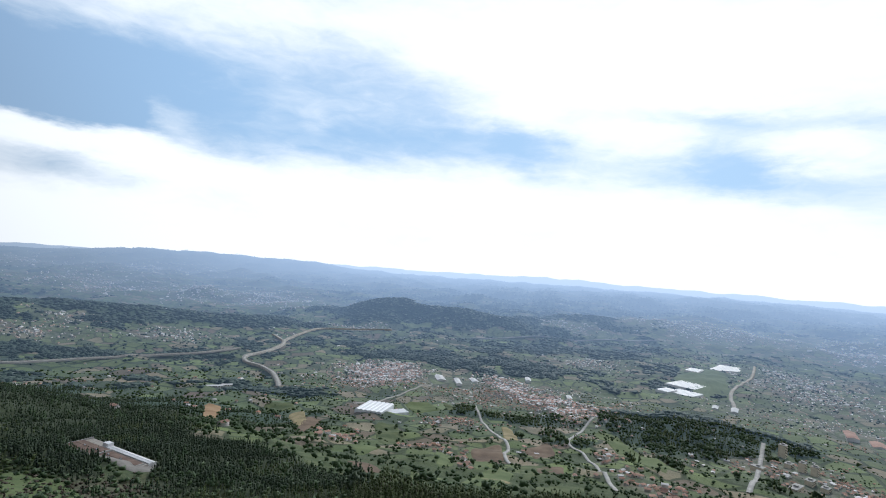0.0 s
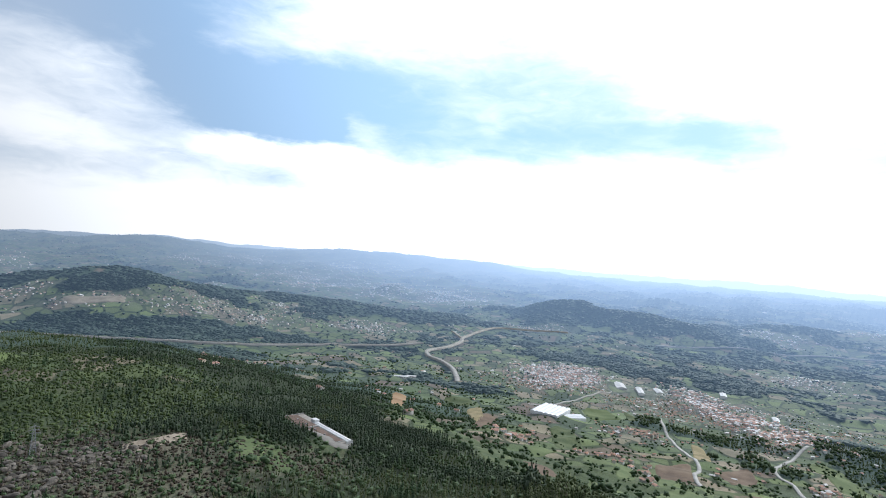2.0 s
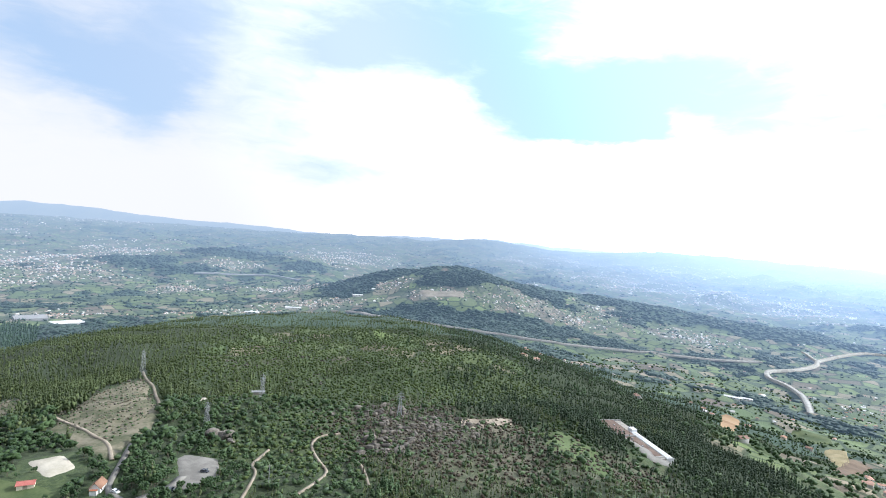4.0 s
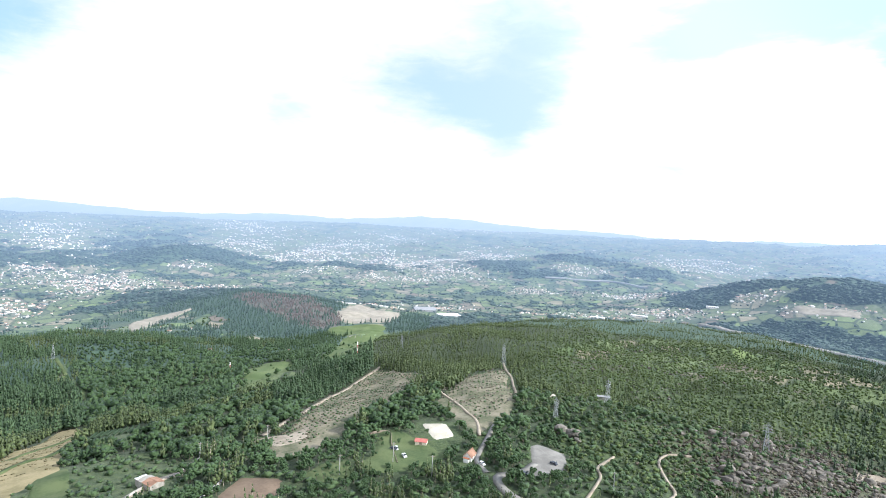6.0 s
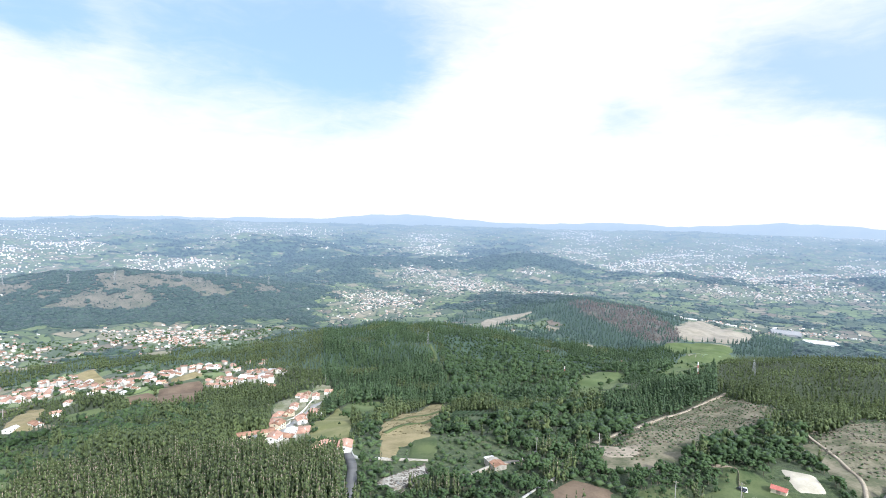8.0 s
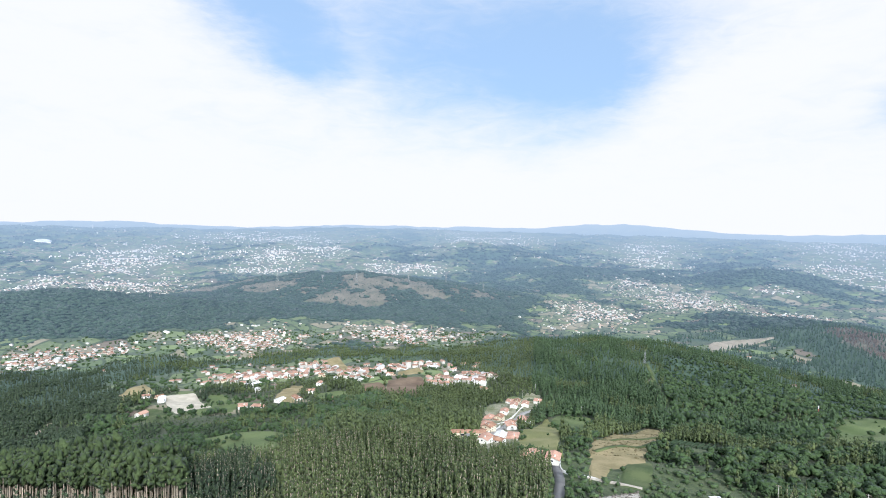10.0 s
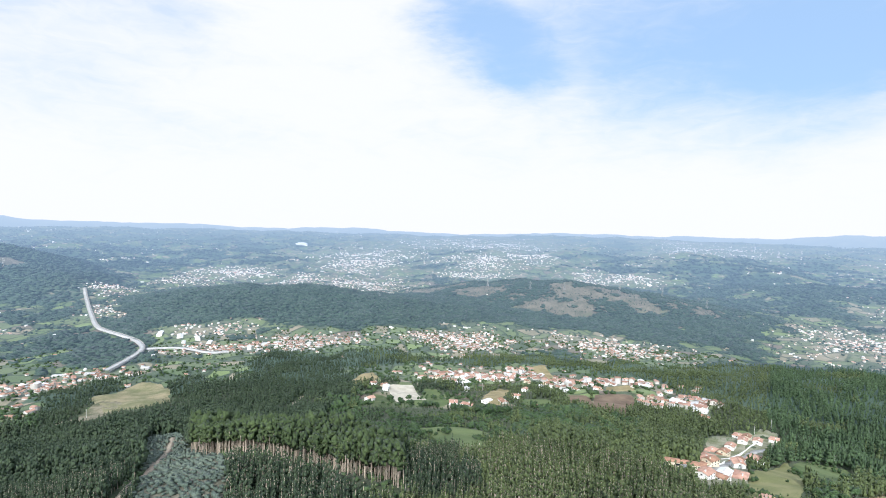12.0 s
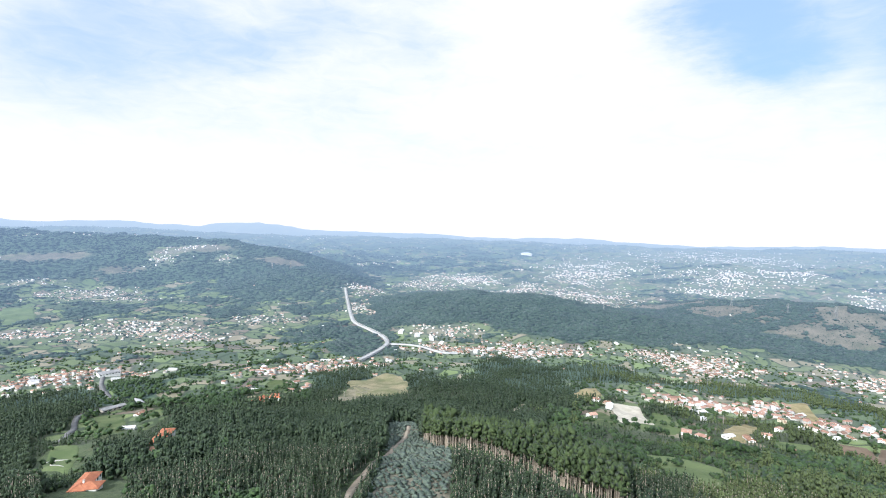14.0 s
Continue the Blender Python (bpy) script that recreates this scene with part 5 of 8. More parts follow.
def plant(name, kind, fine, x, y, tall, mats, label, category="wood", forms=6, squash=1.0, sink=0.0):
    """Many trees of one kind in one mesh."""
    if len(x) == 0:
        return None
    z = height(x, y) - sink
    tone, turn, which = rng.random(len(x)), rng.random(len(x)) * 6.283, rng.integers(0, forms, len(x))
    V, F, C, M, T, base = [], [], [], [], [], 0
    for k in range(forms):
        sel = which == k
        n = int(sel.sum())
        if not n:
            continue
        v, flat, counts, mat = tree_form(kind, fine, 100 * k + fine + len(kind))
        c, s = np.cos(turn[sel])[:, None], np.sin(turn[sel])[:, None]
        h = tall[sel][:, None]
        w = h * squash * (0.85 + 0.4 * tone[sel][:, None])
        px = (v[:, 0] * c - v[:, 1] * s) * w + x[sel][:, None]
        py = (v[:, 0] * s + v[:, 1] * c) * w + y[sel][:, None]
        pz = v[:, 2] * h + z[sel][:, None]
        V.append(np.stack([px, py, pz], -1).reshape(-1, 3))
        F.append((flat[None, :] + (np.arange(n) * len(v))[:, None] + base).ravel())
        C.append(np.tile(counts, n))
        M.append(np.tile(mat, n))
        T.append(np.repeat(tone[sel], len(v)))
        base += n * len(v)
    me = mesh_from(name, np.concatenate(V), np.concatenate(F), np.concatenate(C), mats, np.concatenate(M), {"tone": np.concatenate(T)})
    me.polygons.foreach_set("use_smooth", np.concatenate(M) == 0)
    return tagged(new(name, me), label, category, kind="stuff")


def scatter(r0, r1, step, jitter=0.42):
    """Loosely gridded points in a ring of land, thinned out behind the camera's back."""
    n = int(r1 / step) + 1
    g = np.arange(-n, n + 1) * step
    x, y = np.meshgrid(g, g)
    x, y = x.ravel(), y.ravel()
    x = x + rng.uniform(-jitter, jitter, len(x)) * step
    y = y + rng.uniform(-jitter, jitter, len(y)) * step
    r, az = np.hypot(x, y), bearing(x, y)
    ok = (r >= r0) & (r < r1) & (((az < 233) | (az > 314)) | (rng.random(len(x)) < 0.03))
    return x[ok], y[ok]


STAND_FRONT = zone((191.5, 374), (186.7, 343), (182.7, 321), (177.6, 292), (172.5, 256), (169.5, 246), (169.5, 222), (173.0, 226), (178.0, 262), (183.0, 291), (187.0, 311), (191.5, 340))
STAND = [polar(a, r) for a, r in STAND_EDGE]
KINDS = ("pine", "young", "gum", "oak", "shade")


def kind_of(x, y):
    """Which tree grows where: 0 pine, 1 young eucalyptus, 2 tall eucalyptus, 3 broadleaf, 4 young eucalyptus with
    painted shade.
    """
    az, r = bearing(x, y), np.hypot(x, y)
    mixed = wave(x, y, 75, 11) + 0.6 * wave(x, y, 28, 12)
    k = np.ones(len(x), int)
    k[(az > 104) & (az < 134) & (r > 520)] = 0
    k[(az > 104) & (az < 134) & (r > 520) & (wave(x, y, 150, 18) + 0.4 * wave(x, y, 50, 19) > 0.3)] = 1
    k[(az > 94) & (az < 104) & (r > 400)] = 0
    k[(az > 58) & (az < 130) & (r < 430) & (mixed > -0.55)] = 3
    k[(az > 104) & (az < 116) & (r >= 430) & (r < 760) & (mixed > -0.2)] = 3
    k[(az > 100) & (az < 121) & (r > 480) & (height(x, y) < -66 - 0.045 * (r - 500) + 8 * wave(x, y, 120, 13)) & (r < 950) & (mixed > -0.5)] = 3
    # kind 4 paints shade over these slopes through its darker leaves
    k[(az > 168 + 14 * wave(x, y, 160, 14)) & (az < 240) & (k == 1)] = 4
    k[(az > 208) & (az < 224) & (mixed > 0.35)] = 3
    k[(az > 203) & (az < 222) & (r > 680) & (mixed > -0.6)] = 3
    k[(az > 6) & (az < 50) & (r > 330) & (k == 1) & (wave(x, y, 130, 20) > -0.45)] = 4
    k[(az > 145) & (az < 178) & (r > 430) & (r < 640) & (mixed > -0.35)] = 3
    k[(az > 156) & (az < 180) & (r > 330) & (r <= 430) & (mixed > -0.3)] = 3
    k[(r > 650) & ((az > 283) | (az < 25)) & (mixed > -0.3)] = 3
    k[(az > 10) & (az < 58) & (mixed > 0.75)] = 3
    k[(az > 10) & (az < 58) & (mixed < -0.7)] = 0
    k[(az > 223.5) & (az < 240) & (r < 700)] = 4
    k[inside(STAND, x, y)] = 2
    return k


def stature(az, r):
    """How much lower the growth is than a full wood."""
    s = np.ones(len(az))
    s[(az > 8) & (az < 60)] = 0.62
    s[(az > 8) & (az < 60) & (r < 620)] = 0.55
    s[(az >= 57) & (az < 77) & (r < 450)] = 0.55
    s[(az > 60) & (az < 94) & (r >= 450)] = 0.58
    s[(az > 77) & (az < 130) & (r < 450)] = 0.85
    # trees lowered on the camera's sight lines, so that the open fields show
    for a0, a1, r0, r1 in ((95, 101, 590, 740), (158, 178, 340, 560), (216, 227, 430, 640), (165, 174, 540, 720), (156, 165, 580, 760), (217, 224, 520, 700), (223, 227, 340, 430), (191, 200, 640, 780), (204, 209, 720, 830), (101, 108, 520, 680), (130, 139.5, 300, 420)):
        s[(az > a0) & (az < a1) & (r > r0) & (r < r1)] *= 0.5
    return s


def grow_woods():
    heights = {"pine": (9, 15), "young": (8.5, 14), "gum": (15, 20), "oak": (4.6, 7.8), "shade": (8.5, 14)}
    leaf = {"pine": PINE, "young": YOUNG, "gum": GUM, "oak": OAK, "shade": YOUNG_SHADED}
    words = {"pine": "dark green pine wood on the slope", "young": "dense wood of young green eucalyptus", "gum": "tall eucalyptus stand with bare pale trunks", "oak": "leafy green broadleaf trees in clumps", "shade": "dense wood of young eucalyptus, shade painted into the leaves"}
    singles = None
    for fine, r0, r1, step in ((0, 207, 330, 3.0), (1, 330, 570, 3.55), (2, 570, 1080, 5.1)):
        x, y = scatter(r0, r1, step)
        w = woods(x, y) * (1 - 0.75 * smooth(0.80, 0.95, wave(x, y, 58, 16) + 0.5 * wave(x, y, 23, 17)))
        ok = (rng.random(len(x)) < w * 1.1 * (1 - 0.87 * heath(x, y)) * (1 - 0.96 * scorch(x, y))) & ~open_land(x, y) & ~inside(STAND_FRONT, x, y)
        x, y = x[ok], y[ok]
        k = kind_of(x, y)
        az, r = bearing(x, y), np.hypot(x, y)
        # broadleaf crowns are wider, so fewer stand on the same ground
        keep = (k != 2) & (k != 3) | (rng.random(len(x)) < (0.34 if fine < 2 else 0.6))
        x, y, k, az, r = x[keep], y[keep], k[keep], az[keep], r[keep]
        for i, kind in enumerate(KINDS):
            sel = k == i
            lo, hi = heights[kind]
            tall = rng.uniform(lo, hi, int(sel.sum())) * (0.78 if kind == "young" else 1.0) ** ((az[sel] > 5) & (az[sel] < 75))
            # stands of different age, with clear edges between them
            stand = wave(x[sel], y[sel], 190, 14) + 0.5 * wave(x[sel], y[sel], 70, 15)
            tall = tall * (0.82 + 0.34 * smooth(-0.12, 0.0, stand) + 0.14 * smooth(0.55, 0.62, stand))
            tall = tall * stature(az[sel], r[sel]) * (1 - 0.3 * smooth(600, 1050, r[sel]))
            xs, ys = x[sel], y[sel]
            if fine == 0 and kind == "oak":
                one = (np.hypot(xs, ys) < 330) & (bearing(xs, ys) > 72) & (bearing(xs, ys) < 101)
                order = np.argsort(np.where(one, np.hypot(xs, ys), 1e9))[:250]
                order = order[one[order]]
                singles = (xs[order], ys[order], tall[order])
                rest = np.ones(len(xs), bool)
                rest[order] = False
                xs, ys, tall = xs[rest], ys[rest], tall[rest]
            plant("broadleaf_wood" if kind == "oak" else "pine_wood" if kind == "pine" else "eucalyptus_wood", "young" if kind == "shade" else kind, fine, xs, ys, tall, [leaf[kind], GUM_BARK if kind in ("gum", "young", "shade") else BARK], words[kind])
    # the wooded hilltop itself
    x, y = scatter(25, 207, 9.5)
    plant("eucalyptus_wood", "young", 2, x, y, rng.uniform(5, 9, len(x)), [YOUNG, GUM_BARK], words["young"])
    x, y = scatter(240, 450, 2.7)
    sel = inside(STAND, x, y)
    plant("eucalyptus_stand", "gum", 0, x[sel], y[sel], rng.uniform(15, 20.5, int(sel.sum())), [GUM, GUM_BARK], "tall eucalyptus stand with bare pale trunks")
    # woods of the middle distance and the far country
    x, y = scatter(1080, 1900, 8.2)
    ok = (rng.random(len(x)) < woods(x, y) * 1.1) & ~open_land(x, y, 8)
    ok &= ~inside(RED_SLOPE, x, y) | (wave(x, y, 85, 29) + 0.6 * wave(x, y, 31, 30) < -0.15)
    x, y = x[ok], y[ok]
    dark = (bearing(x, y) > 88) & (bearing(x, y) < 130) & (np.hypot(x, y) < 1500 + 60 * wave(x, y, 200, 27))
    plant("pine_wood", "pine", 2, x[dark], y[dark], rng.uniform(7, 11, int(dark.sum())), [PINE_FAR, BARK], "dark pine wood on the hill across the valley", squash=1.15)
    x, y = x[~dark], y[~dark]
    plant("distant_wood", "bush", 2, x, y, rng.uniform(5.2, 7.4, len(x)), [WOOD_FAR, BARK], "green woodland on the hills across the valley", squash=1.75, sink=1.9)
    x, y = scatter(1150, 1480, 5.2, 0.6)
    sel = inside(RED_SLOPE, x, y) & (rng.random(len(x)) < 0.9) & (wave(x, y, 85, 29) + 0.6 * wave(x, y, 31, 30) > -0.4)
    plant("dead_pine_wood", "pine", 2, x[sel], y[sel], rng.uniform(4.5, 7.5, int(sel.sum())), [REDDISH, BARK], "reddish-brown dead pines on the hillside", squash=1.4)
    x, y = scatter(1450, 2000, 9.0)
    sel = (rng.random(len(x)) < 0.55 * bare(x, y)) | ((rng.random(len(x)) < 0.5) & (bare(x, y) > 0.3) & (wave(x, y, 110, 61) + 0.5 * wave(x, y, 40, 62) > 0.7))
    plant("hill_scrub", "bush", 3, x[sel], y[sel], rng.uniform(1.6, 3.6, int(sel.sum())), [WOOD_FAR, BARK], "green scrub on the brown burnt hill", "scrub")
    x, y = scatter(1900, 3000, 14.0)
    ok = (rng.random(len(x)) < woods(x, y) * 1.1) & ~open_land(x, y, 10)
    x, y = x[ok], y[ok]
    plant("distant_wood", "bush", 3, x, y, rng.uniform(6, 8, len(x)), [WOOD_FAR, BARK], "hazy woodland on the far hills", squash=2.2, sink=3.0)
    x, y = scatter(3000, 4180, 19.0)
    ok = rng.random(len(x)) < woods(x, y)
    x, y = x[ok], y[ok]
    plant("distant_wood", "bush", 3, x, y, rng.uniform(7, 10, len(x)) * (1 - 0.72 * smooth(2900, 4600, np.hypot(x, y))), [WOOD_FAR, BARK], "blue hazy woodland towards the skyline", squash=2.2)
    # bushes and trees that grow into the meadows
    x, y = scatter(300, 1000, 6.5)
    wild = wave(x, y, 46, 81) + 0.6 * wave(x, y, 19, 82)
    sel = np.zeros(len(x), bool)
    for poly in MEADOWS:
        cx, cy = np.mean([p[0] for p in poly]), np.mean([p[1] for p in poly])
        inner = [(cx + (px - cx) * 0.72, cy + (py - cy) * 0.72) for px, py in poly]
        sel |= inside(poly, x, y) & (((wild > 0.25) & ~inside(inner, x, y)) | (wild > 0.8))
    plant("meadow_trees", "oak", 2, x[sel], y[sel], rng.uniform(1.8, 5.5, int(sel.sum())), [OAK, BARK], "bushes and small trees growing into the meadows")
    # hedges and single trees among the fields
    x, y = scatter(400, 1300, 6.6, 0.6)
    hed = (np.abs(wave(x, y, 130, 21)) < 0.09) | (np.abs(wave(x, y, 74, 28)) < 0.07) | (rng.random(len(x)) < 0.10 * built(x, y) ** 0.5)
    ok = ((hed & (rng.random(len(x)) < 0.8)) | (wave(x, y, 85, 23) + 0.6 * wave(x, y, 33, 24) > 0.80) | (rng.random(len(x)) < 0.012)) & (woods(x, y) < 0.5) & ~open_land(x, y, 3) & ((np.hypot(x, y) > 560) | (bearing(x, y) > 300) | (bearing(x, y) < 16))
    x, y = x[ok], y[ok]
    tall = rng.uniform(2.8, 6.8, len(x)) * shrink(np.hypot(x, y)) * (1 - 0.42 * northern(x, y))
    for sel, kind in ((np.hypot(x, y) < 760, "oak"), (np.hypot(x, y) >= 760, "bush")):
        plant("hedgerow_trees", kind, 2, x[sel], y[sel], tall[sel], [OAK, BARK], "scattered hedgerow trees among the fields")
    x, y = scatter(1300, 2600, 14.0, 0.6)
    ok = ((np.abs(wave(x, y, 170, 22)) < 0.10) | (rng.random(len(x)) < 0.14 * built(x, y) ** 0.5) | (wave(x, y, 130, 25) + 0.6 * wave(x, y, 50, 26) > 0.75) | (rng.random(len(x)) < 0.02)) & (woods(x, y) < 0.5) & (bare(x, y) < 0.25) & ~open_land(x, y, 6)
    x, y = x[ok], y[ok]
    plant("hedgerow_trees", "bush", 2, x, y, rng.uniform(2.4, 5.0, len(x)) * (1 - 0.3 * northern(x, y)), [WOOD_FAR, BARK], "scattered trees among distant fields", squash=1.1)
    return singles


def grow_bushes():
    # low bushes over the heath, the burnt ground and between the near trees
    x, y = scatter(215, 420, 4.6)
    ok = ~open_land(x, y, 1.0) & (rng.random(len(x)) < 0.55 * (1 - scorch(x, y)))
    plant("scrub", "bush", 2, x[ok], y[ok], rng.uniform(1.2, 3.2, int(ok.sum())), [BUSH, BARK], "low green scrub between the trees", "scrub")
    x, y = scatter(250, 800, 3.6, 0.5)
    h = heath(x, y)
    free = ~open_land(x, y, 0.5)
    ok = (rng.random(len(x)) < 0.95 * h) & free
    plant("heath_bushes", "bush", 2, x[ok], y[ok], rng.uniform(0.7, 2.6, int(ok.sum())), [HEATHER, BARK], "green bushes dotted over the heath", "scrub")
    ok = (rng.random(len(x)) < 0.05 * h + 0.2 * h * (wave(x, y, 95, 55) + 0.5 * wave(x, y, 37, 56) > 0.35)) & free
    plant("heath_trees", "young", 1, x[ok], y[ok], rng.uniform(2.5, 6, int(ok.sum())), [YOUNG, BARK], "small scattered trees on the heath", "scrub")
    x, y = scatter(240, 450, 2.9)
    b = scorch(x, y)
    ok = rng.random(len(x)) < 0.7 * b
    plant("burnt_bushes", "bush", 1, x[ok], y[ok], rng.uniform(0.6, 1.7, int(ok.sum())), [SCORCHED, BARK], "brown scorched bushes among boulders", "scrub")
    ok = rng.random(len(x)) < 0.26 * b
    plant("green_shoots", "bush", 1, x[ok], y[ok], rng.uniform(0.8, 2.4, int(ok.sum())), [BUSH, BARK], "green shoots among boulders", "scrub")
    ok = rng.random(len(x)) < 0.012 * b
    plant("burnt_trees", "young", 0, x[ok], y[ok], rng.uniform(4, 8, int(ok.sum())), [SCORCHED, BARK], "scorched thin trees on the burnt slope", "scrub")
    # seedlings in rows
    for poly, step, tall, mat, what in ((SEEDS, 3.3, (1.3, 2.6), SEEDLING, "rows of blue-grey eucalyptus seedlings"), (FELLED_A, 5.2, (0.7, 1.5), BUSH, "rows of small young plants"), (FELLED_B, 6.0, (0.6, 1.4), BUSH, "sparse regrowth on felled ground")):
        xs, ys = [p[0] for p in poly], [p[1] for p in poly]
        a, b = np.meshgrid(np.arange(min(xs) - 60, max(xs) + 60, step), np.arange(min(ys) - 60, max(ys) + 60, step * 0.7))
        a, b = a.ravel(), b.ravel()
        cx, cy = (min(xs) + max(xs)) / 2, (min(ys) + max(ys)) / 2
        c, s = math.cos(0.5), math.sin(0.5)
        x, y = cx + (a - cx) * c - (b - cy) * s, cy + (a - cx) * s + (b - cy) * c
        x, y = x + rng.uniform(-0.5, 0.5, len(x)), y + rng.uniform(-0.5, 0.5, len(x))
        clear = np.ones(len(x), bool)
        for line, half in LINES:
            clear &= near_line(line[::3] + [line[-1]], x, y) > half + 0.5
        sel = inside(poly, x, y) & clear & (rng.random(len(x)) < 0.8)
        plant("seedlings", "bush", 2, x[sel], y[sel], rng.uniform(*tall, int(sel.sum())), [mat, BARK], what, "seedlings", sink=-0.3)
    # rows of pale brash left by the felling
    for poly, turn, gap in ((FELLED_A, 0.95, 6.0), (FELLED_B, 0.55, 7.0)):
        xs, ys = [p[0] for p in poly], [p[1] for p in poly]
        cx, cy = (min(xs) + max(xs)) / 2, (min(ys) + max(ys)) / 2
        a, b = np.meshgrid(np.arange(-150, 150, gap), np.arange(-150, 150, 1.3))
        a, b = a.ravel() + rng.normal(0, 0.5, a.size) + 1.5 * np.sin(b.ravel() / 17), b.ravel()
        c, s = math.cos(turn), math.sin(turn)
        x, y = cx + a * c - b * s, cy + a * s + b * c
        sel = inside(poly, x, y) & (rng.random(len(x)) < 0.5) & (wave(x, y, 40, 71) + 0.6 * wave(x, y, 17, 73) > -0.2)
        plant("brash_rows", "bush", 2, x[sel], y[sel], rng.uniform(0.5, 1.2, int(sel.sum())), [BRASH, BARK], "rows of pale brash on felled ground", "brash", sink=-0.3, squash=1.3)
    # cut hay left in rows on the dry field
    hay = zone((127.7, 448), (124.9, 500), (122.2, 560), (120.4, 515), (122.3, 446), (122.9, 356), (127.7, 352))
    xs, ys = [p[0] for p in hay], [p[1] for p in hay]
    cx, cy = (min(xs) + max(xs)) / 2, (min(ys) + max(ys)) / 2
    a, b = np.meshgrid(np.arange(-150, 150, 7.5), np.arange(-150, 150, 1.5))
    a, b = a.ravel() + rng.normal(0, 0.6, a.size) + 3 * np.sin(b.ravel() / 31), b.ravel()
    c, s = math.cos(0.75), math.sin(0.75)
    x, y = cx + a * c - b * s, cy + a * s + b * c
    sel = inside(hay, x, y) & (rng.random(len(x)) < 0.6) & (wave(x, y, 33, 72) > -0.35)
    plant("hay_rows", "bush", 2, x[sel], y[sel], rng.uniform(0.4, 0.9, int(sel.sum())), [HAY, BARK], "rows of cut brownish hay on the dry field", "hay", sink=-0.3, squash=1.4)

# ---- houses ----
def box(bm, x0, x1, y0, y1, z0, z1):
    v = [bm.verts.new((x, y, z)) for z in (z0, z1) for x, y in ((x0, y0), (x1, y0), (x1, y1), (x0, y1))]
    for f in ((3, 2, 1, 0), (4, 5, 6, 7), (0, 1, 5, 4), (1, 2, 6, 5), (2, 3, 7, 6), (3, 0, 4, 7)):
        bm.faces.new([v[i] for i in f])


def walls(w, d, h, up, deep=2.5):
    """Walls with gables at both ends of the long side, on footings that reach into the slope."""
    bm = bmesh.new()
    x, y = w / 2, d / 2
    low = [bm.verts.new(p) for p in ((-x, -y, -deep), (x, -y, -deep), (x, y, -deep), (-x, y, -deep))]
    top = [bm.verts.new(p) for p in ((-x, -y, h), (x, -y, h), (x, y, h), (-x, y, h))]
    ga, gb = bm.verts.new((-x, 0, h + up)), bm.verts.new((x, 0, h + up))
    bm.faces.new((low[0], low[1], top[1], top[0]))
    bm.faces.new((low[2], low[3], top[3], top[2]))
    bm.faces.new((low[1], low[2], top[2], gb, top[1]))
    bm.faces.new((low[3], low[0], top[0], ga, top[3]))
    bm.faces.new((top[0], top[1], gb, ga))
    bm.faces.new((top[2], top[3], ga, gb))
    return bm


def gable_roof(w, d, h, up, over=0.5, thick=0.22):
    bm = bmesh.new()
    x, y = w / 2 + over, d / 2 + over
    drop = up * over / (d / 2)
    for s in (1, -1):
        p = [(-x, s * y, h - drop), (x, s * y, h - drop), (x, 0, h + up), (-x, 0, h + up)]
        lo = [bm.verts.new((a, b, c + 0.03)) for a, b, c in p]
        hi = [bm.verts.new((a, b, c + thick)) for a, b, c in p]
        bm.faces.new(hi if s < 0 else hi[::-1])
        bm.faces.new(lo[::-1] if s < 0 else lo)
        for i in range(4):
            j = (i + 1) % 4
            bm.faces.new((lo[i], lo[j], hi[j], hi[i]))
    box(bm, -x, x, -0.16, 0.16, h + up + thick - 0.08, h + up + thick + 0.08)
    return bm


def hip_roof(w, d, h, up, over=0.5, thick=0.2):
    bm = bmesh.new()
    x, y = w / 2 + over, d / 2 + over
    e = [bm.verts.new(p) for p in ((-x, -y, h), (x, -y, h), (x, y, h), (-x, y, h))]
    b = [bm.verts.new(p) for p in ((-x, -y, h - thick), (x, -y, h - thick), (x, y, h - thick), (-x, y, h - thick))]
    r = max(0.1, x - y)
    t0, t1 = bm.verts.new((-r, 0, h + up)), bm.verts.new((r, 0, h + up))
    bm.faces.new((e[0], e[1], t1, t0))
    bm.faces.new((e[2], e[3], t0, t1))
    bm.faces.new((e[1], e[2], t1))
    bm.faces.new((e[3], e[0], t0))
    bm.faces.new(b[::-1])
    for i in range(4):
        j = (i + 1) % 4
        bm.faces.new((b[i], b[j], e[j], e[i]))
    return bm


def block(x0, x1, y0, y1, z0, z1):
    bm = bmesh.new()
    box(bm, x0, x1, y0, y1, z0, z1)
    return bm


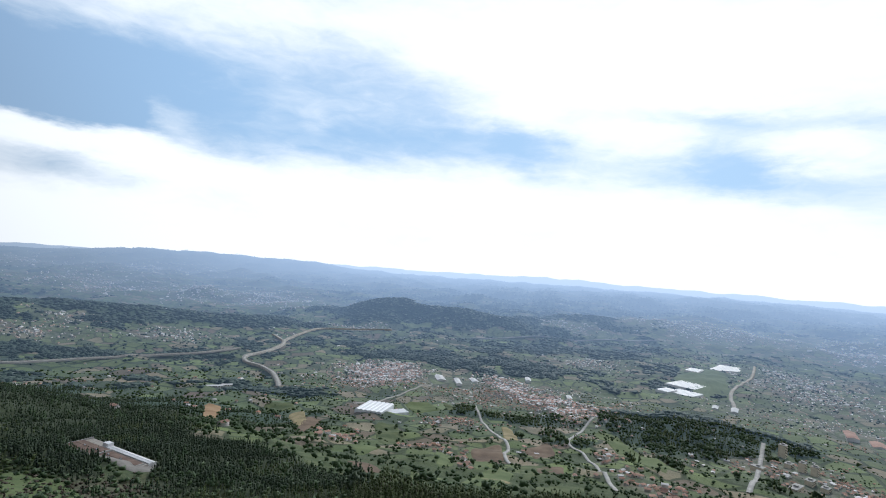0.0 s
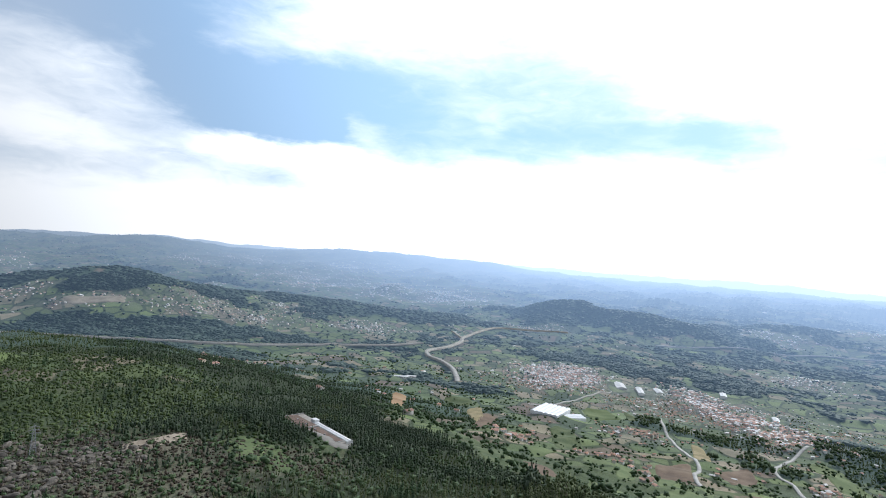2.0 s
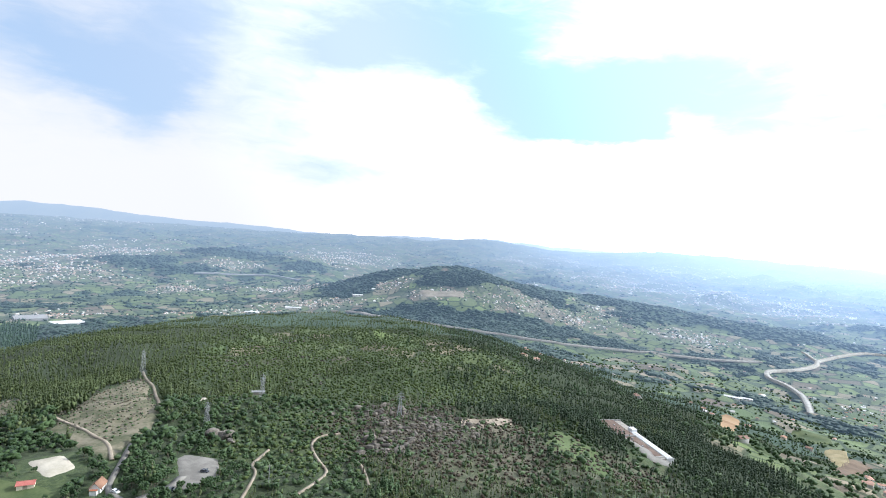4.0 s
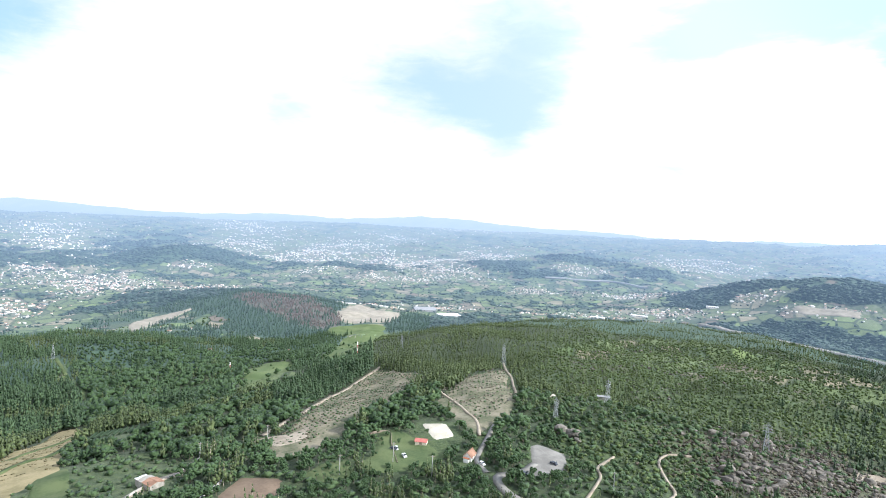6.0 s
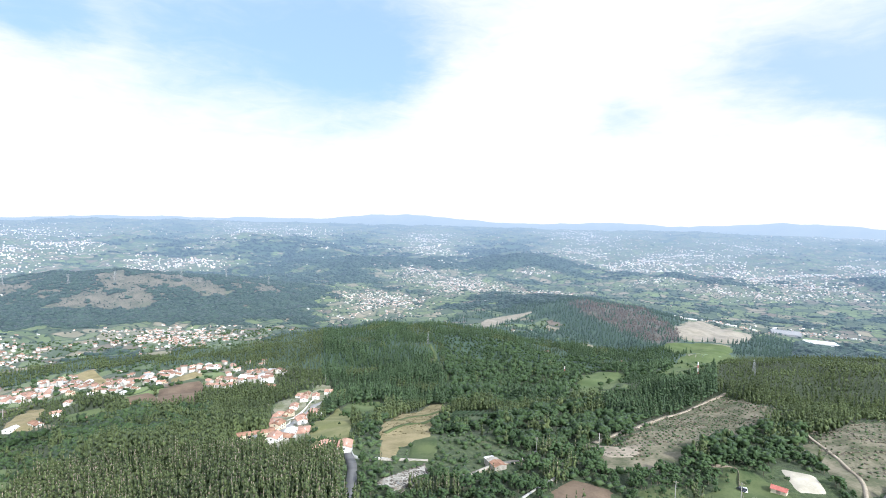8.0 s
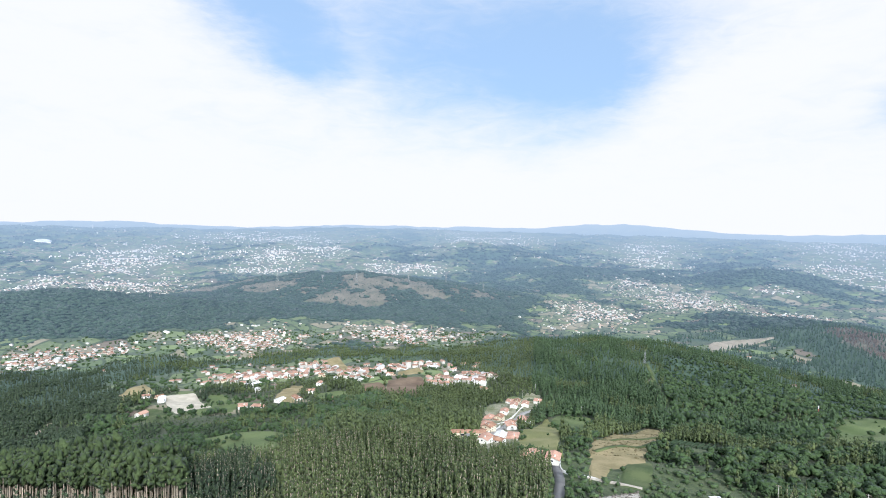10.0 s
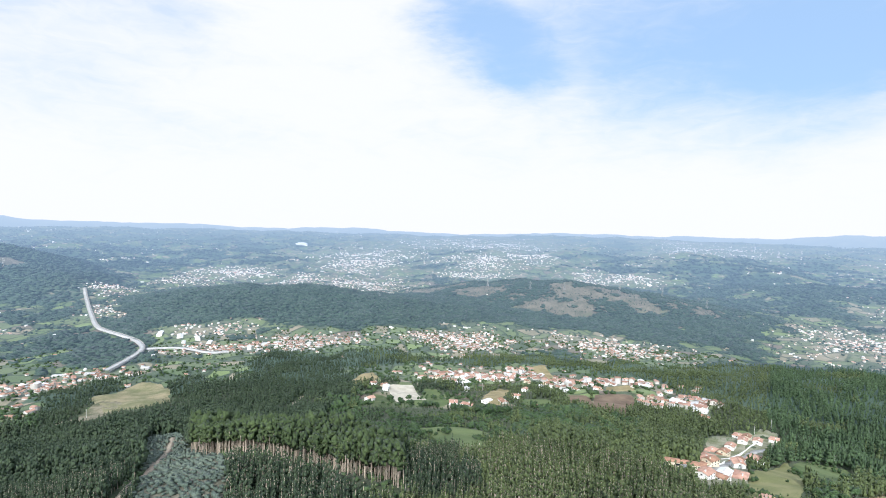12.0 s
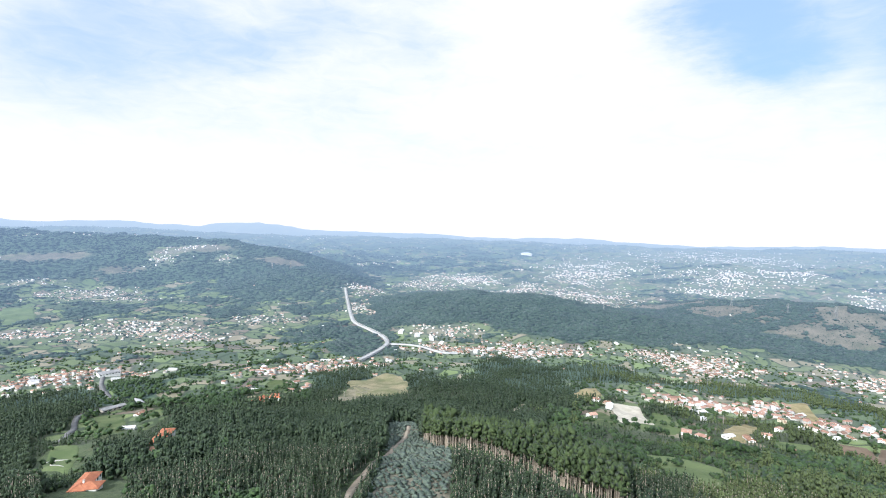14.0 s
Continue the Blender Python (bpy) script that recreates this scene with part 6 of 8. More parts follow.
def make_house(name, label, w, d, storeys, wall, roof, hip=False, wing=None, stack=True, group="", rise=None):
    """A house with walls, tiled roof, windows, door and chimney, built at the world's origin."""
    h = 2.9 * storeys
    rise = rise or d * 0.22
    ob = tagged(new(name), label, "house", group)
    part("wall", walls(w, d, h, 0.02 if hip else rise), wall, ob)
    top = part("roof", hip_roof(w, d, h + 0.1, rise) if hip else gable_roof(w, d, h, rise), roof, ob)
    if not hip:
        part("ridge_tiles", block(-w / 2 - 0.4, w / 2 + 0.4, -0.16, 0.16, h + rise + 0.12, h + rise + 0.3), TILE_SOFT, top)
    if stack:
        flue = part("chimney", block(w * 0.22, w * 0.22 + 0.8, -0.4 + d * 0.15, 0.4 + d * 0.15, h, h + rise + 1.1), wall, ob)
        part("chimney_cap", block(w * 0.22 - 0.12, w * 0.22 + 0.92, -0.52 + d * 0.15, 0.52 + d * 0.15, h + rise + 1.1, h + rise + 1.25), CONCRETE, flue)
    if wing:
        ww, wd, wh = wing
        part("wing", block(w / 2 - 0.05, w / 2 + ww, -d / 2, -d / 2 + wd, -2.5, wh), wall, ob)
        part("wing_roof", block(w / 2 - 0.02, w / 2 + ww + 0.3, -d / 2 - 0.3, -d / 2 + wd + 0.3, wh, wh + 0.25), roof, ob)
    n = max(2, int(w / 3.2))
    pane = None
    for s in (-1, 1):
        for k in range(storeys):
            for i in range(n):
                x = -w / 2 + w * (i + 0.5) / n
                if s < 0 and k == 0 and i == n // 2:
                    continue
                win = part("window", block(-0.6, 0.6, -0.05, 0.05, 0, 1.3), GLASS, ob) if pane is None else new("window", pane)
                pane = win.data
                win.parent = ob
                win.location = (x, s * d / 2, 1.0 + 2.9 * k)
    part("door", block(-w / 2 + w * (n // 2 + 0.5) / n - 0.5, -w / 2 + w * (n // 2 + 0.5) / n + 0.5, -d / 2 - 0.06, -d / 2 + 0.04, 0, 2.1), TIMBER, ob)
    for s in (-1, 1):
        win = new("window", pane)
        win.parent = ob
        win.matrix_basis = pose(s * w / 2, 0, 1.0 + 2.9 * (storeys - 1), 0, 0, 90)
    return ob


def set_down(ob, az, r, turn, yard=9.0, lift=0.0):
    """Puts a thing down on the ground at a bearing and distance, turned by degrees."""
    x, y, z = ground_at(az, r)
    reach = 4.0
    z = max(z, max(float(height(x + dx, y + dy)) for dx in (-reach, reach) for dy in (-reach, reach)) - 0.6)
    ob.matrix_basis = pose(x, y, z + lift, 0, 0, turn)
    if yard:
        YARDS.append((x, y, yard))
        # second circle toward the camera, so that trees don't hide the thing
        YARDS.append((*map(float, polar(az, r - yard * 1.2)), yard))
    return ob


HOUSE_KINDS = [
    ("house", "white two-storey house with a terracotta tiled roof", 11.0, 8.5, 2, WHITE, TILE_SOFT, False, None),
    ("house", "white single-storey house with a terracotta hipped roof", 13.0, 9.0, 1, WHITE, TILE_SOFT, True, (4, 6, 2.6)),
    ("house", "cream two-storey house with a weathered tiled roof", 10.0, 8.0, 2, CREAM, TILE_OLD, False, (4, 5, 2.8)),
    ("house", "long white farmhouse with a weathered tiled roof", 16.0, 7.5, 1, WHITE, TILE_OLD, False, None),
    ("house", "white two-storey house with a hipped terracotta roof", 12.0, 10.0, 2, WHITE, TILE_SOFT, True, None),
    ("house", "pale house with a grey sheet roof", 12.0, 8.0, 1, WHITE, SHEET, False, None),
]
FIRST = {}


def house_at(kind, az, r, turn, yard=9.0):
    n = HOUSE_KINDS[kind]
    if kind not in FIRST:
        ob = FIRST[kind] = make_house(*n, group="houses of the near villages")
    else:
        ob = copy_thing(FIRST[kind], Matrix())
    set_down(ob, az, r, turn, yard * 0.85)
    size = 0.82 * float(shrink(np.float64(r)))
    size = size * float(1 - 0.45 * northern(*polar(az, r)))
    ob.scale = (size * 1.15, size * 1.15, size * 0.84)
    return ob


# the village on the slope
for kind, az, r, turn in ((1, 138.4, 556, 20), (0, 136.9, 577, 35), (4, 136.3, 668, 30), (0, 134.7, 622, 40), (4, 133.4, 690, 35), (2, 137.4, 548, 25), (0, 135.9, 600, 40), (1, 134.9, 545, 30), (3, 136.3, 502, 25),
                          (5, 134.4, 513, 120), (2, 138.5, 425, 15), (5, 137.3, 404, 30), (1, 135.9, 412, 40), (0, 138.9, 376, 25), (1, 133.7, 331, 20), (0, 131.6, 318, 35), (3, 137.9, 385, 110), (2, 135.6, 640, 35), (1, 138.9, 470, 30), (0, 136.2, 455, 60)):
    house_at(kind, az, r, turn)
# the second village, beyond the wood
HAMLETS_EAST = ((142.5, 832), (143.3, 810), (142.7, 787), (144.1, 795), (143, 758), (140.4, 778), (139.2, 748), (139.2, 731), (149.2, 905), (147.4, 879), (149.2, 828), (154.5, 813), (152.7, 889), (151.8, 896), (152.5, 801), (151.5, 818), (150.5, 914), (149.5, 827), (155.2, 643), (151.7, 725), (140, 800), (141.2, 820), (142, 760), (147.8, 850), (146.6, 880), (145.4, 860), (153.6, 850))
HAMLETS_SOUTH = ((166.1, 847), (164, 854), (162.4, 913), (161.7, 839), (160.1, 834), (159.2, 866), (158.6, 940), (157.1, 942), (171.8, 768), (164.3, 621), (162.9, 629), (160.7, 640), (159, 640), (157.6, 690), (156.7, 773), (156.5, 812), (165.2, 880), (163.2, 870), (160.9, 900), (219.6, 604), (218.7, 708), (222.6, 933), (210.6, 948), (204.7, 954), (217.4, 398), (203, 960), (205.6, 980), (208.5, 830), (209.2, 845), (172.9, 775), (158, 880), (162, 870))
HAMLETS_NORTH = ((41.9, 770), (40.7, 764), (38.6, 1143), (37.5, 1122), (2.2, 692), (358.8, 660), (10.8, 701), (1.2, 680), (359.6, 690), (357.9, 640), (11.6, 720), (10.2, 690), (3.4, 705), (356.5, 655), (338.5, 580), (337.2, 565), (339.5, 600), (336.2, 590), (335, 610), (340.6, 620), (333.5, 600), (23.6, 900), (20.6, 880), (17.8, 860), (9, 800), (7.8, 780), (350.2, 760), (348.9, 740))
for i, (az, r) in enumerate(HAMLETS_EAST + HAMLETS_SOUTH + HAMLETS_NORTH):
    house_at((0, 1, 2, 3, 4, 0, 5, 2)[(i * 5) % 8], az, r, (i * 67) % 180, 8.0)


def long_building(name, label, w, d, h, wall, roof, az, r, turn, low=0.12, category="building"):
    # far halls get the lighter copies with painted haze
    if r > 1200:
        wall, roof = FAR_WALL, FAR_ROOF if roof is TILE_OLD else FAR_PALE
    ob = tagged(new(name), label, category)
    part("wall", walls(w, d, h, d * low, 4), wall, ob)
    part("roof", gable_roof(w, d, h, d * low, 0.4, 0.3), roof, ob)
    n = int(w / 6)
    band = None
    for s in (-1, 1):
        for i in range(n):
            win = part("window", block(-1.5, 1.5, -0.06, 0.06, 0, 1.4), GLASS, ob) if band is None else new("window", band)
            band = win.data
            win.parent = ob
            win.location = (-w / 2 + w * (i + 0.5) / n, s * d / 2, h - 2.2)
    part("door", block(-2, 2, -d / 2 - 0.08, -d / 2 + 0.04, 0, min(3.6, h - 0.4)), STEEL, ob)
    set_down(ob, az, r, turn, max(w, d) * 0.4)
    size = float(shrink(np.float64(r))) ** 0.6
    ob.scale = (size, size, size)
    return ob


# the white house on the hilltop, its red shed, and the red-roofed institution
chapel = make_house("white_house", "white house with a steep red tiled roof", 8.5, 5.6, 1, WHITE, TILE_OLD, rise=2.4, stack=False)
part("apse", block(-6.4, -4.7, -1.8, 1.8, -1.5, 2.4), WHITE, chapel)
part("apse_roof", block(-6.7, -4.78, -2.1, 2.1, 2.4, 2.62), TILE, chapel)
set_down(chapel, 83.0, 287, 152, 8)
chapel.scale = (0.82, 0.82, 0.92)
shed = tagged(new("shed"), "low shed with a red sheet roof beside the lawn", "shed")
part("wall", walls(6.6, 4.4, 2.2, 0.9, 1.0), CREAM, shed)
part("roof", gable_roof(6.6, 4.4, 2.2, 0.9, 0.4, 0.15), RED, shed)
part("door", block(-0.9, 0.9, -2.28, -2.16, 0, 2.0), TIMBER, shed)
set_down(shed, 88.3, 305, 78, 7)
shelter = tagged(new("shelter"), "small grey flat-roofed shelter on the heath", "shelter")
part("wall", block(-3.5, 3.5, -1.5, 1.5, -0.8, 2.0), STONE, shelter)
part("roof", block(-5.0, 5.0, -2.4, 2.4, 2.0, 2.3), SHEET_DARK, shelter)
set_down(shelter, 69.4, 440, 70, 6)
for name, label, az, r, turn, w, d in (("villa", "large house with broad terracotta hipped roofs", 216.9, 482, 108, 34, 10), ("villa", "rambling house with orange tiled roofs", 223.0, 326, 112, 21, 7.5),
                                       ("farmhouse", "red-roofed farmhouse among trees", 208.0, 727, 85, 26, 10), ("farmhouse", "red-roofed farmhouse by fields", 206.6, 735, 100, 18, 9)):
    villa = make_house(name, label, w, d, 1, WHITE, TILE, True, stack=True, rise=1.7)
    part("side_wing", walls(w * 0.42, d * 1.35, 2.9, 0.02), WHITE, villa).location = (w * 0.26, d * 0.45, 0)
    part("side_roof", hip_roof(d * 1.35 if d * 1.35 > w * 0.42 else w * 0.42, w * 0.4, 3.15, 2.0), TILE, villa).matrix_basis = pose(w * 0.26, d * 0.55, 0, 0, 0, 90)
    set_down(villa, az, r, turn, 20)
    YARDS.append((*map(float, polar(az, r - 42)), 17.0))
long_building("farm_shed", "long low grey farm shed beside the lane", 30, 10, 3.2, STONE, SHEET_DARK, 220.9, 772, 70)
long_building("warehouse", "wide grey sheet-roofed warehouse", 42, 26, 6, WHITE, SHEET_DARK, 221.3, 1040, 60)
long_building("barn", "long low barn with an old tiled roof", 28, 6, 3.0, CREAM, TILE_OLD, 140.9, 391, 145)
long_building("clubhouse", "long white clubhouse beside the pitch", 24, 9, 3.6, WHITE, SHEET, 171.6, 745, 80)
# works on the flat below the wooded hill
for az, r, w, d, h, turn, roof in ((193.6, 1330, 60, 26, 8, 95, SHEET), (191.9, 1300, 70, 30, 9, 100, SHEET), (190.4, 1265, 50, 24, 8, 105, SHEET_DARK), (189.3, 1240, 44, 22, 7, 90, SHEET), (191.6, 1235, 40, 18, 7, 100, SHEET),
                                   (187.4, 1190, 36, 18, 6, 80, TILE_OLD), (185.6, 1160, 40, 20, 7, 95, SHEET)):
    long_building("works_hall", "pale industrial hall with a low-pitched roof", w * 0.8, d * 0.55, h * 0.36, WHITE, roof, az, r, turn)
# halls by the town and the motorway
HALLS_NORTH = ((22.0, 1130, 46, 20, 7, 20, SHEET), (21.0, 1150, 36, 18, 7, 20, SHEET), (359.5, 1330, 80, 40, 8, 100, SHEET), (357.6, 1290, 90, 24, 8, 96, SHEET), (355.9, 1330, 60, 30, 9, 100, SHEET_DARK), (331.0, 1385, 70, 26, 8, 60, SHEET),
                                   (332.6, 1360, 50, 22, 8, 60, SHEET), (322.4, 1330, 90, 36, 9, 60, TILE_OLD), (320.6, 1290, 70, 40, 9, 60, TILE_OLD), (8.2, 1480, 40, 18, 7, 100, SHEET), (350.3, 1420, 60, 24, 8, 85, SHEET), (346.0, 1250, 50, 20, 8, 85, SHEET))
HALLS_WEST = ((96.4, 1470, 50, 24, 7, 80, SHEET), (93.0, 1480, 36, 16, 6, 80, SHEET), (70.5, 1650, 60, 30, 8, 60, SHEET), (66.5, 1700, 70, 30, 8, 60, SHEET), (60.0, 1800, 50, 24, 8, 60, SHEET))
for az, r, w, d, h, turn, roof in HALLS_NORTH + HALLS_WEST:
    long_building("hall", "pale industrial hall on the town's edge", w * 0.9, d * 0.75, h * 0.42, WHITE, roof, az, r, turn)


def factory():
    """The long factory at the edge of the wood: brown and white roof strips and a loading end."""
    ob = tagged(new("factory"), "long low factory with brown roofs and white roof strip", "factory")
    w, d = 74, 20
    part("wall", block(-w / 2, w / 2, -d / 2, d / 2, -8, 3.4), STONE, ob)
    # two brown roof fields inside pale parapets, with a step between them
    for x0, x1, z in ((-w / 2 + 0.6, -3.0, 3.9), (-1.6, w / 2 - 3.0, 3.5)):
        part("brown_roof", gable_roof(x1 - x0, 12.2, z, 0.5, 0.0, 0.25), RUSTY, ob).location = ((x0 + x1) / 2, -3.2, 0)
    part("white_roof", gable_roof(w * 0.66, 4.2, 3.7, 0.4, 0.2, 0.25), SHEET, ob, "white sheet roof strip").location = (w * 0.165, 6.6, 0)
    part("white_end_wall", block(w / 2 + 0.02, w / 2 + 0.4, 3.7, 9.5, -6, 3.9), SHEET, ob)
    for x0, x1, y0, y1, z in ((-w / 2, w / 2, -d / 2 - 0.3, -d / 2 + 0.3, 4.4), (-w / 2 - 0.3, -w / 2 + 0.3, -d / 2 + 0.32, d / 2, 4.5), (-2.9, -1.7, -d / 2 + 0.32, 3.0, 4.9), (w / 2 - 2.9, w / 2 - 2.3, -d / 2 + 0.32, 3.0, 4.1)):
        part("parapet", block(x0, x1, y0, y1, 2.6, z), CONCRETE, ob)
    part("roof_house", block(-17, -11, 5.0, 9.4, 3.0, 6.0), SHEET, ob, "small white rooftop building")
    part("loading_bay", block(w / 2 - 14, w / 2 - 4, -d / 2 - 5, -d / 2 - 0.32, -8, 2.2), CONCRETE, ob)
    for k in range(3):
        part("loading_door", block(-1.5, 1.5, -0.1, 0.1, -2.6, 1.2), GLASS, ob).location = (w / 2 - 12.2 + 3.4 * k, -d / 2 - 5.05, 0)
    pane = None
    for s in (-1, 1):
        for i in range(12):
            win = part("window", block(-1.6, 1.6, -0.06, 0.06, 0, 1.3), GLASS, ob) if pane is None else new("window", pane)
            pane = win.data
            win.parent = ob
            win.location = (-w / 2 + w * (i + 0.5) / 12, s * d / 2, 1.2)
    for i in range(4):
        part("roof_vent", block(-0.5, 0.5, -0.5, 0.5, 3.8, 5.2), STEEL, ob).location = (-24 + i * 14, -3.3, 0)
    x0, y0 = polar(32.7, 466)
    x1, y1 = polar(27.8, 406)
    set_down(ob, 30.4, 434, math.degrees(math.atan2(y1 - y0, x1 - x0)), 0, -2.6)
    OPEN.append(zone((33.9, 464), (32.2, 480), (26.4, 418), (26.4, 396), (28.4, 388), (30.5, 418)))


factory()


def polytunnels(az, r, turn, n, length, wide=8.0, tall=3.4, skin=None, label="white polythene greenhouse of joined arched tunnels"):
    """A greenhouse of joined white arches."""
    ob = tagged(new("greenhouse"), label, "greenhouse", "greenhouses")
    bm = bmesh.new()
    k = 8
    rows = []
    for x in (-length / 2, length / 2):
        rows.append([bm.verts.new((x, wide / 2 - math.cos(math.pi * i / k) * wide / 2, 1.6 + math.sin(math.pi * i / k) * (tall - 1.6))) for i in range(k + 1)])
    for i in range(k):
        bm.faces.new((rows[0][i], rows[0][i + 1], rows[1][i + 1], rows[1][i]))
    for row in rows:
        bm.faces.new(row)
    tunnel = part("tunnel", bm, skin or PLASTIC, ob)
    for s in range(n):
        bay = tunnel if s == 0 else new("tunnel", tunnel.data)
        bay.parent = ob
        bay.location = (0, (s - n / 2) * wide, 0)
    part("wall", block(-length / 2, length / 2, -n * wide / 2, n * wide / 2, -6, 1.6), skin or PLASTIC, ob)
    part("gutter", block(-length / 2 - 0.3, length / 2 + 0.3, -n * wide / 2 - 0.2, -n * wide / 2 + 0.1, 1.5, 1.75), STEEL, ob)
    x, y, z = ground_at(az, r)
    ob.matrix_basis = pose(x, y, z + 1.5, 0, 0, turn)
    YARDS.append((x, y, max(length, n * wide) * 0.5))


polytunnels(6.1, 945, 75, 6, 62)
polytunnels(3.9, 945, 30, 3, 40)
polytunnels(335.1, 1620, 40, 10, 90)
polytunnels(335.4, 1480, 40, 8, 80)
polytunnels(336.9, 1470, 40, 4, 50)
polytunnels(331.8, 2080, 50, 10, 150)
polytunnels(334.6, 1900, 50, 5, 70)
polytunnels(88.6, 1500, 95, 6, 60, skin=FAR_ROAD, label="blue-grey greenhouse of joined arched tunnels")
polytunnels(86.0, 1420, 100, 4, 60, skin=FAR_PALE)

# tall commercial blocks at the valley's edge
for az, r, w, d, h, turn in ((327.1, 1005, 15, 13, 24, 40), (325.6, 925, 13, 11, 17, 40), (324.7, 915, 13, 11, 17, 40), (326.6, 930, 18, 12, 8, 40), (325.0, 860, 20, 12, 7, 40), (328.9, 880, 14, 22, 6, 40), (326.0, 790, 34, 13, 6, 40), (323.9, 850, 16, 12, 7, 40)):
    ob = tagged(new("commercial_block"), "pale flat-roofed commercial block beside the road", "building", "commercial blocks")
    part("wall", block(-w / 2, w / 2, -d / 2, d / 2, -8, h), CREAM, ob)
    part("roof", block(-w / 2 - 0.3, w / 2 + 0.3, -d / 2 - 0.3, d / 2 + 0.3, h, h + 0.6), CONCRETE, ob)
    part("roof_house", block(-3, 3, -3, 3, h + 0.6, h + 3.2), CONCRETE, ob)
    pane = None
    for k in range(int(h / 3.3)):
        for s in (-1, 1):
            for i in range(5):
                win = part("window", block(-1.7, 1.7, -0.08, 0.08, 0, 1.5), GLASS, ob) if pane is None else new("window", pane)
                pane = win.data
                win.parent = ob
                win.location = (-w / 2 + w * (i + 0.5) / 5, s * d / 2, 1.1 + 3.3 * k)
    set_down(ob, az, r, turn, 16)
    ob.scale = (0.75, 0.75, 0.75)


def town_mesh(name, x, y, size, turn, mats, pick, label):
    """Many houses in one mesh: walls and pitched roofs."""
    n = len(x)
    if n == 0:
        return
    z = height(x, y)
    w, d, h = size
    peak = d * 0.2
    one = np.ones(n)
    cols = []
    # 0-3 footings, 4-7 eaves, 8-9 ridge of the walls; 10-15 the roof with its overhang
    for sx, sy, sz in ((-1, -1, 0), (1, -1, 0), (1, 1, 0), (-1, 1, 0), (-1, -1, 1), (1, -1, 1), (1, 1, 1), (-1, 1, 1)):
        cols.append((sx * w / 2, sy * d / 2, h if sz else -3 * one))
    cols += [(-w / 2, 0 * w, h + peak), (w / 2, 0 * w, h + peak)]
    for sx, sy in ((-1, -1), (1, -1), (1, 1), (-1, 1)):
        cols.append((sx * (w / 2 + 0.5), sy * (d / 2 + 0.5), h + 0.05))
    cols += [(-w / 2 - 0.5, 0 * w, h + peak + 0.35), (w / 2 + 0.5, 0 * w, h + peak + 0.35)]
    c, s = np.cos(turn), np.sin(turn)
    P = np.stack([np.stack([a * c - b * s + x, a * s + b * c + y, e + z], -1) for a, b, e in cols], 1)
    faces = [(0, 1, 5, 4), (1, 2, 6, 9, 5), (2, 3, 7, 6), (3, 0, 4, 8, 7), (10, 11, 15, 14), (12, 13, 14, 15)]
    flat = np.array([q for f in faces for q in f])
    counts = np.array([len(f) for f in faces])
    F = (flat[None, :] + (np.arange(n) * 16)[:, None]).ravel()
    M = np.zeros((n, len(faces)), int)
    M[:, 4:] = pick[:, None]
    tagged(new(name, mesh_from(name, P.reshape(-1, 3), F, np.tile(counts, n), mats, M.ravel())), label, "town", kind="stuff")


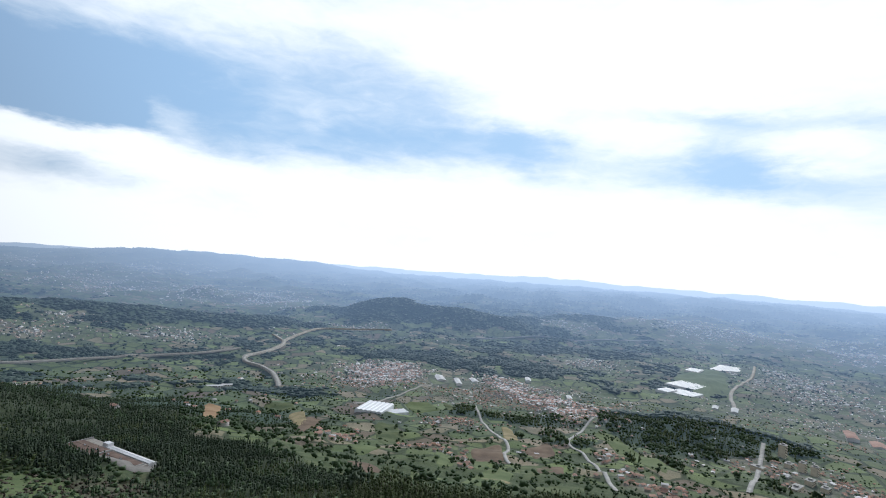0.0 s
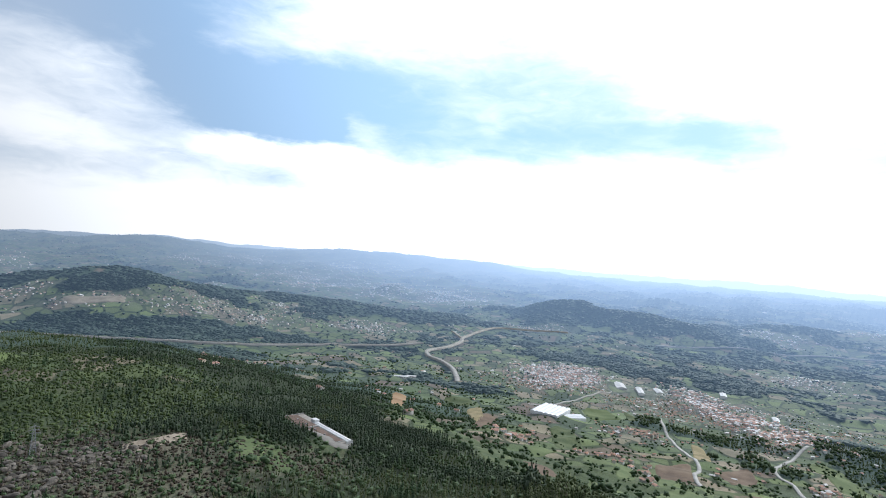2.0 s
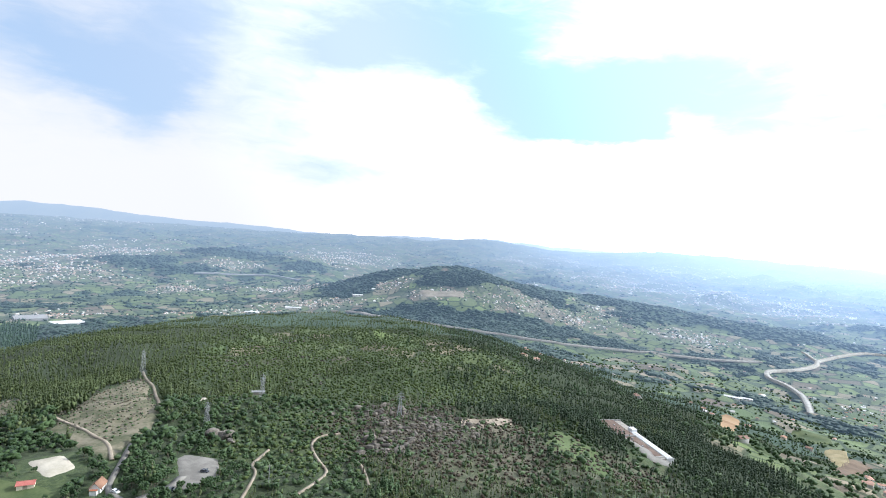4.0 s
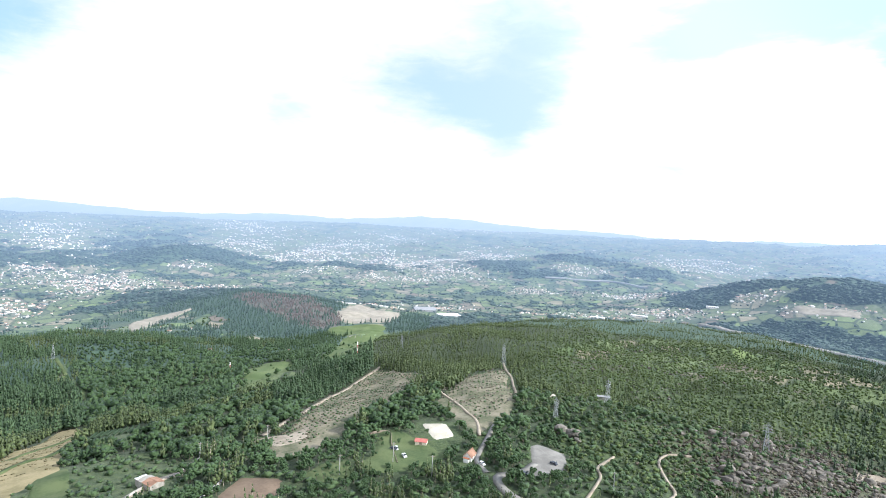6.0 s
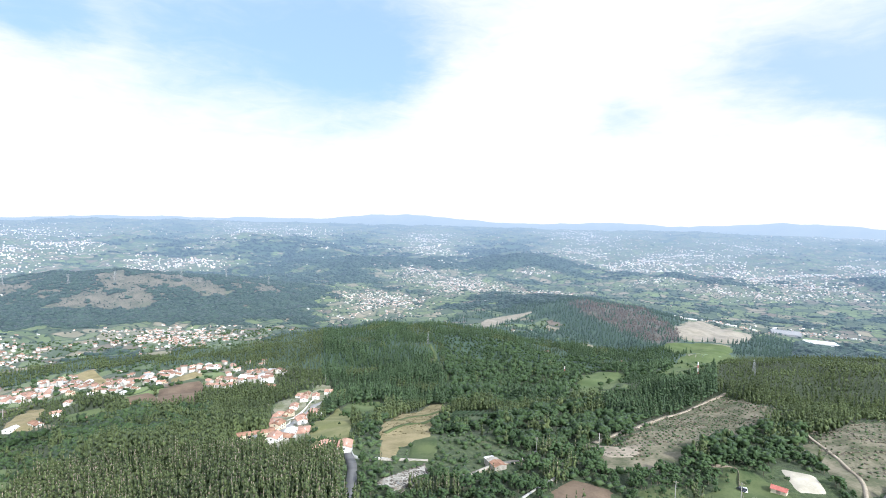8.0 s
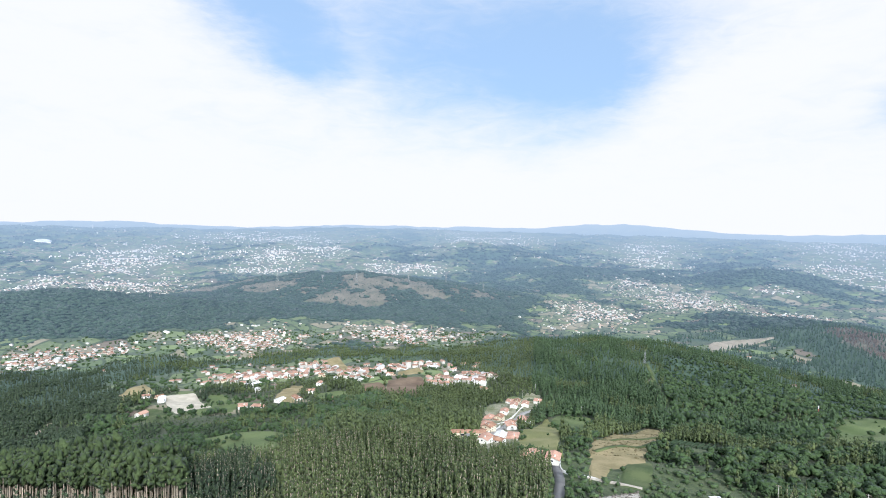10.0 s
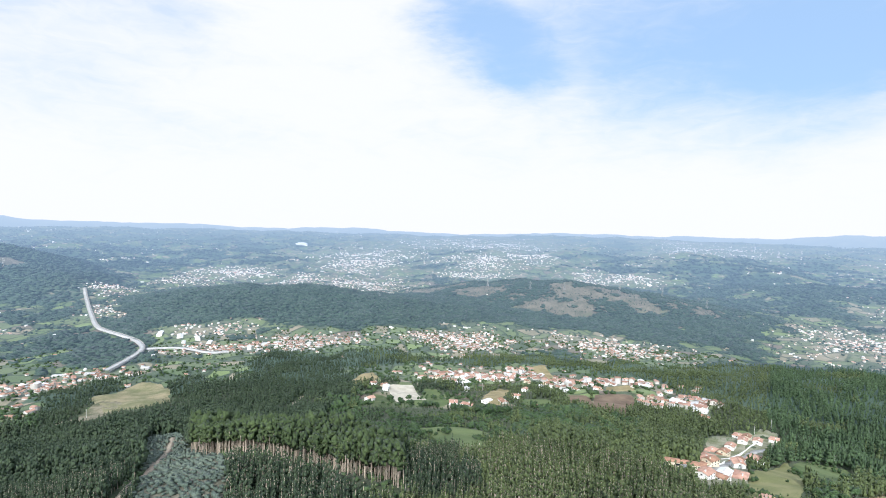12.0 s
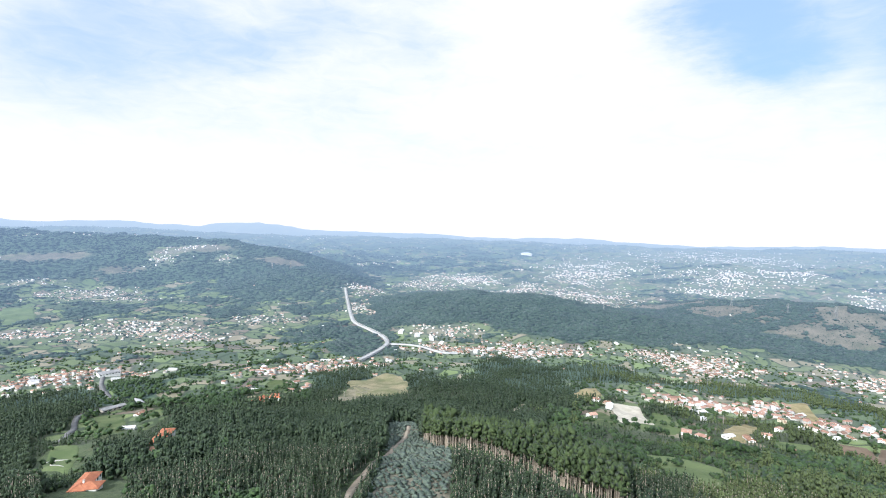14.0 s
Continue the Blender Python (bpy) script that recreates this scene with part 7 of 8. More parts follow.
def build_towns():
    gen = np.random.default_rng(11)
    for name, r0, r1, step, mats, label, thin in (("town_houses", 380, 1250, 7.0, [TOWN_WALL, TOWN_ROOF, TOWN_PALE], "white and cream houses with tiled roofs", 1.05),
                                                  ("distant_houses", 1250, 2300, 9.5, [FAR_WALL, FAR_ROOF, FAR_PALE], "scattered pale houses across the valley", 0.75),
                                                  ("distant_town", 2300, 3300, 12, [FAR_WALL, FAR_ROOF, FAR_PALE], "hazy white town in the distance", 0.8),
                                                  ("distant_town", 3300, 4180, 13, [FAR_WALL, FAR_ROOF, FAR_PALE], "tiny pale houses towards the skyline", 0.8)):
        x, y = scatter(r0, r1, step, 0.9)
        b = built(x, y) ** 1.6 + (0.035 * smooth(0.1, 0.9, wave(x, y, 420, 31) + 0.5 * wave(x, y, 170, 32)) + 0.004) * (0.4 if r0 > 1200 else 1) * smooth(-70, -105, height(x, y) - rise(np.hypot(x, y)))
        az, far = bearing(x, y), np.hypot(x, y)
        b = b + np.where((az > 283) | (az < 20), (0.55 - 0.35 * smooth(1150, 1400, far)) * smooth(760, 1000, far) * (1 - smooth(2200, 2600, far)) * smooth(0.65, 1.2, wave(x, y, 330, 36) + 0.6 * wave(x, y, 120, 37) + 0.5 * wave(x, y, 47, 38)), 0)
        wd = woods(x, y)
        ok = (gen.random(len(x)) < b * thin * (1 - 0.93 * wd)) & ~open_land(x, y, 5)
        x, y = x[ok], y[ok]
        n = len(x)
        big = (gen.random(n) < 0.03) & (far[ok] > 760)
        w = gen.uniform(8, 13, n) * np.where(big, 2.4, 1)
        d = gen.uniform(7, 9, n) * np.where(big, 1.9, 1)
        h = np.where(gen.random(n) < 0.6, 5.8, 3.2) + np.where((gen.random(n) < 0.05) & (built(x, y) > 0.6), 9, 0)
        pick = np.where(big, 2, np.where(gen.random(n) < (0.88 if r0 < 1200 else 0.75), 1, 2))
        # more far roofs are pale towards the sun, colour in place of glints
        pick = np.where((r0 > 1200) & (np.cos(np.radians(bearing(x, y) + 15)) > 0.7) & (gen.random(n) < 0.45), 2, pick)
        turn = wave(x, y, 300, 33) * 1.5 + gen.integers(0, 2, n) * 1.57 + gen.normal(0, 0.15, n)
        small = shrink(far[ok]) * (1 - 0.48 * northern(x, y)) * (1 - 0.15 * smooth(800, 950, far[ok])) * (1 - 0.12 * smooth(1150, 1350, far[ok])) * (1 + 0.42 * smooth(2200, 2800, far[ok])) * (1 - 0.35 * smooth(2900, 4500, far[ok]))
        w, d, h = w * small, d * small, h * small * (0.72 if r0 > 1200 else 0.85)
        for part_of in range(2):
            sel = (bearing(x, y) < 120) == bool(part_of)
            town_mesh(name, x[sel], y[sel], (w[sel], d[sel], h[sel]), turn[sel], mats, pick[sel], label)
    # the two old towns of the northern valley, house beside house
    for az0, r0, along, across, axis in ((5.6, 1360, 95, 150, 95.6), (349.4, 1200, 215, 62, 20.0)):
        cx, cy = polar(az0, r0)
        p, q = np.meshgrid(np.arange(-1.5 * along, 1.5 * along, 5.0), np.arange(-1.5 * across, 1.5 * across, 5.0))
        p, q = p.ravel() + gen.uniform(-2, 2, p.size), q.ravel() + gen.uniform(-2, 2, p.size)
        a = radians(axis)
        x, y = cx - p * math.sin(a) + q * math.cos(a), cy + p * math.cos(a) + q * math.sin(a)
        dense = np.exp(-((p / along) ** 2 + (q / across) ** 2) ** 1.5) * (0.55 + 0.5 * wave(x, y, 110, 46) + 0.3 * wave(x, y, 41, 47))
        ok = (gen.random(len(x)) < dense) & ~open_land(x, y, 2)
        x, y = x[ok], y[ok]
        n = len(x)
        pick = np.where(gen.random(n) < 0.6, 1, 2)
        turn = wave(x, y, 200, 33) * 1.2 + gen.integers(0, 2, n) * 1.57
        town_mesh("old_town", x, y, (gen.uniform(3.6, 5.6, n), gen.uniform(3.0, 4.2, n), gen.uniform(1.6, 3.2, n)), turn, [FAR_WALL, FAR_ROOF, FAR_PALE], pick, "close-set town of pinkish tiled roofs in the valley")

# ---- pylons, poles and masts ----
def beam(bm, a, b, w):
    """A thin square bar from a to b."""
    a, b = Vector(a), Vector(b)
    m = (b - a).to_track_quat("Z", "Y").to_matrix().to_4x4()
    n = (b - a).length
    vs = []
    for z in (0, n):
        for x, y in ((-w, -w), (w, -w), (w, w), (-w, w)):
            vs.append(bm.verts.new(a + m.to_3x3() @ Vector((x / 2, y / 2, z))))
    for f in ((3, 2, 1, 0), (4, 5, 6, 7), (0, 1, 5, 4), (1, 2, 6, 5), (2, 3, 7, 6), (3, 0, 4, 7)):
        bm.faces.new([vs[i] for i in f])


def bar(a, b, w):
    bm = bmesh.new()
    beam(bm, a, b, w)
    return bm


def make_pylon(h=28.0, foot=2.6, head=0.7):
    ob = tagged(new("pylon"), "grey lattice steel power pylon on the hill", "pylon", "power pylons")
    corners = ((-1, -1), (1, -1), (1, 1), (-1, 1))
    for sx, sy in corners:
        part("leg", bar((sx * foot, sy * foot, -1.2), (sx * head, sy * head, h * 0.82), 0.22), STEEL, ob)
    lattice = bmesh.new()
    for k in range(7):
        z0, z1 = h * 0.82 * k / 7, h * 0.82 * (k + 1) / 7
        r0, r1 = foot + (head - foot) * k / 7, foot + (head - foot) * (k + 1) / 7
        for i in range(4):
            (ax, ay), (bx, by) = corners[i], corners[(i + 1) % 4]
            beam(lattice, (ax * r0, ay * r0, z0), (bx * r1, by * r1, z1), 0.10)
            beam(lattice, (bx * r0, by * r0, z0), (ax * r1, ay * r1, z1), 0.10)
            beam(lattice, (ax * r1, ay * r1, z1), (bx * r1, by * r1, z1), 0.10)
    part("lattice", lattice, STEEL, ob)
    part("peak", bar((0, 0, h * 0.8), (0, 0, h), 0.3), STEEL, ob)
    for z, reach in ((0.70, 4.4), (0.80, 3.8), (0.90, 3.2)):
        arm = bmesh.new()
        for s in (-1, 1):
            beam(arm, (0, 0, z * h + 0.9), (s * reach, 0, z * h), 0.22)
            beam(arm, (0, 0, z * h - 0.3), (s * reach, 0, z * h), 0.22)
        arm = part("cross_arm", arm, STEEL, ob)
        for s in (-1, 1):
            part("insulator", bar((s * reach, 0, z * h - 1.6), (s * reach, 0, z * h), 0.3), CONCRETE, arm)
    return ob


pylon = make_pylon()
first = True
for az, r, turn, size in ((79.9, 537, 20, 0.8), (74.1, 371, 20, 0.62), (90.9, 670, 20, 0.7), (54.7, 381, 60, 0.66), (69.0, 425, 20, 0.72), (122.9, 900, 30, 0.8), (153.0, 1800, 0, 1.1), (147.5, 1830, 0, 1.1), (143.5, 1850, 0, 1.1), (156.5, 1790, 0, 1.1),
                          (161.0, 1850, 0, 1.1), (172.5, 1560, 0, 1.1), (177.5, 1600, 0, 1.1), (181.5, 1650, 0, 1.1), (187.0, 1700, 0, 1.1), (207.0, 2450, 0, 1.2), (205.2, 2420, 0, 1.2), (139.5, 1830, 0, 1.1)):
    ob = pylon if first else copy_thing(pylon, Matrix())
    first = False
    x, y, z = ground_at(az, r)
    ob.matrix_basis = pose(x, y, z, 0, 0, turn) @ Matrix.Scale(size, 4)


def make_pole(h=11.0):
    ob = tagged(new("utility_pole"), "slender pale concrete utility pole", "pole", "utility poles")
    part("shaft", bar((0, 0, -1), (0, 0, h), 0.36), CONCRETE, ob)
    part("cross_arm", bar((-1.1, 0, h - 0.6), (1.1, 0, h - 0.6), 0.2), TIMBER, ob)
    return ob


pole = make_pole()
first = True
for az, r in ((91.3, 277), (133.7, 731), (128.9, 612), (110.9, 311), (95.6, 649), (139.5, 560), (135.0, 700), (199.5, 700), (171.9, 700), (161.2, 720), (220.5, 800), (104.5, 330), (97.0, 262), (87.0, 262), (67.8, 262)):
    ob = pole if first else copy_thing(pole, Matrix())
    first = False
    ob.matrix_basis = pose(*ground_at(az, r), 0, 0, az)
for az, r in ((108.3, 760), (95.6, 655)):
    ob = tagged(new("signal_mast"), "short red and white banded mast above trees", "mast")
    for i in range(4):
        part("band", bar((0, 0, i * 3.6 - (1 if i == 0 else 0)), (0, 0, i * 3.6 + 3.58), 1.0), WHITE if i % 2 else RED, ob)
    ob.matrix_basis = pose(*ground_at(az, r), 0, 0, 30)

# ---- boulders ----
def boulder_mesh(seed, flat=0.75):
    bm = bmesh.new()
    bmesh.ops.create_icosphere(bm, subdivisions=2, radius=1.0)
    off = Vector((seed * 7.3, seed * 3.1, seed * 1.7))
    rnd = random.Random(seed)
    cuts = [(Vector((rnd.gauss(0, 1), rnd.gauss(0, 1), rnd.gauss(0, 0.8))).normalized(), rnd.uniform(0.5, 0.8)) for _ in range(9)]
    for v in bm.verts:
        p = v.co.copy()
        for n, d in cuts:
            p -= n * max(0.0, p.dot(n) - d)
        k = 1 + 0.2 * noise.noise(p * 1.1 + off) + 0.16 * noise.noise(p * 2.7 + off)
        v.co = Vector((p.x * 1.15, p.y, p.z * flat)) * k
    me = bpy.data.meshes.new("boulder")
    bm.to_mesh(me)
    bm.free()
    me.materials.append(ROCK)
    return me


STONES = [boulder_mesh(i, 0.62 + 0.08 * (i % 4)) for i in range(6)]
brng = random.Random(9)


def boulder(x, y, size):
    ob = new("boulder", brng.choice(STONES))
    z = float(height(x, y))
    ob.matrix_basis = pose(x, y, z + size * 0.22 + 0.45, brng.uniform(-12, 12), brng.uniform(-12, 12), brng.uniform(0, 360)) @ Matrix.Diagonal((size * brng.uniform(0.8, 1.4), size * brng.uniform(0.7, 1.1), size * brng.uniform(0.7, 1.05), 1))
    return tagged(ob, "grey weathered granite boulder among scrub", "boulder", "boulders on the hill")


for az, r, wide, deep, n, lo, hi in ((56.5, 388, 22, 22, 70, 0.8, 2.6), (53.5, 355, 28, 24, 84, 0.7, 2.3), (50.0, 372, 24, 18, 56, 0.7, 2.2), (55.5, 322, 16, 18, 28, 0.9, 3.2), (72.8, 345, 9, 8, 8, 2.4, 5.0), (62.1, 580, 22, 14, 26, 0.8, 2.2), (67.1, 700, 30, 14, 18, 0.9, 2.2),
                                   (71.0, 535, 24, 10, 22, 0.8, 2.0), (81.2, 512, 14, 10, 18, 0.8, 2.0), (57.0, 560, 20, 12, 12, 0.8, 2.0)):
    cx, cy = polar(az, r)
    t = radians(az + 90)
    for _ in range(n):
        p, q = brng.gauss(0, wide * 0.55), brng.gauss(0, deep * 0.55)
        boulder(cx - p * math.sin(t) + q * math.cos(t), cy + p * math.cos(t) + q * math.sin(t), (lo + (hi - lo) * brng.random() ** 2.2) * (1.25 if r < 400 else 0.95))


def joined_stones(name, places, label):
    base = np.array([v.co[:] for v in STONES[0].vertices])
    low = bmesh.new()
    bmesh.ops.create_icosphere(low, subdivisions=1, radius=1.0)
    base = np.array([v.co[:] for v in low.verts])
    tri = np.array([[v.index for v in f.verts] for f in low.faces])
    low.free()
    gen = np.random.default_rng(5)
    V, F = [], []
    for i, (x, y, s) in enumerate(places):
        v = base * gen.uniform(0.65, 1.2, base.shape) * [s * gen.uniform(0.8, 1.5), s, s * 0.7]
        a = gen.uniform(0, 6.28)
        c, d = math.cos(a), math.sin(a)
        V.append(np.column_stack([v[:, 0] * c - v[:, 1] * d + x, v[:, 0] * d + v[:, 1] * c + y, v[:, 2] + float(height(x, y)) + 0.4]))
        F.append(tri + i * len(base))
    me = mesh_from(name, np.concatenate(V), np.concatenate(F).ravel(), [3] * (len(places) * len(tri)), [ROCK])
    tagged(new(name, me), label, "stones", kind="stuff")


def stones_in(poly, n, lo, hi):
    xs, ys = [p[0] for p in poly], [p[1] for p in poly]
    gen = np.random.default_rng(n)
    x, y = gen.uniform(min(xs), max(xs), n * 3), gen.uniform(min(ys), max(ys), n * 3)
    ok = inside(poly, x, y)
    return [(float(a), float(b), float(lo + (hi - lo) * gen.random() ** 2.5)) for a, b in zip(x[ok][:n], y[ok][:n])]


joined_stones("loose_stones", stones_in(zone((59.5, 402), (54.1, 416), (47.3, 400), (46.0, 350), (50.0, 315), (58.4, 303)), 1100, 0.35, 1.5), "grey stones strewn over burnt scrub")
joined_stones("loose_stones", stones_in(HEATH, 900, 0.4, 1.4), "pale stones scattered over the heath")
joined_stones("felling_brash", stones_in(FELLED_B, 700, 0.25, 0.9), "pale stumps and brash on felled ground")
joined_stones("felling_brash", stones_in(FELLED_A, 600, 0.25, 0.8), "pale stumps and brash on the felled slope")
joined_stones("loose_stones", stones_in(zone((128.6, 249), (122.8, 288), (122.4, 262), (125.5, 235)), 300, 0.3, 1.0), "pale rubble on the slope")
joined_stones("loose_stones", stones_in(zone((193, 300), (190, 330), (190, 290), (192, 275)), 90, 0.5, 1.5), "pale stones among seedlings")

# bare dead stems over the burnt ground
def dead_stems():
    gen = np.random.default_rng(21)
    xs, ys = [p[0] for p in BURNT], [p[1] for p in BURNT]
    bm_v, bm_f = [], []
    x, y = gen.uniform(min(xs), max(xs), 2600), gen.uniform(min(ys), max(ys), 2600)
    ok = inside(BURNT, x, y)
    for a, b in zip(x[ok][:700], y[ok][:700]):
        h, r = gen.uniform(2, 6), 0.09
        z = float(height(a, b))
        dx, dy = gen.normal(0, 0.3, 2)
        k = len(bm_v)
        for i in range(3):
            t = i * 2.094
            bm_v.append((a + r * math.cos(t), b + r * math.sin(t), z))
        bm_v.append((a + dx, b + dy, z + h))
        bm_f += [(k, k + 1, k + 3), (k + 1, k + 2, k + 3), (k + 2, k, k + 3)]
    me = mesh_from("dead_stems", np.array(bm_v), np.array(bm_f).ravel(), [3] * len(bm_f), [TIMBER])
    tagged(new("dead_stems", me), "thin grey dead stems over burnt ground", "dead trees", kind="stuff")


dead_stems()

# ---- cars ----
def make_car(name, label, paint):
    ob = tagged(new(name), label, "car")
    bm = bmesh.new()
    prof = ((-2.1, 0.35), (2.1, 0.35), (2.15, 0.75), (1.2, 0.92), (0.55, 1.42), (-1.25, 1.45), (-1.95, 0.95), (-2.15, 0.7))
    left, right = [bm.verts.new((x, -0.85, z)) for x, z in prof], [bm.verts.new((x, 0.85, z)) for x, z in prof]
    bm.faces.new(left)
    bm.faces.new(right[::-1])
    for i in range(len(prof)):
        j = (i + 1) % len(prof)
        bm.faces.new((left[j], left[i], right[i], right[j]))
    part("body", bm, paint, ob)
    part("windscreen", bar((0.62, 0, 1.36), (1.14, 0, 0.98), 1.3), GLASS, ob)
    part("side_windows", block(-1.2, 0.5, -0.875, 0.875, 1.0, 1.34), GLASS, ob)
    for sx in (-1.3, 1.35):
        for sy in (-0.82, 0.82):
            wh = bmesh.new()
            bmesh.ops.create_cone(wh, cap_ends=True, segments=12, radius1=0.33, radius2=0.33, depth=0.2)
            tyre = part("wheel", wh, RUBBER, ob)
            tyre.matrix_basis = pose(sx, sy, 0.33, 90, 0, 0)
            hub = bmesh.new()
            bmesh.ops.create_cone(hub, cap_ends=True, segments=10, radius1=0.2, radius2=0.2, depth=0.22)
            part("rim", hub, STEEL, tyre)
    return ob


for label, paint, az, r, turn in (("white parked car on the lawn", CAR_WHITE, 91.0, 294, 10), ("white parked car on the lawn", CAR_WHITE, 90.1, 284, 20), ("dark parked car beside the lawn", CAR_DARK, 91.3, 293, 60), ("dark parked car on the paved lot", CAR_DARK, 74.0, 289, 40),
                                  ("dark parked car on the lane", CAR_DARK, 77.0, 268, 70), ("white parked car by the village road", CAR_WHITE, 136.7, 515, 30), ("white parked car by the house", CAR_WHITE, 81.6, 279, 30)):
    x, y, z = ground_at(az, r, 0.75)
    make_car("car", label, paint).matrix_basis = pose(x, y, z, 0, 0, turn)

# ---- walls, hedges and fences ----
def wall_line(name, mat, points, tall, thick, label, category="wall"):
    ob = ribbon(name, mat, points, thick, label, lift=tall, keep=False, deck=tall + 0.8)[0]
    return tagged(ob, label, category, kind="structure")


for pts in (((137.6, 500), (136.0, 560), (134.9, 610)), ((134.4, 560), (135.2, 535), (133.9, 505)), ((131.0, 318), (130.3, 300), (127.0, 292)), ((138.9, 405), (137.9, 440), (137.3, 470))):
    wall_line("garden_wall", WHITE, pts, 1.5, 0.5, "white rendered garden wall beside the road")
wall_line("boundary_wall", STONE, [(118.9, 258), (115.9, 282), (112.9, 297), (110.8, 318)], 1.2, 0.6, "pale stone wall along the track")
wall_line("boundary_wall", STONE, [(129.0, 290), (125.6, 292), (122.6, 291)], 1.2, 0.6, "stone wall above the rubble slope")
wall_line("boundary_wall", CONCRETE, [(107.6, 277), (109.7, 259), (111.5, 243), (113.0, 231)], 1.0, 0.7, "long pale concrete wall beside the brown plot")
wall_line("garden_fence", TIMBER, [(90.8, 276), (91.5, 300), (91.9, 323), (94.4, 321)], 1.1, 0.2, "grey timber fence between garden plots", "fence")
for pts in (((226.0, 470), (225.2, 470), (224.3, 462)), ((225.6, 420), (225.0, 412), (224.6, 405))):
    wall_line("paddock_fence", CONCRETE, pts, 1.0, 0.2, "pale rail fence round the paddock", "fence")


GARDEN = ((92.5, 300), (93.4, 285), (95.0, 278), (96.2, 272), (90.8, 306), (87.0, 288), (86.6, 279), (88.6, 272), (91.8, 270), (97.6, 275), (94.2, 268), (85.4, 295), (84.8, 283), (92.0, 316), (89.0, 318), (94.5, 262), (95.8, 266), (96.6, 281), (92.6, 308), (93.6, 296), (84.4, 300), (87.8, 321), (91.2, 322), (86.2, 268), (98.2, 268), (94.9, 289), (90.0, 258))
for i, (az, r) in enumerate(GARDEN):
    ob = tagged(new("garden_shrub"), "rounded green shrub in the lawn", "shrub", "garden shrubs")
    rnd = np.random.default_rng(70 + i)
    bm = bmesh.new()
    for k in range(9):
        v, f = puff((rnd.normal(0, 0.5), rnd.normal(0, 0.5), 0.7 + rnd.uniform(0, 1.1)), (0.65, 0.65, 0.6), 8, rnd)
        vs = [bm.verts.new(p) for p in v]
        for face in f:
            bm.faces.new([vs[q] for q in face])
    part("leaves", bm, OAK, ob)
    part("stem", bar((0, 0, -0.3), (0, 0, 1.0), 0.16), BARK, ob)
    ob.matrix_basis = pose(*ground_at(az, r, 0.4), 0, 0, i * 50) @ Matrix.Scale(0.8 + 0.7 * rnd.random(), 4)


# young fruit trees in rows
for i in range(20):
    tree = tagged(new("fruit_tree"), "small young fruit tree in a garden row", "tree", "orchard trees")
    rnd = np.random.default_rng(170 + i)
    bm = bmesh.new()
    for k in range(7):
        v, f = puff((rnd.normal(0, 0.4), rnd.normal(0, 0.4), 1.5 + rnd.uniform(0, 0.9)), (0.5, 0.5, 0.45), 8, rnd)
        vs = [bm.verts.new(p) for p in v]
        for face in f:
            bm.faces.new([vs[q] for q in face])
    part("crown", bm, BUSH, tree)
    part("trunk", bar((0, 0, -0.3), (0, 0, 1.6), 0.14), BARK, tree)
    row, col = divmod(i, 5)
    x, y, z = ground_at(99.4 - 0.75 * col + 0.2 * row, 258 + 6 * row + 0.8 * col)
    tree.matrix_basis = pose(x, y, z + 0.4, 0, 0, i * 70) @ Matrix.Scale(0.8 + 0.5 * rnd.random(), 4)


def vine_rows(az, r, turn, n, length, gap, label):
    """Rows of trained vines on posts: one thing, each row a part."""
    ob = tagged(new("vineyard"), label, "vineyard")
    x, y, z = ground_at(az, r)
    for i in range(n):
        bm = bmesh.new()
        o = (i - n / 2) * gap
        c, s = math.cos(radians(turn)), math.sin(radians(turn))
        last = None
        for k in range(9):
            d = -length / 2 + length * k / 8
            wx, wy = x + d * c - o * s, y + d * s + o * c
            zz = float(height(wx, wy))
            ring = [bm.verts.new((wx - s * e - x, wy + c * e - y, zz + hh - z)) for e, hh in ((-0.5, 0.0), (-0.55, 1.5), (0.0, 1.9), (0.55, 1.5), (0.5, 0.0))]
            if last:
                for q in range(4):
                    bm.faces.new((last[q], ring[q], ring[q + 1], last[q + 1]))
            last = ring
        part("vine_row", bm, OAK, ob)
    ob.location = (x, y, z)
    YARDS.append((x, y, max(n * gap, length) * 0.55))
    YARDS.append((*map(float, polar(az, r - 24)), max(n * gap, length) * 0.5))


vine_rows(141.4, 373, 60, 9, 20, 2.6, "small vineyard of green rows by the barn")
vine_rows(157.2, 612, 70, 12, 44, 3.4, "vineyard of pale green rows below the houses")
vine_rows(118.0, 452, 20, 8, 40, 4.0, "rows of young fruit trees in a field")

# ---- the ruin below the felled slope ----
ruin = tagged(new("ruined_farmhouse"), "roofless stone ruin overgrown with shrubs", "ruin")
part("wall", walls(11, 7, 2.6, 0.9, 1.5), STONE, ruin)
part("broken_roof", gable_roof(6.5, 7, 2.7, 0.9, 0.2, 0.2), TILE_OLD, ruin).location = (2.0, 0, 0)
part("lean_to", block(-9.0, -5.52, -2.5, 2.5, -1.5, 1.9), STONE, ruin)
part("lean_to_roof", block(-9.2, -5.55, -2.8, 2.8, 1.9, 2.1), SHEET, ruin)
set_down(ruin, 115.2, 284, 55, 9)

# ---- viaduct piers under the valley motorway ----
ob, line, deck = VALLEY_ROAD
viaduct = tagged(new("viaduct"), "pale concrete viaduct piers under the motorway", "viaduct")
for k in range(len(line) - 26, len(line) - 2, 3):
    x, y, z = float(line[k][0]), float(line[k][1]), float(deck[k])
    g = float(height(x, y))
    if z - g > 2:
        part("pier", block(x - 1.4, x + 1.4, y - 1.4, y + 1.4, g - 3, z - 0.4), CONCRETE, viaduct)

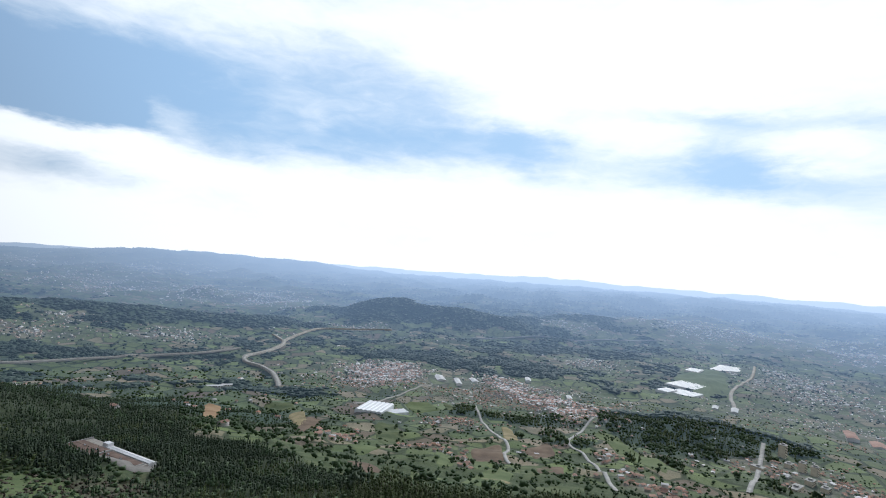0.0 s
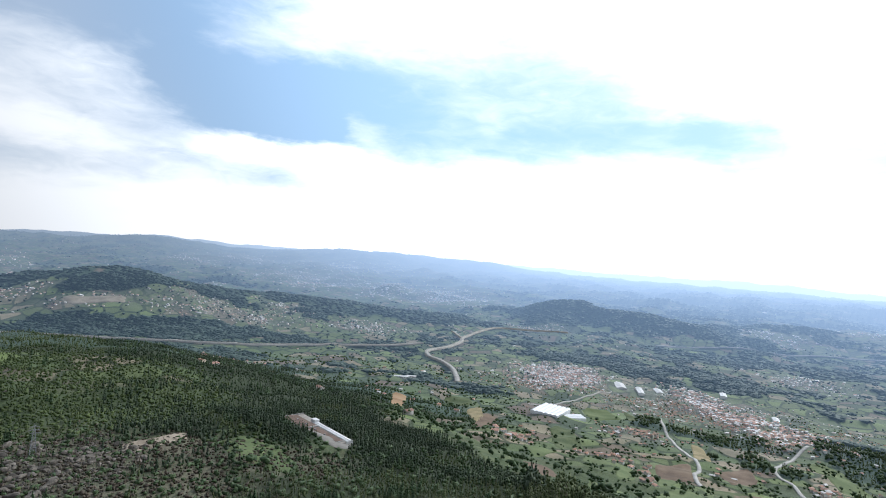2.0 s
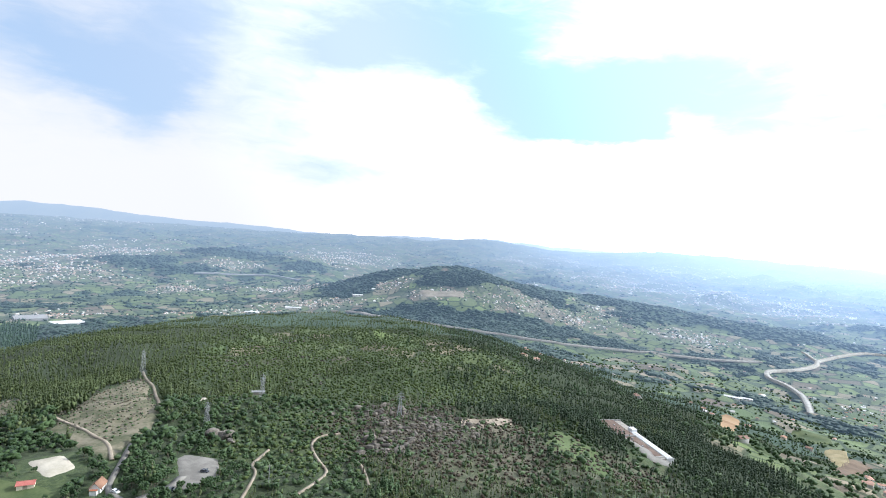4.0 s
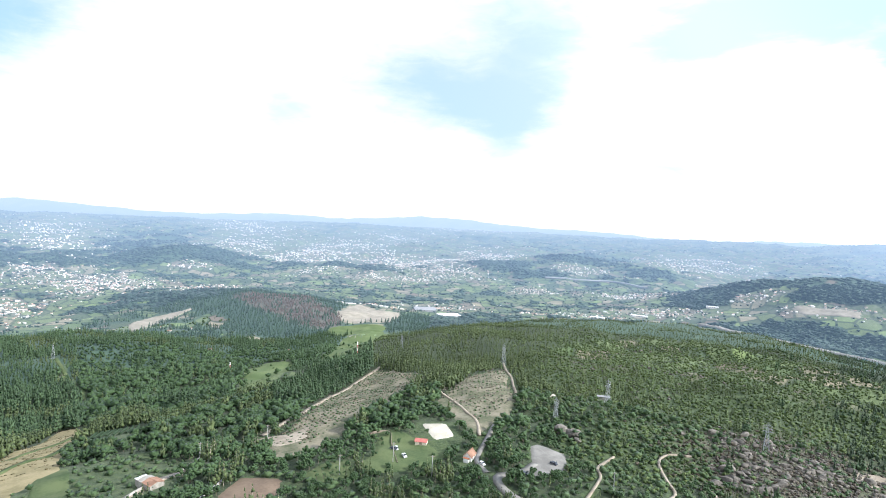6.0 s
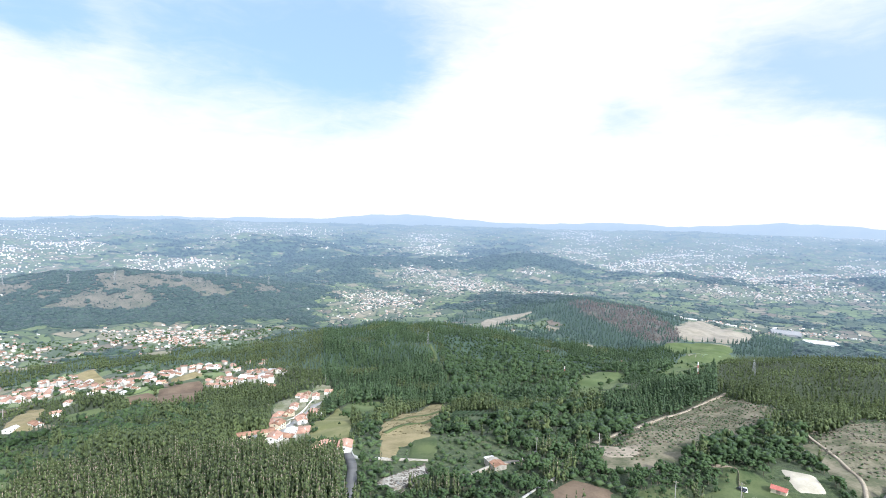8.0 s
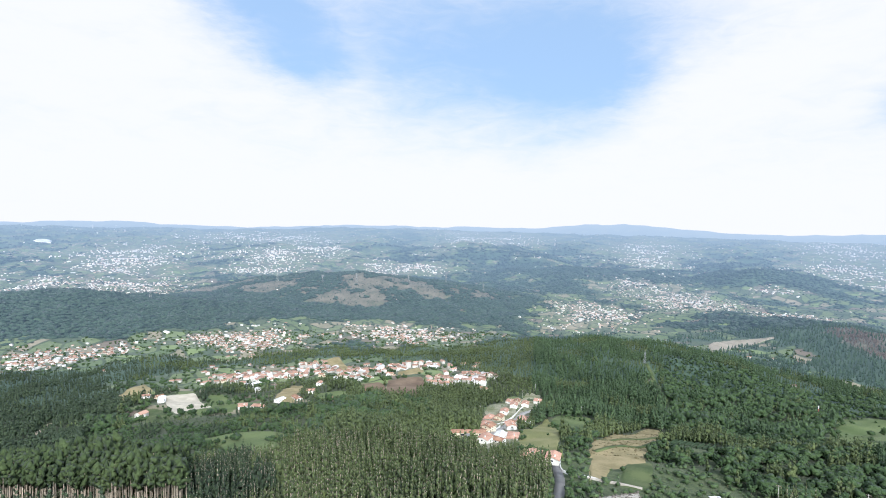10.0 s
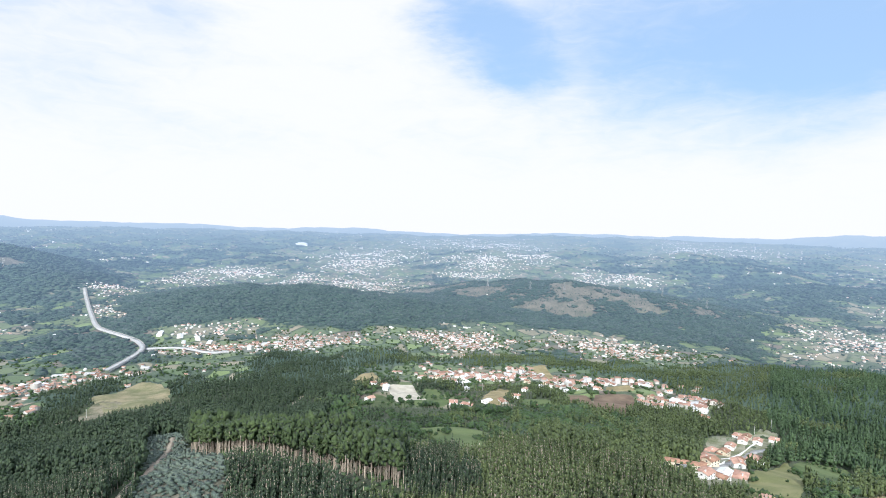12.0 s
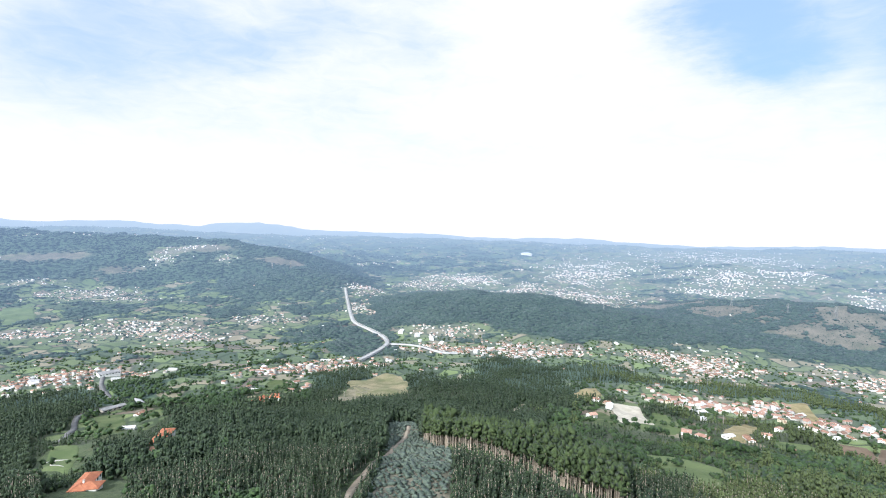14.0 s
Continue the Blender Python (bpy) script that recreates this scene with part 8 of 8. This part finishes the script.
# ---- far landmarks: a white stadium roof and wind turbines on the skyline ----
stadium = tagged(new("stadium"), "far white domed stadium roof", "stadium")
bm = bmesh.new()
bmesh.ops.create_uvsphere(bm, u_segments=20, v_segments=8, radius=1)
for v in bm.verts:
    v.co = Vector((v.co.x * 42, v.co.y * 34, max(v.co.z, -0.4) * 15))
part("roof", bm, FAR_PALE, stadium)
part("stand", block(-36, 36, -28, 28, -10, -2), FAR_WALL, stadium)
stadium.location = ground_at(180.6, 3650, 8)


def make_turbine():
    t = tagged(new("wind_turbine"), "far white wind turbine on the skyline", "turbine", "wind turbines")
    part("tower", bar((0, 0, -3), (0, 0, 26), 1.5), FAR_PALE, t)
    head = part("nacelle", block(-2.0, 2.0, -1.0, 1.0, 26, 27.8), FAR_PALE, t)
    for k in range(3):
        a = radians(90 + 120 * k)
        part("blade", bar((0, -1.4, 27), (14 * math.cos(a), -1.4, 27 + 14 * math.sin(a)), 0.9), FAR_PALE, head)
    return t


turbine = make_turbine()
first = True
for az in (173.0, 175.2, 177.0, 179.5, 182.0, 184.5, 186.0, 188.2, 190.0, 209.0, 210.6, 212.0, 226.0, 227.2):
    ob = turbine if first else copy_thing(turbine, Matrix())
    first = False
    ob.matrix_basis = pose(*ground_at(az, 4130), 0, 0, az) @ Matrix.Scale(0.8, 4)

# ---- the sheet of land, the towns and the growth on it ----
build_ground()
build_towns()
singles = grow_woods()
grow_bushes()


# ---- the trees round the lawn, one by one ----
def single_tree(seed):
    """A broadleaf tree: tapered trunk with limbs, and a crown of many clumps."""
    rnd = np.random.default_rng(500 + seed)
    tree = tagged(new("broadleaf_tree"), "leafy green broadleaf tree near the lawn", "tree", "trees round the lawn")
    bm = bmesh.new()
    rows = []
    for z, r in ((-0.06, 0.05), (0.12, 0.036), (0.3, 0.028), (0.52, 0.014)):
        rows.append([bm.verts.new((r * math.cos(k * 1.047), r * math.sin(k * 1.047), z)) for k in range(6)])
    for a, b in zip(rows[:-1], rows[1:]):
        for k in range(6):
            bm.faces.new((a[k], a[(k + 1) % 6], b[(k + 1) % 6], b[k]))
    for k in range(5):
        a = rnd.uniform(0, 6.28)
        beam(bm, (0, 0, 0.26 + 0.05 * k), (0.24 * math.cos(a), 0.24 * math.sin(a), 0.48 + 0.07 * k), 0.02)
    part("trunk", bm, BARK, tree)
    V, F, T, base = [], [], [], 0
    for i in range(52):
        a, b, k = rnd.uniform(0, 6.28), math.asin(rnd.uniform(-0.6, 1)), rnd.uniform(0.5, 1.02)
        s = rnd.uniform(0.08, 0.14)
        v, f = puff((0.37 * k * math.cos(a) * math.cos(b), 0.37 * k * math.sin(a) * math.cos(b), 0.60 + 0.36 * k * math.sin(b)), (s, s, s * 0.85), 8, rnd)
        V.append(v)
        F += [[base + q for q in face] for face in f]
        T.append(np.full(len(v), rnd.random()))
        base += len(v)
    crown = new("crown", mesh_from("crown", np.concatenate(V), np.array(F).ravel(), [3] * len(F), [OAK], None, {"tone": np.concatenate(T)}))
    crown.parent = tree
    return tree


models = [single_tree(i) for i in range(5)]
for i, (x, y, tall) in enumerate(zip(*singles)):
    ob = models[i] if i < len(models) else copy_thing(models[i % len(models)], Matrix())
    ob.matrix_basis = pose(float(x), float(y), float(height(x, y)), 0, 0, (i * 77) % 360) @ Matrix.Scale(float(tall), 4)
